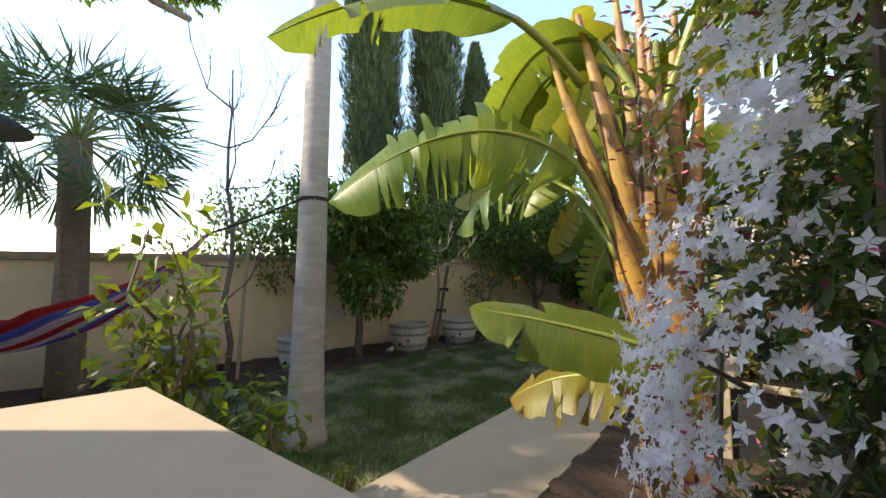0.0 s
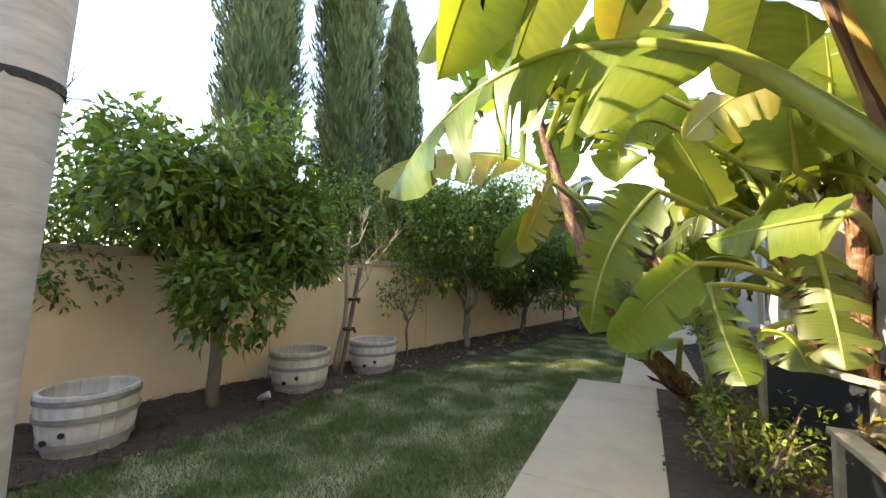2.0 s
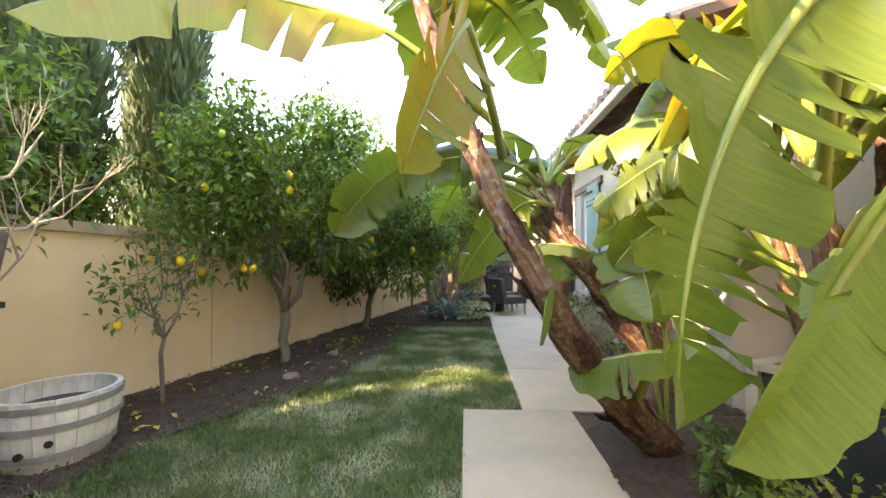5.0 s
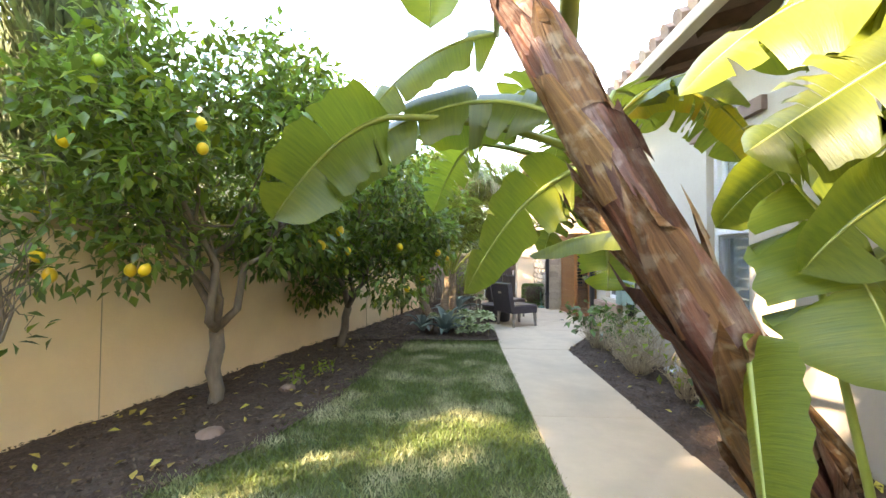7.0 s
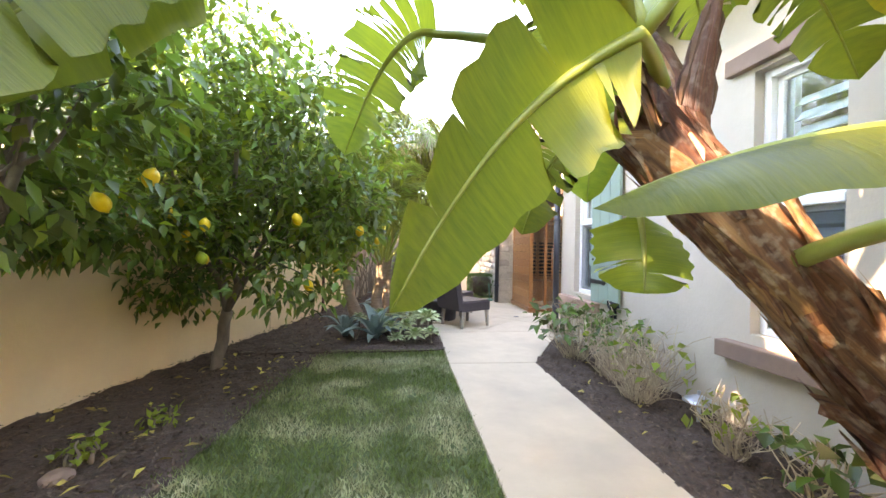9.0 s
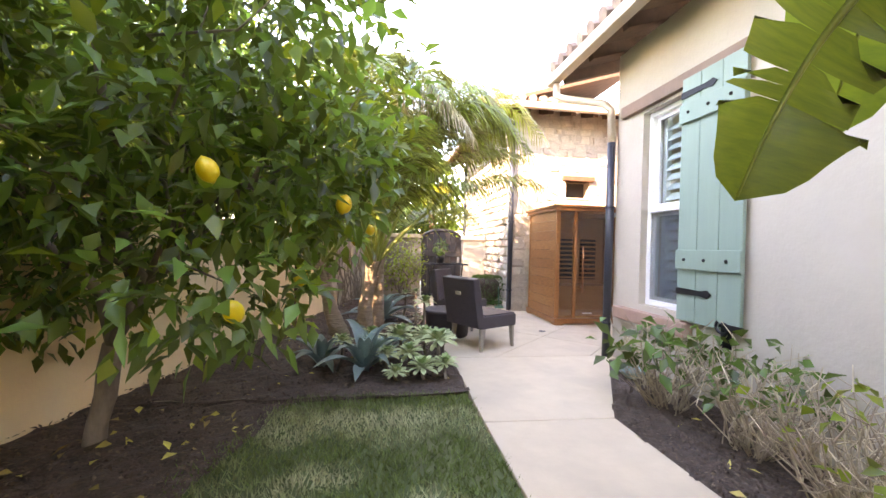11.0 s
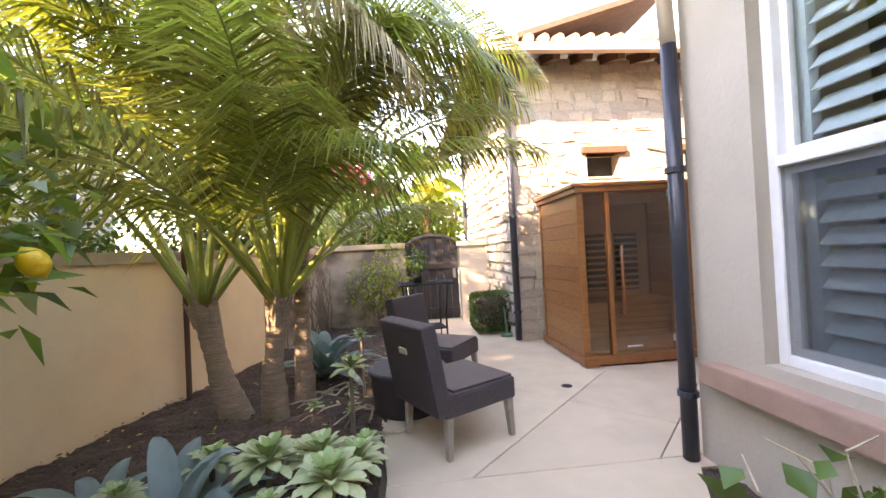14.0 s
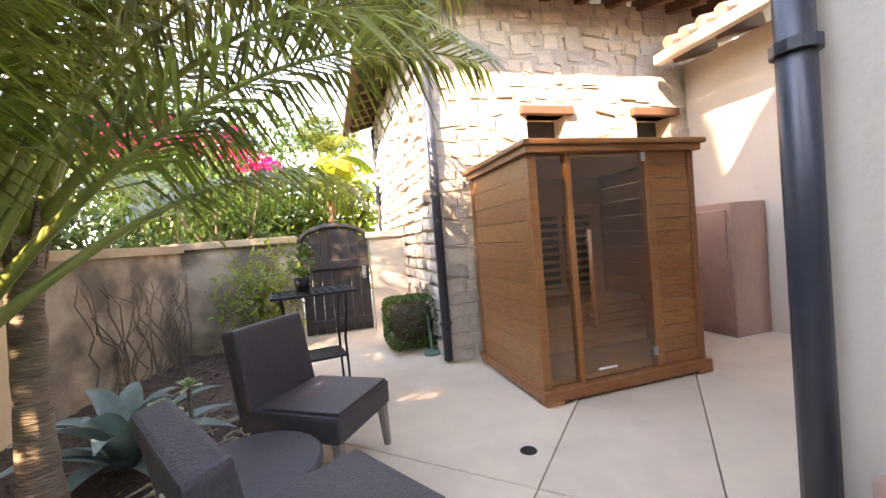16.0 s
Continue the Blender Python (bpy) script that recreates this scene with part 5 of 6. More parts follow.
# in the wicker planter against the house
p2 = thing("bird_of_paradise", LABEL + "in a wicker planter", "plant", (0, 0, 0), group="bird of paradise plants")
for i, (x, y, dx, dy, h) in enumerate(((0.1, 5.9, -0.3, -0.1, 1.9), (0.35, 5.95, 0.1, 0.1, 2.3), (0.15, 6.05, -0.2, 0.25, 1.7), (0.4, 5.65, 0.1, -0.3, 1.6), (0.28, 5.7, -0.1, -0.25, 2.1))):
    stem(p2, [(x, y, 0.35), (x + dx * 0.4, y + dy * 0.4, h * 0.5), (x + dx, y + dy, h)], (0.075, 0.066, 0.05), "ban_bark", 12, 20 + i)
    paddle_plant(p2, (x + dx, y + dy, h - 0.1), 6, 30 + i, (0.75, 1.1), 0.36, (0.4, 1.1), (0.25, 0.55), (80, 340), 0.2)

banana_leaf(p2, (0.00, 6.00, 1.30), (-1.15, 4.55, 1.98), (-1.53, 4.53, 1.61), (-1.58, 4.45, 0.98), 0.36, 85, 20, 61)
banana_leaf(p2, (0.10, 6.00, 1.20), (-0.92, 4.68, 1.47), (-1.15, 4.59, 1.27), (-1.46, 4.48, 0.90), 0.34, 75, 1, 62)
banana_leaf(p2, (0.10, 6.00, 1.10), (-0.81, 4.96, 1.32), (-0.76, 4.78, 0.96), (-0.69, 4.52, 0.72), 0.27, 15, 18, 63)
banana_leaf(p2, (0.10, 6.10, 1.50), (-0.75, 4.99, 1.90), (-0.85, 4.87, 2.17), (-1.03, 4.70, 2.41), 0.38, 0, 0, 67)
banana_leaf(p2, (0.50, 6.00, 1.60), (-0.39, 3.95, 1.68), (-0.50, 4.18, 1.69), (-0.87, 4.44, 1.61), 0.26, -60, 4, 66)
banana_leaf(p2, (0.40, 6.00, 1.20), (-0.36, 4.43, 1.54), (-0.33, 4.33, 1.26), (-0.35, 4.16, 0.93), 0.28, 0, 9, 65)
banana_leaf(p2, (0.20, 6.00, 1.00), (-0.51, 4.93, 1.00), (-0.40, 4.74, 1.08), (-0.39, 4.51, 0.84), 0.27, 0, 6, 64)
banana_leaf(p2, (0.30, 6.10, 1.90), (-0.50, 4.23, 2.48), (-0.74, 4.22, 2.50), (-0.99, 4.31, 2.25), 0.34, -60, 3, 68, "ban_leaf_old")
banana_leaf(p2, (0.20, 6.10, 1.80), (-0.96, 5.07, 2.55), (-1.36, 4.78, 2.81), (-1.42, 4.96, 2.16), 0.4, 60, 6, 69)
banana_leaf(p2, (0.20, 6.20, 2.00), (-1.08, 4.69, 2.70), (-1.50, 4.34, 2.96), (-1.61, 4.55, 2.43), 0.4, 60, 6, 70)
banana_leaf(p2, (0.30, 6.20, 2.00), (-0.28, 4.97, 2.12), (-0.34, 4.79, 2.46), (-0.44, 4.58, 2.68), 0.40, 0, 0, 77)
banana_leaf(p2, (0.40, 6.20, 2.00), (-0.23, 4.62, 2.37), (-0.19, 4.58, 2.45), (-0.27, 4.43, 2.78), 0.40, 0, 2, 78)

for i, (start, ctrl, tip, w, roll) in enumerate((((-0.35, 6.3, 2.1), (-0.75, 6.5, 2.5), (-1.15, 6.75, 2.0), 0.44, -40), ((-0.2, 6.5, 1.7), (-0.55, 6.75, 2.0), (-0.85, 7.0, 1.45), 0.4, 35), ((-0.3, 6.1, 1.5), (-0.7, 6.2, 1.75), (-1.0, 6.35, 1.25), 0.36, 55),
                                           ((0.0, 6.6, 2.2), (-0.2, 6.9, 2.7), (-0.5, 7.3, 2.4), 0.46, 10), ((0.1, 6.4, 1.3), (-0.2, 6.6, 1.6), (-0.5, 6.85, 1.1), 0.38, -30), ((0.2, 6.6, 2.6), (-0.3, 6.7, 3.2), (-0.9, 6.8, 3.0), 0.46, -30))):
    banana_leaf(p2, (0.15, 6.0, start[2] - 0.8), start, ctrl, tip, w, roll, 3 + i, 170 + i)

# leaning over the path
p3 = thing("bird_of_paradise", LABEL + "trunk leaning over the path", "plant", (0, 0, 0), group="bird of paradise plants")
stem(p3, [(-0.62, 6.45, 0), (-0.95, 6.22, 0.3), (-1.25, 6.02, 0.65), (-1.53, 5.9, 1.05), (-1.76, 5.96, 1.5), (-1.95, 6.12, 2.0), (-2.12, 6.25, 2.5), (-2.3, 6.36, 3.05), (-2.45, 6.45, 3.6)], (0.115, 0.1, 0.085, 0.072, 0.066, 0.062, 0.058, 0.055, 0.05), "ban_bark", 62, 3)
paddle_plant(p3, (-2.45, 6.45, 3.5), 14, 41, (1.1, 1.6), 0.58, (0.2, 1.5), (0.35, 0.8), (0, 360), 0.12)
paddle_plant(p3, (-2.3, 6.36, 3.0), 6, 42, (1.0, 1.4), 0.5, (0.0, 0.5), (0.35, 0.7), (-60, 100), 0.12)

banana_leaf(p3, (-1.9, 6.3, 2.3), (-2.5, 6.1, 2.75), (-3.6, 5.9, 3.1), (-4.2, 5.4, 2.5), 0.58, -40, 6, 71, "ban_leaf_old")
banana_leaf(p3, (-1.75, 6.35, 2.0), (-2.0, 5.2, 2.25), (-2.05, 5.0, 2.1), (-2.2, 4.85, 1.58), 0.3, 85, 6, 72, "ban_leaf_old")
banana_leaf(p3, (-1.25, 6.02, 0.65), (-1.55, 5.82, 1.13), (-1.58, 5.76, 1.02), (-1.62, 5.68, 0.86), 0.14, 70, 0, 73, petiole=0.009)
banana_leaf(p3, (-0.62, 6.45, 0.02), (-0.88, 6.54, 1.57), (-0.78, 6.40, 1.32), (-0.81, 6.22, 0.91), 0.42, 0, 2, 75, petiole=0.011)
banana_leaf(p3, (-0.95, 6.22, 0.30), (-0.93, 5.87, 0.79), (-1.15, 5.87, 0.77), (-1.38, 6.02, 0.66), 0.36, 0, 2, 74)
banana_leaf(p3, (-0.62, 6.45, 0.02), (-0.79, 6.11, 1.91), (-0.87, 6.22, 1.87), (-1.11, 6.42, 1.66), 0.4, -60, 8, 76, petiole=0.011)
banana_leaf(p3, (-2.00, 6.25, 2.30), (-1.87, 7.62, 2.77), (-2.35, 7.67, 2.76), (-2.73, 7.76, 2.34), 0.4, -60, 2, 79)
banana_leaf(p3, (-1.90, 6.30, 2.30), (-1.50, 7.98, 2.33), (-1.97, 7.93, 2.46), (-2.42, 7.87, 2.17), 0.34, -60, 2, 80)

# leaning in front of the narrow window
p4 = thing("bird_of_paradise", LABEL + "trunk leaning before a window", "plant", (0, 0, 0), group="bird of paradise plants")
stem(p4, [(0.14, 7.5, 0), (-0.2, 7.62, 0.45), (-0.58, 7.78, 1.0), (-1.05, 7.98, 1.6)], (0.15, 0.14, 0.13, 0.12), "ban_bark", 46, 4)
sheath_fan(p4, (-0.95, 7.95, 1.5), [(-1.35, 7.95, 2.1), (-1.2, 8.15, 2.25), (-1.0, 8.2, 2.2), (-0.9, 7.9, 2.2)], 0.07, "ban_bark")
banana_leaf(p4, (-0.75, 7.75, 1.2), (-0.93, 7.01, 1.34), (-1.3, 7.05, 1.52), (-1.72, 7.2, 1.3), 0.28, -12, 0, 82)
banana_leaf(p4, (-1.05, 8.00, 1.85), (-1.36, 7.67, 1.87), (-1.73, 7.88, 1.72), (-2.07, 7.66, 1.06), 0.4, 68, 3, 81)
banana_leaf(p4, (-1.10, 8.10, 1.90), (-1.89, 8.59, 2.32), (-2.11, 8.60, 2.40), (-2.36, 8.79, 1.74), 0.34, 70, 22, 86)
banana_leaf(p4, (-0.95, 8.00, 1.50), (-0.87, 8.42, 1.41), (-0.86, 8.37, 1.25), (-0.90, 8.32, 1.04), 0.36, 0, 2, 84)
banana_leaf(p4, (-1.10, 8.10, 1.80), (-0.91, 8.75, 1.91), (-1.12, 8.89, 1.99), (-1.27, 9.04, 1.33), 0.3, 60, 14, 83)
banana_leaf(p4, (-1.30, 7.95, 2.10), (-2.60, 7.67, 2.24), (-2.98, 7.65, 2.16), (-3.33, 7.56, 1.54), 0.46, 60, 2, 85)
banana_leaf(p4, (-1.20, 8.00, 2.10), (-1.50, 7.61, 2.23), (-2.27, 7.88, 2.69), (-3.40, 7.76, 1.60), 0.44, -60, 6, 89)
paddle_plant(p4, (-1.1, 8.05, 2.1), 7, 87, (0.8, 1.2), 0.4, (0.2, 0.6), (0.3, 0.6), (-60, 150))

p5 = thing("bird_of_paradise", LABEL + "beyond the garden gate", "plant", (0, 0, 0), group="bird of paradise plants")
stem(p5, [(-0.9, 19.6, 0), (-0.85, 19.6, 1.2), (-0.8, 19.6, 2.3)], (0.1, 0.09, 0.08), "ban_bark", 10, 9)
paddle_plant(p5, (-0.8, 19.6, 2.2), 8, 95, (0.9, 1.3), 0.42, (0.2, 0.8), (0.3, 0.7))
paddle_plant(p5, (-0.5, 19.9, 1.0), 7, 96, (0.9, 1.3), 0.42, (0.2, 0.8), (0.3, 0.7))

# ---- feather palms in the bed beyond ----


def frond(name, plant, base, ctrl, tip, leaflets, length, seed, mat="palm_leaf", droop=0.6, width=0.028, stalk=0.2, thick=0.025):
    rng = np.random.default_rng(seed)
    n = 26
    line = bez(base, ctrl, tip, n)
    bm = bmesh.new()
    tube(line, [0.004 + thick * (1 - k / (n - 1)) ** 1.6 for k in range(n)], 6, bm)
    fr = part(name, bm, M["midrib"], plant, smooth=True)
    s = np.repeat(np.linspace(stalk, 0.99, leaflets), 2) + rng.normal(size=leaflets * 2) * 0.004
    sgn = np.tile((1.0, -1.0), leaflets)
    k = np.clip((s * (n - 1)).astype(int), 0, n - 2)
    P = np.array([tuple(p) for p in line])
    f = (s * (n - 1) - k)[:, None]
    pos = P[k] * (1 - f) + P[k + 1] * f
    d = P[k + 1] - P[k]
    d /= np.linalg.norm(d, axis=1, keepdims=True)
    side = np.cross(d, np.array((0, 0, 1.0)))
    side /= np.linalg.norm(side, axis=1, keepdims=True) + 1e-6
    nor = np.cross(side, d)
    way = side * sgn[:, None] * 0.9 + d * (0.25 + 0.55 * s[:, None]) + nor * 0.12 + rng.normal(size=pos.shape) * 0.07
    way /= np.linalg.norm(way, axis=1, keepdims=True)
    ln = length * np.sin(np.pi * np.clip(0.18 + s * 0.78, 0, 1)) ** 0.7 * rng.uniform(0.85, 1.1, len(s))
    mid = pos + way * ln[:, None] * 0.5
    end = mid + (way + np.array((0, 0, -droop)) * rng.uniform(0.5, 1.4, len(s))[:, None]) * ln[:, None] * 0.5
    w = nor * 0.0 + d * width * 0.5
    v = np.stack([pos - w * 0.5, pos + w * 0.5, mid - w, mid + w, end], 1).reshape(-1, 3)
    q = np.arange(len(s))[:, None, None] * 5
    tri = (np.array([[0, 1, 3], [0, 3, 2], [2, 3, 4]])[None] + q).reshape(-1, 3)
    me = bpy.data.meshes.new("blade")
    me.from_pydata(v.tolist(), [], tri.tolist())
    me.materials.append(M[mat])
    part("blade", me, None, fr)


def feather_palm(at, trunk, r, fronds, length, seed, label, az0=0.0):
    """A ringed trunk and a few long fronds: steep bare stalks first, then blades that arch over."""
    rng = np.random.default_rng(seed)
    plant = thing("feather_palm", label, "palm", at, group="feather palms")
    pts = [Vector(t) for t in trunk]
    fine = []
    for a, b in zip(pts, pts[1:]):
        fine += [a.lerp(b, q / 8) for q in range(8)]
    fine.append(pts[-1])
    m = len(fine)
    rad = [r * (1.25 - 0.42 * min(1, i / m * 2.2) + 0.2 * max(0, i / m - 0.6)) * (1.05 if i % 2 else 0.97) for i in range(m)]
    part("trunk", tube(fine, rad, 14, wobble=0.15), M["palm_bark"], plant, smooth=True)
    c = pts[-1]
    up = (pts[-1] - pts[-2]).normalized()
    for i in range(7):
        a = i * 2.4
        h = Vector((math.cos(a), math.sin(a), 0))
        foot = c - up * rng.uniform(0.1, 0.3) + h * r * 0.7
        part("leaf_base", tube([foot, foot + up * 0.12 + h * 0.02, foot + up * rng.uniform(0.2, 0.36) + h * 0.06], (r * 0.34, r * 0.3, 0.008), 6), M["palm_bark"], plant, "fibrous cut leaf base")
    for i in range(fronds):
        a = az0 + 2 * math.pi * (i * 0.381966 + 0.03 * rng.normal())
        tilt = 0.1 + 0.8 * (i / fronds)
        h = Vector((math.cos(a), math.sin(a), 0))
        near = h.y < -0.3 and h.x > -0.6
        ln = length * rng.uniform(0.88, 1.1) * (0.72 if near or h.x > 0.2 else 1.0)
        way = (h * math.sin(tilt) + Vector((0, 0, math.cos(tilt)))).normalized()
        ctrl = c + way * ln * 0.62
        tip = ctrl + h * ln * (0.3 + 0.12 * tilt) + Vector((0, 0, ln * (0.22 - 0.5 * tilt)))
        frond("frond", plant, c + h * r * 0.5 - up * 0.05, ctrl, tip, 86, 0.62, seed * 40 + i, "palm_leaf", droop=0.35 + 0.9 * tilt, stalk=0.25, width=0.02)
    return plant


feather_palm((-2.73, 13.32, 0), [(0.02, 0, -0.05), (-0.12, 0.02, 0.3), (-0.2, 0.04, 0.65), (-0.28, 0.06, 0.95)], 0.1, 12, 3.6, 1, "feather palm with a leaning ringed trunk")
mid_palm = feather_palm((-2.42, 13.27, 0), [(0, 0, -0.05), (0.0, -0.03, 0.4), (0.06, -0.08, 0.7), (0.1, -0.1, 0.98)], 0.088, 14, 3.9, 2, "feather palm with a rough brown trunk", 1.0)
feather_palm((-2.26, 13.55, 0), [(0, 0, -0.05), (0.0, 0.0, 0.7), (0.02, 0.02, 1.45)], 0.075, 10, 3.4, 3, "feather palm with a taller slim trunk", 2.0)
for i, (ctrl, tip, kind) in enumerate((((0.9, 0.1, 4.3), (2.38, 0.16, 2.75), "palm_leaf"), ((0.55, -0.2, 4.2), (1.85, -0.3, 2.6), "palm_leaf"), ((0.45, -0.35, 3.8), (1.2, -0.7, 2.45), "palm_dry"),
                                       ((1.0, 0.5, 4.0), (2.1, 0.9, 2.6), "palm_leaf"), ((-0.1, -0.4, 4.0), (0.2, -1.3, 2.85), "palm_leaf"), ((0.3, -0.4, 4.1), (0.8, -1.1, 2.7), "palm_leaf"),
                                       ((0.8, -0.3, 3.9), (2.1, -0.25, 2.35), "palm_leaf"), ((0.7, 0.3, 3.6), (1.9, 0.5, 2.4), "palm_leaf"), ((-0.5, -0.4, 4.0), (-0.6, -1.2, 2.9), "palm_leaf"))):
    frond("frond", mid_palm, (0.1, -0.08, 0.95), ctrl, tip, 96, 0.7, 700 + i, kind, droop=1.3, stalk=0.3, width=0.021)
feather_palm((-1.0, 21.5, 0), [(0, 0, 0), (0.1, 0, 1.5), (0.12, 0, 3.2)], 0.1, 12, 2.0, 4, "feather palm far beyond the gate")

# ---- pale palm trunk on the lawn and hammock ----
king = thing("king_palm", "smooth pale grey palm trunk with a black strap, on the lawn", "palm", (-2.95, 1.78, 0))
axis = [(-0.115 * z, 0.1 * z, z) for z in (-0.05, 0.05, 0.15, 0.3, 0.6, 1.0, 1.5, 2.0, 2.6, 3.3, 5.0, 7.5)]
part("trunk", tube(axis, (0.2, 0.18, 0.155, 0.146, 0.138, 0.132, 0.127, 0.123, 0.12, 0.116, 0.108, 0.095), 20, wobble=0.08), M["king"], king, smooth=True)
for z in np.linspace(0.5, 4.6, 24):
    part("ring_scar", tube([(-0.115 * z, 0.1 * z, z - 0.006), (-0.115 * z, 0.1 * z, z + 0.006)], 0.1405 - 0.0075 * z if z < 2 else 0.1325 - 0.0045 * z, 18), M["king"], king)
part("strap", tube([(-0.115 * 2.02, 0.1 * 2.02, 2.0), (-0.115 * 2.02, 0.1 * 2.02, 2.035)], 0.131, 18), M["rope"], king, "black strap round the trunk")
top = Vector((-0.8625, 0.75, 7.5))
for i in range(11):
    a = i * 2.4
    h = Vector((math.cos(a), math.sin(a), 0))
    frond("frond", king, top, top + h * 0.9 + Vector((0, 0, 1.2)), top + h * 2.1 + Vector((0, 0, -0.4 + 0.15 * (i % 4))), 55, 0.5, 900 + i)

ham = thing("hammock", "striped red, blue and cream cloth hammock tied to the pale palm", "hammock", (0, 0, 0))
A, B = Vector((-3.16, 1.86, 2.02)), Vector((-7.3, -1.3, 1.35))
loop, loop2 = A.lerp(B, 0.16) + Vector((0, 0, -0.2)), B.lerp(A, 0.16) + Vector((0, 0, -0.25))
part("rope", tube([A, A.lerp(loop, 0.5) + Vector((0, 0, -0.02)), loop], 0.01, 6), M["rope"], ham)
part("rope", tube([B, loop2], 0.01, 6), M["rope"], ham)
cross = (B - A).cross(Vector((0, 0, 1))).normalized()
names = ("red", "blue", "pink", "red", "pink", "blue", "red", "pink", "blue", "red", "blue", "red")
for i, c in enumerate(names):
    bm = bmesh.new()
    prev = None
    for j in range(25):
        s = j / 24
        c0 = loop.lerp(loop2, s) + Vector((0, 0, -3.2 * s * (1 - s)))
        spread = 0.035 + 0.5 * min(1, math.sin(math.pi * s) ** 2 * 1.6)
        row = []
        for q in (i / 12, (i + 0.5) / 12, (i + 1) / 12):
            u = (q - 0.5) * 2
            row.append(bm.verts.new(c0 + cross * u * spread + Vector((0, 0, 0.35 * u * u * spread))))
        if prev:
            for k in range(2):
                bm.faces.new((prev[k], prev[k + 1], row[k + 1], row[k]))
        prev = row
    bmesh.ops.solidify(bm, geom=bm.faces[:], thickness=0.01)
    part("cloth_stripe", bm, M[c], ham, {"red": "red woven stripe", "blue": "blue woven stripe", "pink": "cream woven stripe"}[c], smooth=True)

# ---- fan palm beyond the patio ----
fan = thing("fan_palm", "shaggy fan palm with a fibrous trunk beside the wall", "palm", (-6.15, 0.75, 0))
part("trunk", tube([(0, 0, -0.05), (-0.02, 0, 0.5), (0, 0, 1.5), (0.03, 0, 2.9)], (0.2, 0.16, 0.13, 0.15), 12, wobble=0.6), M["palm_bark"], fan)
rng = np.random.default_rng(12)
for i in range(44):
    a, el = i * 2.4, 1.2 - 2.1 * i / 44
    d = Vector((math.cos(a) * math.cos(el), math.sin(a) * math.cos(el), math.sin(el)))
    c = Vector((0.03, 0, 2.9))
    hub = c + d * rng.uniform(0.6, 0.9)
    leaf = part("frond_stalk", tube([c, c.lerp(hub, 0.5) + Vector((0, 0, 0.05)), hub], (0.016, 0.012, 0.008), 5), M["midrib"], fan)
    side_v = d.orthogonal().normalized()
    nrm = d.cross(side_v)
    m = 34
    ang = np.linspace(-2.1, 2.1, m)
    D, S = np.array(tuple(d)), np.array(tuple(side_v if i % 2 else nrm))
    way = np.cos(ang)[:, None] * D + np.sin(ang)[:, None] * S
    end_drop = np.array((0, 0, -0.4)) + rng.normal(size=(m, 3)) * 0.1
    pos = np.repeat(np.array(tuple(hub))[None], m, 0)
    ln = rng.uniform(0.6, 0.85, m) * (0.75 + 0.25 * np.cos(ang))
    up = np.repeat(np.cross(D, S)[None], m, 0) + rng.normal(size=(m, 3)) * 0.1
    part("fan_leaf", leaf_mesh("fan_leaf", M["fan_leaf"], pos, way + end_drop, up, ln, np.full(m, 0.028), 0.15), None, leaf)

# ---- jasmine and shrubs round the patio ----
rng = np.random.default_rng(77)
jas = thing("jasmine", "dense flowering jasmine with white stars and pink buds", "shrub", (0.26, 1.08, 0))
bm = bmesh.new()
cl, fl, bu = [], [], []
for i in range(9):
    pts, rad = limb(rng, (rng.uniform(-0.2, 0.2), rng.uniform(-0.2, 0.2), -0.03), (rng.uniform(-0.35, 0.35), rng.uniform(-0.35, 0.35), rng.uniform(1.2, 2.1)), 0.02, 0.006, 7, 0.15)
    tube(pts, rad, 5, bm, cap=False)
part("twig", bm, M["bark"], jas)["kind"] = "stuff"
part("foliage", leaf_mesh("foliage", M["jas_leaf"], *join([leaf_cloud(rng, 1900, (rng.uniform(-0.2, 0.2), rng.uniform(-0.2, 0.2), z), (0.33, 0.33, 0.24), 0.045, 0.014, 0.3) for z in np.linspace(0.15, 2.1, 12)])), None, jas)
part("young_leaves", leaf_mesh("young_leaves", M["citrus_yellow"], *join([leaf_cloud(rng, 260, (rng.uniform(-0.3, 0.3), rng.uniform(-0.3, 0.3), z), (0.25, 0.25, 0.2), 0.045, 0.014, 0.7) for z in np.linspace(0.2, 1.9, 9)])), None, jas, "yellow green young leaves")
P, N = [], []
for k in range(215):
    # flower heads crowd along a slanting band on the sunny flank and are few elsewhere
    if k < 62:
        z = rng.uniform(1.0, 2.15)
        a = 3.72 + 0.95 * (z - 1.2) + rng.normal() * 0.16
    else:
        a, z = rng.uniform(0, 6.3), rng.uniform(0.15, 2.2)
    rr = 0.5 * (1 - 0.12 * (z / 2.2) ** 3)
    c = np.array((rr * math.cos(a), rr * math.sin(a), z))
    for _ in range(rng.integers(10, 26) if k < 62 else rng.integers(4, 14)):
        P.append(c + rng.normal(size=3) * 0.032)
        N.append(np.array((math.cos(a), math.sin(a), 0.35)) + rng.normal(size=3) * 0.35)
P, N = np.array(P), np.array(N)
N /= np.linalg.norm(N, axis=1, keepdims=True)
s1 = np.cross(N, unit(rng, len(N)))
s1 /= np.linalg.norm(s1, axis=1, keepdims=True)
s2 = np.cross(N, s1)
pos = np.repeat(P, 5, 0)
ang = np.tile(np.arange(5) * 2 * math.pi / 5, len(P))[:, None]
way = np.repeat(s1, 5, 0) * np.cos(ang) + np.repeat(s2, 5, 0) * np.sin(ang) + np.repeat(N, 5, 0) * 0.15
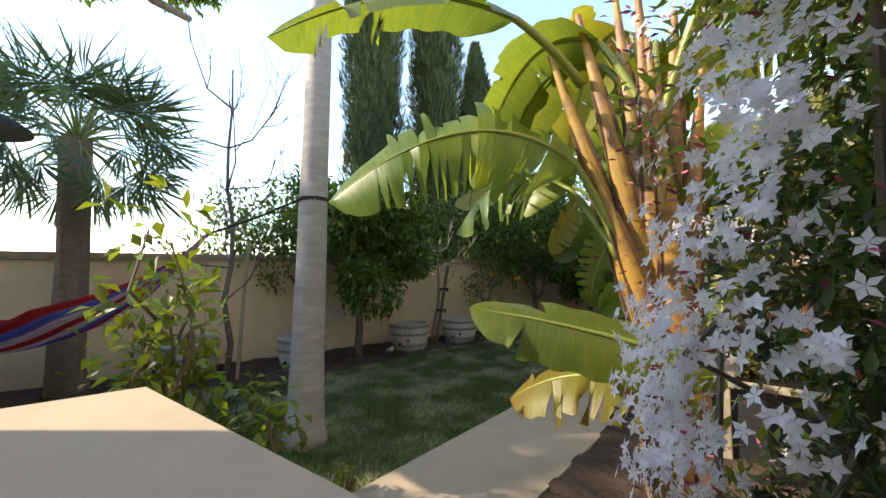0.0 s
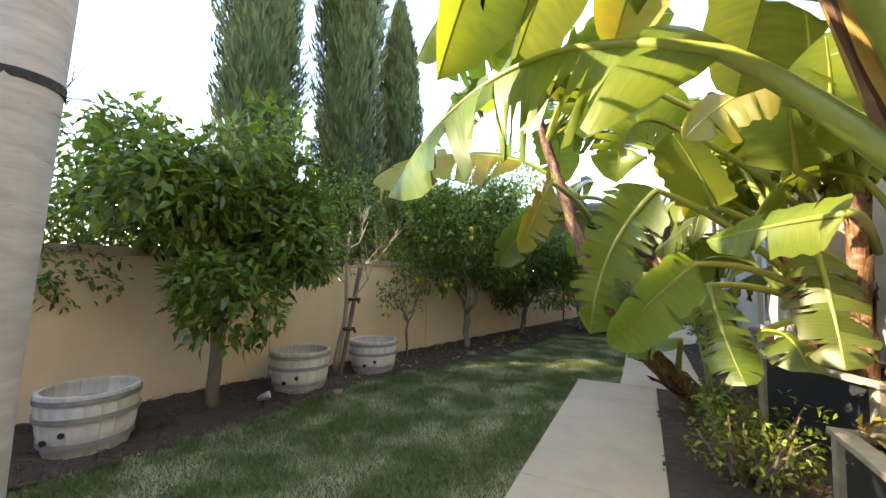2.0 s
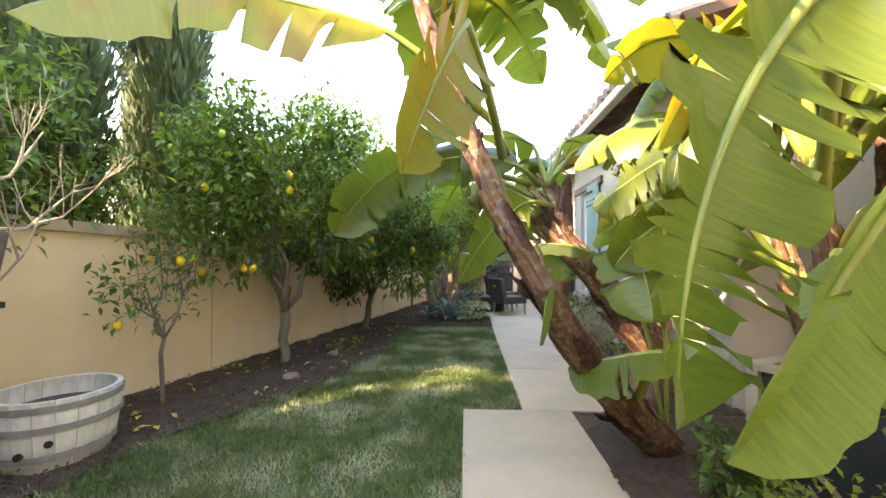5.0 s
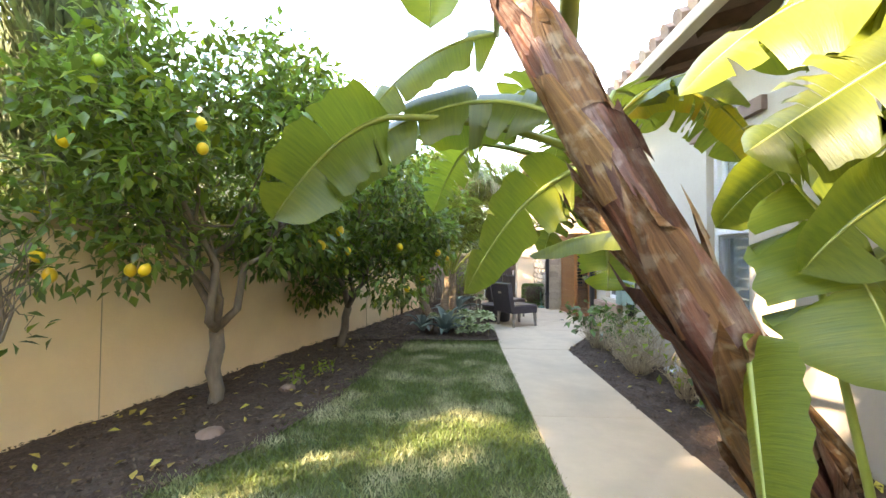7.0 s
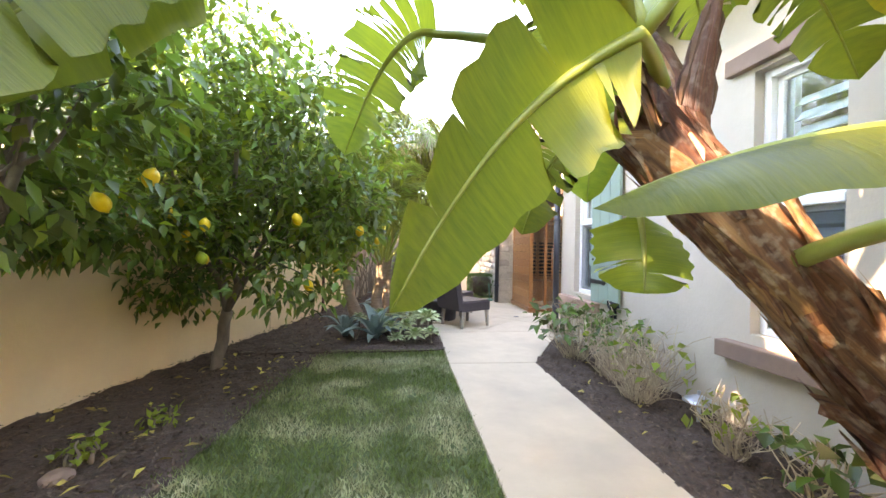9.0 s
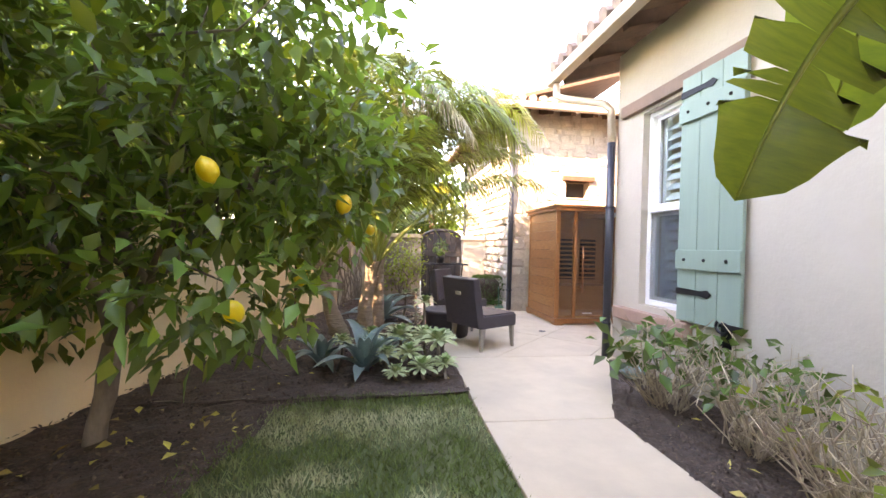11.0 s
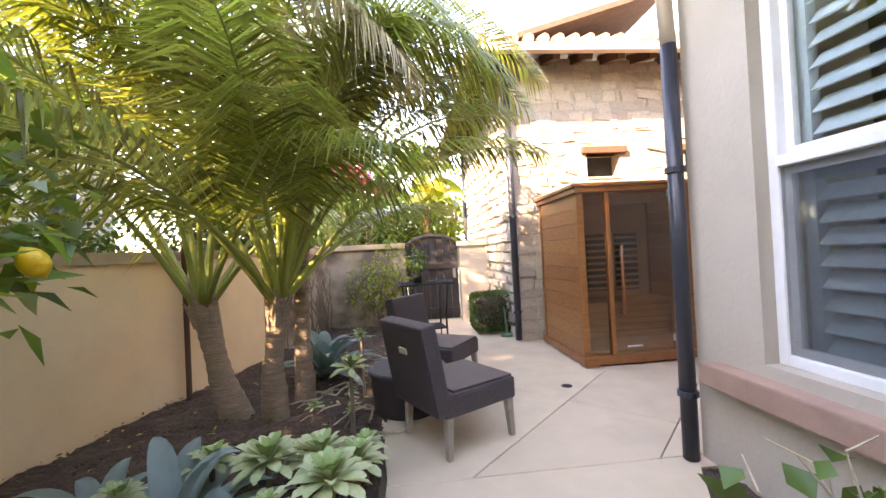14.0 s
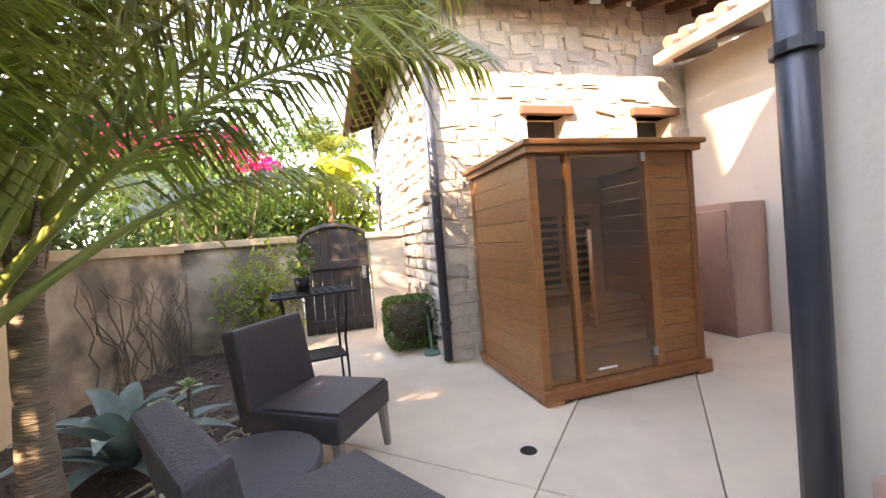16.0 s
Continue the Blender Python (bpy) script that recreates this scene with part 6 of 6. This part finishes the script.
part("blossom", leaf_mesh("blossom", M["petal"], pos, way, np.repeat(N, 5, 0), rng.uniform(0.015, 0.02, len(pos)), rng.uniform(0.008, 0.011, len(pos)), 0.1), None, jas, "white five-petalled flowers")["kind"] = "stuff"
n = 1500
a, z = rng.uniform(0, 6.3, n), rng.uniform(0.2, 2.25, n)
pos = np.stack([0.5 * np.cos(a), 0.5 * np.sin(a), z], 1) + rng.normal(size=(n, 3)) * 0.03
part("bud", leaf_mesh("bud", M["bud"], pos, np.stack([np.cos(a), np.sin(a), 0.3 + 0 * a], 1) + unit(rng, n) * 0.6, unit(rng, n), rng.uniform(0.015, 0.03, n), rng.uniform(0.005, 0.008, n)), None, jas, "small crimson buds")["kind"] = "stuff"

shrub("lemon_shrub", (-2.6, 0.68, 0.0), (0.42, 0.4, 0.95), "young citrus shrub with pale yellow green leaves at the patio edge", 81, 560, "citrus_yellow", 0.115, 11)
shrub("lemon_shrub", (-2.3, 1.05, 0.0), (0.34, 0.3, 0.5), "low spreading citrus shoots with yellow green leaves on the lawn edge", 88, 240, "citrus_yellow", 0.1, 9)
counter = thing("outdoor_counter", "low patio counter with a pale sandy concrete top", "counter", (0, 0, 0.025))
part("body", prism([(-1.85, -0.35), (-0.66, -0.35), (-0.66, 0.44), (-1.85, 0.4)], 0.0, 0.845), M["house"], counter, "beige stucco body")
bm = prism([(-2.1, -0.42), (-0.6, -0.42), (-0.6, 0.53), (-1.92, 0.47)], 0.845, 0.9)
bmesh.ops.bevel(bm, geom=bm.edges[:], offset=0.008, segments=2, affect="EDGES")
part("worktop", bm, M["concrete"], counter, "pale concrete top")
shrub("low_plant", (-5.85, 1.75, 0.32), (0.28, 0.28, 0.14), "low green plant in the large half barrel", 82, 160, "bush", 0.07, 6)
shrub("low_plant", (-2.05, 1.52, 0.0), (0.1, 0.1, 0.12), "small weed at the corner of the paving", 83, 60, "citrus_yellow", 0.05, 5)
shrub("croton", (-0.62, 4.85, 0.0), (0.42, 0.75, 0.32), "twiggy shrub with small yellow green leaves beside the path", 84, 900, "citrus_yellow", 0.05, 22)
shrub("low_plant", (-0.62, 5.75, 0.0), (0.2, 0.3, 0.2), "low leafy plants under the paddle leaves", 85, 500, "bush", 0.08, 8)
shrub("croton", (-0.15, 4.35, 0.1), (0.16, 0.16, 0.28), "leafy plant with a coral and yellow top in the bed", 86, 120, "fallen", 0.1, 4)


def dry_clump(at, r, h, n, label, seed, leaves=60, mat="bush", size=0.09):
    """A clump of bare pale stems with a few leaves."""
    rng = np.random.default_rng(seed)
    cl = thing("dry_shrub", label, "shrub", at, group="shrubs under the windows")
    bm = bmesh.new()
    ends = []
    for i in range(n):
        a, rr = rng.uniform(0, 6.3), rng.uniform(0.25, 1.0)
        e = (math.cos(a) * r * rr, math.sin(a) * r * rr, h * rng.uniform(0.45, 1.0))
        pts, rad = limb(rng, (math.cos(a) * 0.1 * r, math.sin(a) * 0.12 * r, -0.03), e, 0.0055, 0.0025, 5, 0.14)
        tube(pts, rad, 4, bm, cap=False)
        ends.append(pts[-1])
        for _ in range(2):
            q = pts[rng.integers(2, 5)]
            tube([q, q + Vector((rng.normal() * 0.08, rng.normal() * 0.08, rng.uniform(0.02, 0.14)))], (0.004, 0.002), 4, bm, cap=False)
    part("twig", bm, M["dry"], cl, "bare pale twigs")["kind"] = "stuff"
    idx = rng.integers(0, len(ends), leaves)
    pos = np.array([tuple(ends[i]) for i in idx]) + rng.normal(size=(leaves, 3)) * 0.05
    part("foliage", leaf_mesh("foliage", M[mat], pos, unit(rng, leaves) + np.array((0, 0, -0.2)), unit(rng, leaves) * 0.6 + np.array((0, 0, 1.0)), rng.uniform(0.5, 1.3, leaves) * size, rng.uniform(0.4, 0.8, leaves) * size), None, cl)
    return cl


dry_clump((-0.12, 9.55, 0), 0.42, 0.55, 90, "leafless bleached hydrangea stems in the dark bed", 91, 45, "citrus_yellow")
dry_clump((-0.05, 10.1, 0), 0.38, 0.6, 60, "half bare shrub with a few green leaves under the window", 92, 120)
dry_clump((-0.05, 8.72, 0), 0.26, 0.36, 40, "small bleached shrub with yellow leaves in the bed", 93, 30, "citrus_yellow")
dry_clump((-0.08, 10.75, 0), 0.42, 0.62, 70, "leggy hydrangea with green leaves and dry flower heads by the window", 94, 130, "bush", 0.13)
dry_clump((-0.05, 8.25, 0), 0.2, 0.3, 14, "low leafy plant at the foot of the house", 95, 40, "bush", 0.14)

light = thing("path_light", "grey metal mushroom path light in the mulch", "lamp", (0.08, 9.15, 0))
part("post", tube([(0, 0, -0.03), (0, 0, 0.17)], 0.014, 8), M["steel"], light)
part("hat", spin([(0.0, 0.215), (0.03, 0.205), (0.1, 0.17), (0.105, 0.162), (0.09, 0.165), (0.0, 0.17)], 20), M["steel"], light, smooth=True)
part("finial", tube([(0, 0, 0.2), (0, 0, 0.24)], 0.012, 8), M["steel"], light)

heater = thing("patio_heater", "black patio heater with a sloping hood beside the patio", "heater", (-4.72, -0.12, 0.025))
part("base", spin([(0.0, 0.0), (0.23, 0.0), (0.22, 0.12), (0.06, 0.2), (0.0, 0.2)], 20), M["iron"], heater)
part("pole", tube([(0, 0, 0.15), (0, 0, 2.45)], 0.03, 10), M["iron"], heater)
part("hood", spin([(0.0, 2.72), (0.1, 2.7), (0.42, 2.5), (0.43, 2.47), (0.1, 2.5), (0.0, 2.5)], 24), M["iron"], heater)

spot = thing("garden_spotlight", "small grey garden spotlight on a spike in the mulch", "lamp", (-4.68, 4.28, 0), 40)
part("spike", tube([(0, 0, -0.05), (0, 0, 0.1)], 0.009, 6), M["iron"], spot)
part("head", tube([(-0.05, 0, 0.1), (0.0, 0, 0.12), (0.055, 0, 0.14)], (0.022, 0.034, 0.04), 12), M["steel"], spot, smooth=True)
part("lens", tube([(0.0545, 0, 0.1398), (0.058, 0, 0.141)], 0.034, 12), M["white"], spot, "pale glass lens")

bowl = thing("bowl", "small grey glazed bowl among the leaves under the window", "bowl", (0.08, 11.42, 0.02))
part("body", spin([(0.0, 0.0), (0.06, 0.0), (0.11, 0.05), (0.12, 0.09), (0.112, 0.09), (0.1, 0.05), (0.0, 0.02)], 20), M["agave"], bowl, smooth=True)

for i, (z, turn) in enumerate(((0.62, 15), (1.02, -10))):
    tie = thing("tree_tie", "black rubber strap holding the dying tree to its stake", "strap", (-4.9 + 0.15 * z, 5.67 + 0.06 * z, z), turn, "tree ties")
    part("strap", spin([(0.078, -0.016), (0.084, -0.016), (0.084, 0.016), (0.078, 0.016)], 16), M["rope"], tie)
    part("tail", box((0.075, -0.012, -0.05), (0.1, 0.012, 0.0), 0.003), M["rope"], tie)

# ---- planters ----


def square_planter(at, w, d, h, label, turn=0.0):
    pl = thing("wicker_planter", label, "planter", at, turn, group="square planters")
    for lo, hi in (((-w, -d, 0), (w, -d + 0.03, h)), ((-w, d - 0.03, 0), (w, d, h)), ((-w, -d + 0.03, 0), (-w + 0.03, d - 0.03, h)), ((w - 0.03, -d + 0.03, 0), (w, d - 0.03, h))):
        part("side_panel", box(lo, hi, 0.004), M["planter"], pl)
    for sx in (-1, 1):
        for sy in (-1, 1):
            part("corner_post", box((sx * w - 0.035, sy * d - 0.035, 0), (sx * w + 0.035, sy * d + 0.035, h), 0.008), M["rim"], pl)
    for lo, hi in (((-w - 0.05, -d - 0.05, h), (w + 0.05, -d + 0.05, h + 0.035)), ((-w - 0.05, d - 0.05, h), (w + 0.05, d + 0.05, h + 0.035)), ((-w - 0.05, -d + 0.05, h), (-w + 0.05, d - 0.05, h + 0.035)), ((w - 0.05, -d + 0.05, h), (w + 0.05, d - 0.05, h + 0.035))):
        part("rim_board", box(lo, hi, 0.006), M["rim"], pl, "pale grey rim")
    part("soil", box((-w + 0.03, -d + 0.03, 0.05), (w - 0.03, d - 0.03, h - 0.06)), M["soil"], pl)
    return pl


square_planter((0.28, 5.83, 0), 0.5, 0.36, 0.64, "square dark woven planter with a pale rim, holding paddle plants", -65)
square_planter((0.1, 4.0, 0), 0.4, 0.4, 0.52, "square dark woven planter with a pale rim near the patio")

# ---- succulents ----


def agave(at, n, length, seed, label, height=0.0):
    rng = np.random.default_rng(seed)
    ag = thing("agave", label, "succulent", at, group="agaves")
    for i in range(n):
        a = i * 2.4 + rng.uniform(-0.2, 0.2)
        el = 1.35 - 1.2 * (i / n)
        ln = length * rng.uniform(0.75, 1.1)
        h = Vector((math.cos(a), math.sin(a), 0))
        s = Vector((0, 0, 0.03 + height)) + h * 0.02
        ctrl = s + h * ln * 0.5 * math.cos(el) + Vector((0, 0, ln * 0.75 * math.sin(el) + 0.06))
        tip = s + h * ln * (0.35 + 0.75 * math.cos(el)) + Vector((0, 0, ln * math.sin(el) * 0.8 - 0.12 * (el < 0.7) * ln))
        line = bez(s, ctrl, tip, 10)
        bm = bmesh.new()
        prev = None
        for j, p in enumerate(line):
            t = j / 9
            w = 0.042 * length / 0.5 * (0.55 + 1.0 * math.sin(math.pi * min(1, 0.15 + t * 0.6))) * (1 - t ** 3) + 0.001
            d = (line[min(j + 1, 9)] - line[max(j - 1, 0)]).normalized()
            sd = d.cross(Vector((0, 0, 1))).normalized() if abs(d.z) < 0.98 else Vector((-h.y, h.x, 0))
            nr = sd.cross(d)
            row = [bm.verts.new(p + sd * w * q + nr * 0.45 * w * q * q) for q in (-1, -0.5, 0, 0.5, 1)]
            if prev:
                for k in range(4):
                    bm.faces.new((prev[k], row[k], row[k + 1], prev[k + 1]))
            prev = row
        bmesh.ops.solidify(bm, geom=bm.faces[:], thickness=0.008)
        part("leaf", bm, M["agave"], ag, smooth=True)
    return ag


agave((-2.35, 11.75, 0.0), 17, 0.5, 1, "blue grey agave with long curling leaves in the mulch")
agave((-2.75, 11.9, 0.0), 12, 0.4, 2, "small blue grey agave beside the larger one")
agave((-2.2, 14.15, 0.0), 19, 0.62, 3, "blue grey agave with arching leaves behind the palms")
agave((-2.15, 12.25, 0.0), 10, 0.3, 4, "small blue grey agave in the mulch")


def spoon(name, mat):
    """One spoon-shaped succulent leaf, one long, along +x."""
    bm = bmesh.new()
    rows = []
    for x, w, z in ((0.0, 0.05, 0.0), (0.35, 0.09, 0.02), (0.7, 0.17, 0.02), (0.92, 0.13, -0.03), (1.02, 0.03, -0.07)):
        rows.append([bm.verts.new((x, w * q, z + 0.05 * q * q * (x < 0.95))) for q in (-1, 0, 1)])
    for r0, r1 in zip(rows, rows[1:]):
        for k in range(2):
            bm.faces.new((r0[k], r1[k], r1[k + 1], r0[k + 1]))
    return mesh_of(name, bm, mat, True)


SPOON, SPOON_IN = spoon("leaf", M["aeonium"]), spoon("leaf", M["aeo_edge"])


def aeonium(at, r, seed, label, h=0.25, n=44):
    """A rosette of spoon-shaped leaves on a bare stem."""
    rng = np.random.default_rng(seed)
    ae = thing("aeonium", label, "succulent", at, group="aeoniums")
    part("stem", tube([(rng.normal() * 0.04, rng.normal() * 0.04, -0.02), (0, 0, h * 0.5), (0, 0, h)], 0.014, 6), M["bark"], ae)
    for k in range(n):
        el = 72 - 88 * k / n + rng.normal() * 5
        ob = part("leaf", SPOON if k >= 12 else SPOON_IN, None, ae)
        ln = r * (0.5 + 0.5 * math.sqrt(k / n)) * rng.uniform(0.85, 1.12)
        ob.matrix_local = pose(0, 0, h, rng.normal() * 8, -el, k * 137.5) @ Matrix.Diagonal((ln, ln, ln, 1))
    return ae


rng = np.random.default_rng(5)
AEO = ((-1.68, 11.72, 0.19, 0.3), (-1.95, 11.68, 0.15, 0.2), (-2.02, 11.95, 0.18, 0.3), (-1.78, 12.0, 0.17, 0.28), (-1.6, 11.95, 0.15, 0.26), (-2.15, 11.65, 0.13, 0.2), (-1.85, 11.5, 0.16, 0.12),
       (-1.65, 11.5, 0.13, 0.15), (-2.3, 12.0, 0.13, 0.3), (-2.08, 11.45, 0.12, 0.1), (-1.6, 12.2, 0.13, 0.2), (-1.9, 12.2, 0.13, 0.2), (-2.55, 11.75, 0.11, 0.3))
for i, (x, y, r, h) in enumerate(AEO):
    aeonium((x, y, 0.0), r, 100 + i, "pale green variegated aeonium rosette in the bed by the paving", h)
aeonium((-1.72, 12.65, 0.0), 0.15, 131, "tall stemmed aeonium rosette with drooping leaves", 0.52, 26)
aeonium((-1.75, 13.5, 0.0), 0.09, 132, "thin stemmed aeonium beside the palms", 0.55, 16)
aeonium((-1.85, 14.15, 0.0), 0.1, 133, "thin stemmed aeonium beside the palms", 0.45, 18)
rng = np.random.default_rng(6)
for i in range(7):
    x, y = rng.uniform(-2.1, -1.6), rng.uniform(12.7, 14.6)
    aeonium((x, y, 0.0), rng.uniform(0.05, 0.09), 140 + i, "small pale succulent rosette in the mulch", rng.uniform(0.06, 0.2), 18)
vines = thing("dry_vines", "pale dry stems creeping over the mulch", "plant", (-1.85, 13.6, 0))
for i in range(26):
    p = Vector((rng.uniform(-0.35, 0.3), rng.uniform(-1.0, 1.2), 0.03))
    pts = [p]
    a = rng.uniform(0, 6.3)
    for _ in range(6):
        a += rng.normal() * 0.7
        p = p + Vector((math.cos(a) * 0.08, math.sin(a) * 0.08, rng.normal() * 0.02))
        p.z = max(0.03, p.z)
        pts.append(p)
    part("stem", tube(pts, list(np.linspace(0.011, 0.005, 7)), 5), M["dry"], vines)
dry_vine = thing("wall_vine", "leafless dark vine clinging to the end of the garden wall", "plant", (0, 0, 0))
for i in range(24):
    y0 = rng.uniform(15.6, 16.9)
    pts, z, y = [], 0.0, y0
    for j in range(8):
        pts.append((wall_x(y) + 0.03 + 0.04 * rng.random(), y, z))
        z += rng.uniform(0.1, 0.2)
        y = min(16.95, y + rng.normal() * 0.1)
    part("stem", tube(pts, list(np.linspace(0.012, 0.004, 8)), 5), M["bark"], dry_vine)

# ---- grass, mulch chips and litter ----
rng = np.random.default_rng(9)
n = 160000
y = rng.uniform(0.57, 11.2, n)
x = rng.uniform(-5.3, -1.52, n)
ex = np.array([edge_x(v) for v in np.linspace(1.45, 11.2, 400)])
keep = (x > np.interp(y, np.linspace(1.45, 11.2, 400), ex) - 0.04 + 0.12 * rng.normal(size=n) * 0.5) & ~((x > -2.02) & (y < 7.0))
x, y = x[keep], y[keep]
n = len(x)
pos = np.stack([x, y, np.zeros(n)], 1)
way = np.stack([rng.normal(size=n) * 0.5, rng.normal(size=n) * 0.5, np.ones(n)], 1)
ln = rng.uniform(0.022, 0.048, n)
wd = rng.uniform(0.004, 0.007, n)
a = rng.uniform(0, 6.3, n)
side_d = np.stack([np.cos(a), np.sin(a), 0 * a], 1) * wd[:, None]
v = np.stack([pos - side_d, pos + side_d, pos + way * ln[:, None]], 1).reshape(-1, 3)
me = bpy.data.meshes.new("grass")
me.vertices.add(n * 3)
me.vertices.foreach_set("co", v.reshape(-1).astype(np.float32))
me.loops.add(n * 3)
me.loops.foreach_set("vertex_index", np.arange(n * 3, dtype=np.int32))
me.polygons.add(n)
me.polygons.foreach_set("loop_start", np.arange(n, dtype=np.int32) * 3)
me.update(calc_edges=True)
me.materials.append(M["grass"])
tagged(new("grass", me), "short mown grass blades, green with straw patches", "grass", kind="stuff")


def scatter(name, n, x_lo, x_hi, y0, y1, mat, length, width, label, category, z=0.03, seed=0):
    rng = np.random.default_rng(seed)
    y = rng.uniform(y0, y1, n)
    lo, hi = np.array([x_lo(v) for v in y]), np.array([x_hi(v) for v in y])
    x = lo + (hi - lo) * rng.random(n)
    pos = np.stack([x, y, z + rng.uniform(-0.008, 0.012, n)], 1)
    way = unit(rng, n) * np.array((1, 1, 0.3))
    up = np.array((0, 0, 1.0)) + unit(rng, n) * 0.5
    ob = new(name, leaf_mesh(name, M[mat], pos, way, up, length * rng.uniform(0.5, 1.4, n), width * rng.uniform(0.6, 1.3, n), 0.2))
    return tagged(ob, label, category, kind="stuff")


scatter("bark_chips", 9000, wall_x, edge_x, 1.5, 11.2, "chip", 0.035, 0.018, "loose dark bark chips on the bed", "mulch", seed=1)
scatter("bark_chips", 7000, wall_x, lambda v: -1.55, 11.2, 17.0, "chip", 0.035, 0.018, "loose dark bark chips round the palms", "mulch", seed=2)
scatter("bark_chips", 3500, lambda v: -0.58, lambda v: 0.28, 7.0, 10.6, "chip", 0.03, 0.015, "loose dark bark chips under the windows", "mulch", seed=3)
scatter("fallen_leaves", 150, lambda v: wall_x(v) + 0.1, lambda v: edge_x(v) - 0.05, 5.0, 11.0, "fallen", 0.075, 0.04, "yellow fallen citrus leaves on the mulch", "leaves", 0.04, 4)
scatter("fallen_leaves", 90, lambda v: wall_x(v) + 0.1, lambda v: -1.6, 11.2, 15.5, "fallen", 0.05, 0.02, "pale fallen leaves under the palms", "leaves", 0.045, 5)
scatter("fallen_leaves", 26, lambda v: -0.5, lambda v: 0.25, 7.2, 10.5, "fallen", 0.06, 0.035, "a few fallen leaves under the windows", "leaves", 0.04, 6)
for i, (x, y) in enumerate(((-3.75, 8.9), (-3.6, 9.35))):
    shrub("weed", (x, y, 0.0), (0.12, 0.12, 0.1), "small green weed growing in the mulch", 160 + i, 50, "citrus_yellow", 0.07, 5)
for i, (x, y, s) in enumerate(((-3.85, 7.75, 0.09), (-3.75, 8.75, 0.07), (-4.35, 5.0, 0.06))):
    bm = bmesh.new()
    bmesh.ops.create_icosphere(bm, subdivisions=2, radius=s)
    for v in bm.verts:
        v.co *= 1 + 0.25 * noise.noise(v.co * 14 + Vector((i * 5, 0, 0)))
        v.co.z *= 0.55
    ob = solid("stone", bm, M["trim"], "small grey stone lying in the mulch", "stone")
    ob.location = (x, y, 0.03)

# ---- stones of the house wall ----
rng = np.random.default_rng(21)
shapes = []
for k in range(10):
    bm = box((-0.5, -0.5, -0.5), (0.5, 0.5, 0.5))
    bmesh.ops.bevel(bm, geom=[e for e in bm.edges if all(v.co.y < 0 for v in e.verts)], offset=0.16, segments=2, affect="EDGES")
    for v in bm.verts:
        v.co += Vector(rng.normal(size=3)) * 0.05 * (1 if v.co.y < 0.3 else 0.2)
    shapes.append(mesh_of("stone", bm, M["stone"]))
count = 0
z = 0.0
rest = bmesh.new()
while z < 3.62:
    h = rng.uniform(0.1, 0.17)
    x = SX - rng.uniform(0, 0.04)
    while x < 3.9:
        w = rng.uniform(0.13, 0.34)
        blocked = any(x + w > a - 0.02 and x < b + 0.02 and z + h > 2.13 and z < 2.58 for a, b in OPEN)
        if not blocked:
            proud = rng.uniform(-0.006, 0.012) - (0.05 if x < SX + 0.3 and z < 1.75 else 0)
            m = pose(x + w / 2, SY + 0.055 + proud, z + h / 2 + rng.normal() * 0.02, 0, rng.normal() * 6, 0) @ Matrix.Diagonal((w * rng.uniform(0.98, 1.12), 0.11 + rng.normal() * 0.004, h * rng.uniform(0.95, 1.35), 1))
            if count < 300 and x < 2.6:
                ob = part("stone", shapes[rng.integers(0, 10)], None, stone_wall)
                ob.matrix_local = m
                count += 1
            else:
                box((-0.5, -0.5, -0.5), (0.5, 0.5, 0.5), bm=rest, turn=m)
        x += w
    z += h
part("far_stones", rest, M["stone_far"], stone_wall)["kind"] = "stuff"
verts, faces = [], []
z = 0.0
cube = [(a, b, c) for a in (-0.5, 0.5) for b in (-0.5, 0.5) for c in (-0.5, 0.5)]
quads = ((0, 1, 3, 2), (4, 6, 7, 5), (0, 4, 5, 1), (2, 3, 7, 6), (0, 2, 6, 4), (1, 5, 7, 3))
while z < 3.62:
    h = rng.uniform(0.1, 0.19)
    y = SY + 0.1
    while y < 19.4:
        w = rng.uniform(0.14, 0.36)
        m = pose(SX + 0.05 + rng.uniform(-0.035, 0.02), y + w / 2, z + h / 2, rng.uniform(-4, 4), 0, 0) @ Matrix.Diagonal((0.14, w - 0.012, h - 0.012, 1))
        k = len(verts)
        for c in cube:
            q = Vector(c) * (1 - 0.22 * (c[0] < 0)) if c[0] > 0 else Vector((c[0], c[1] * 0.8, c[2] * 0.78))
            verts.append(tuple(m @ (q + Vector(rng.normal(size=3)) * 0.05)))
        faces += [tuple(k + i for i in f) for f in quads]
        y += w
    z += h
me = bpy.data.meshes.new("side_stones")
me.from_pydata(verts, [], faces)
me.materials.append(M["stone_far"])
part("side_stones", me, None, stone_wall)["kind"] = "stuff"
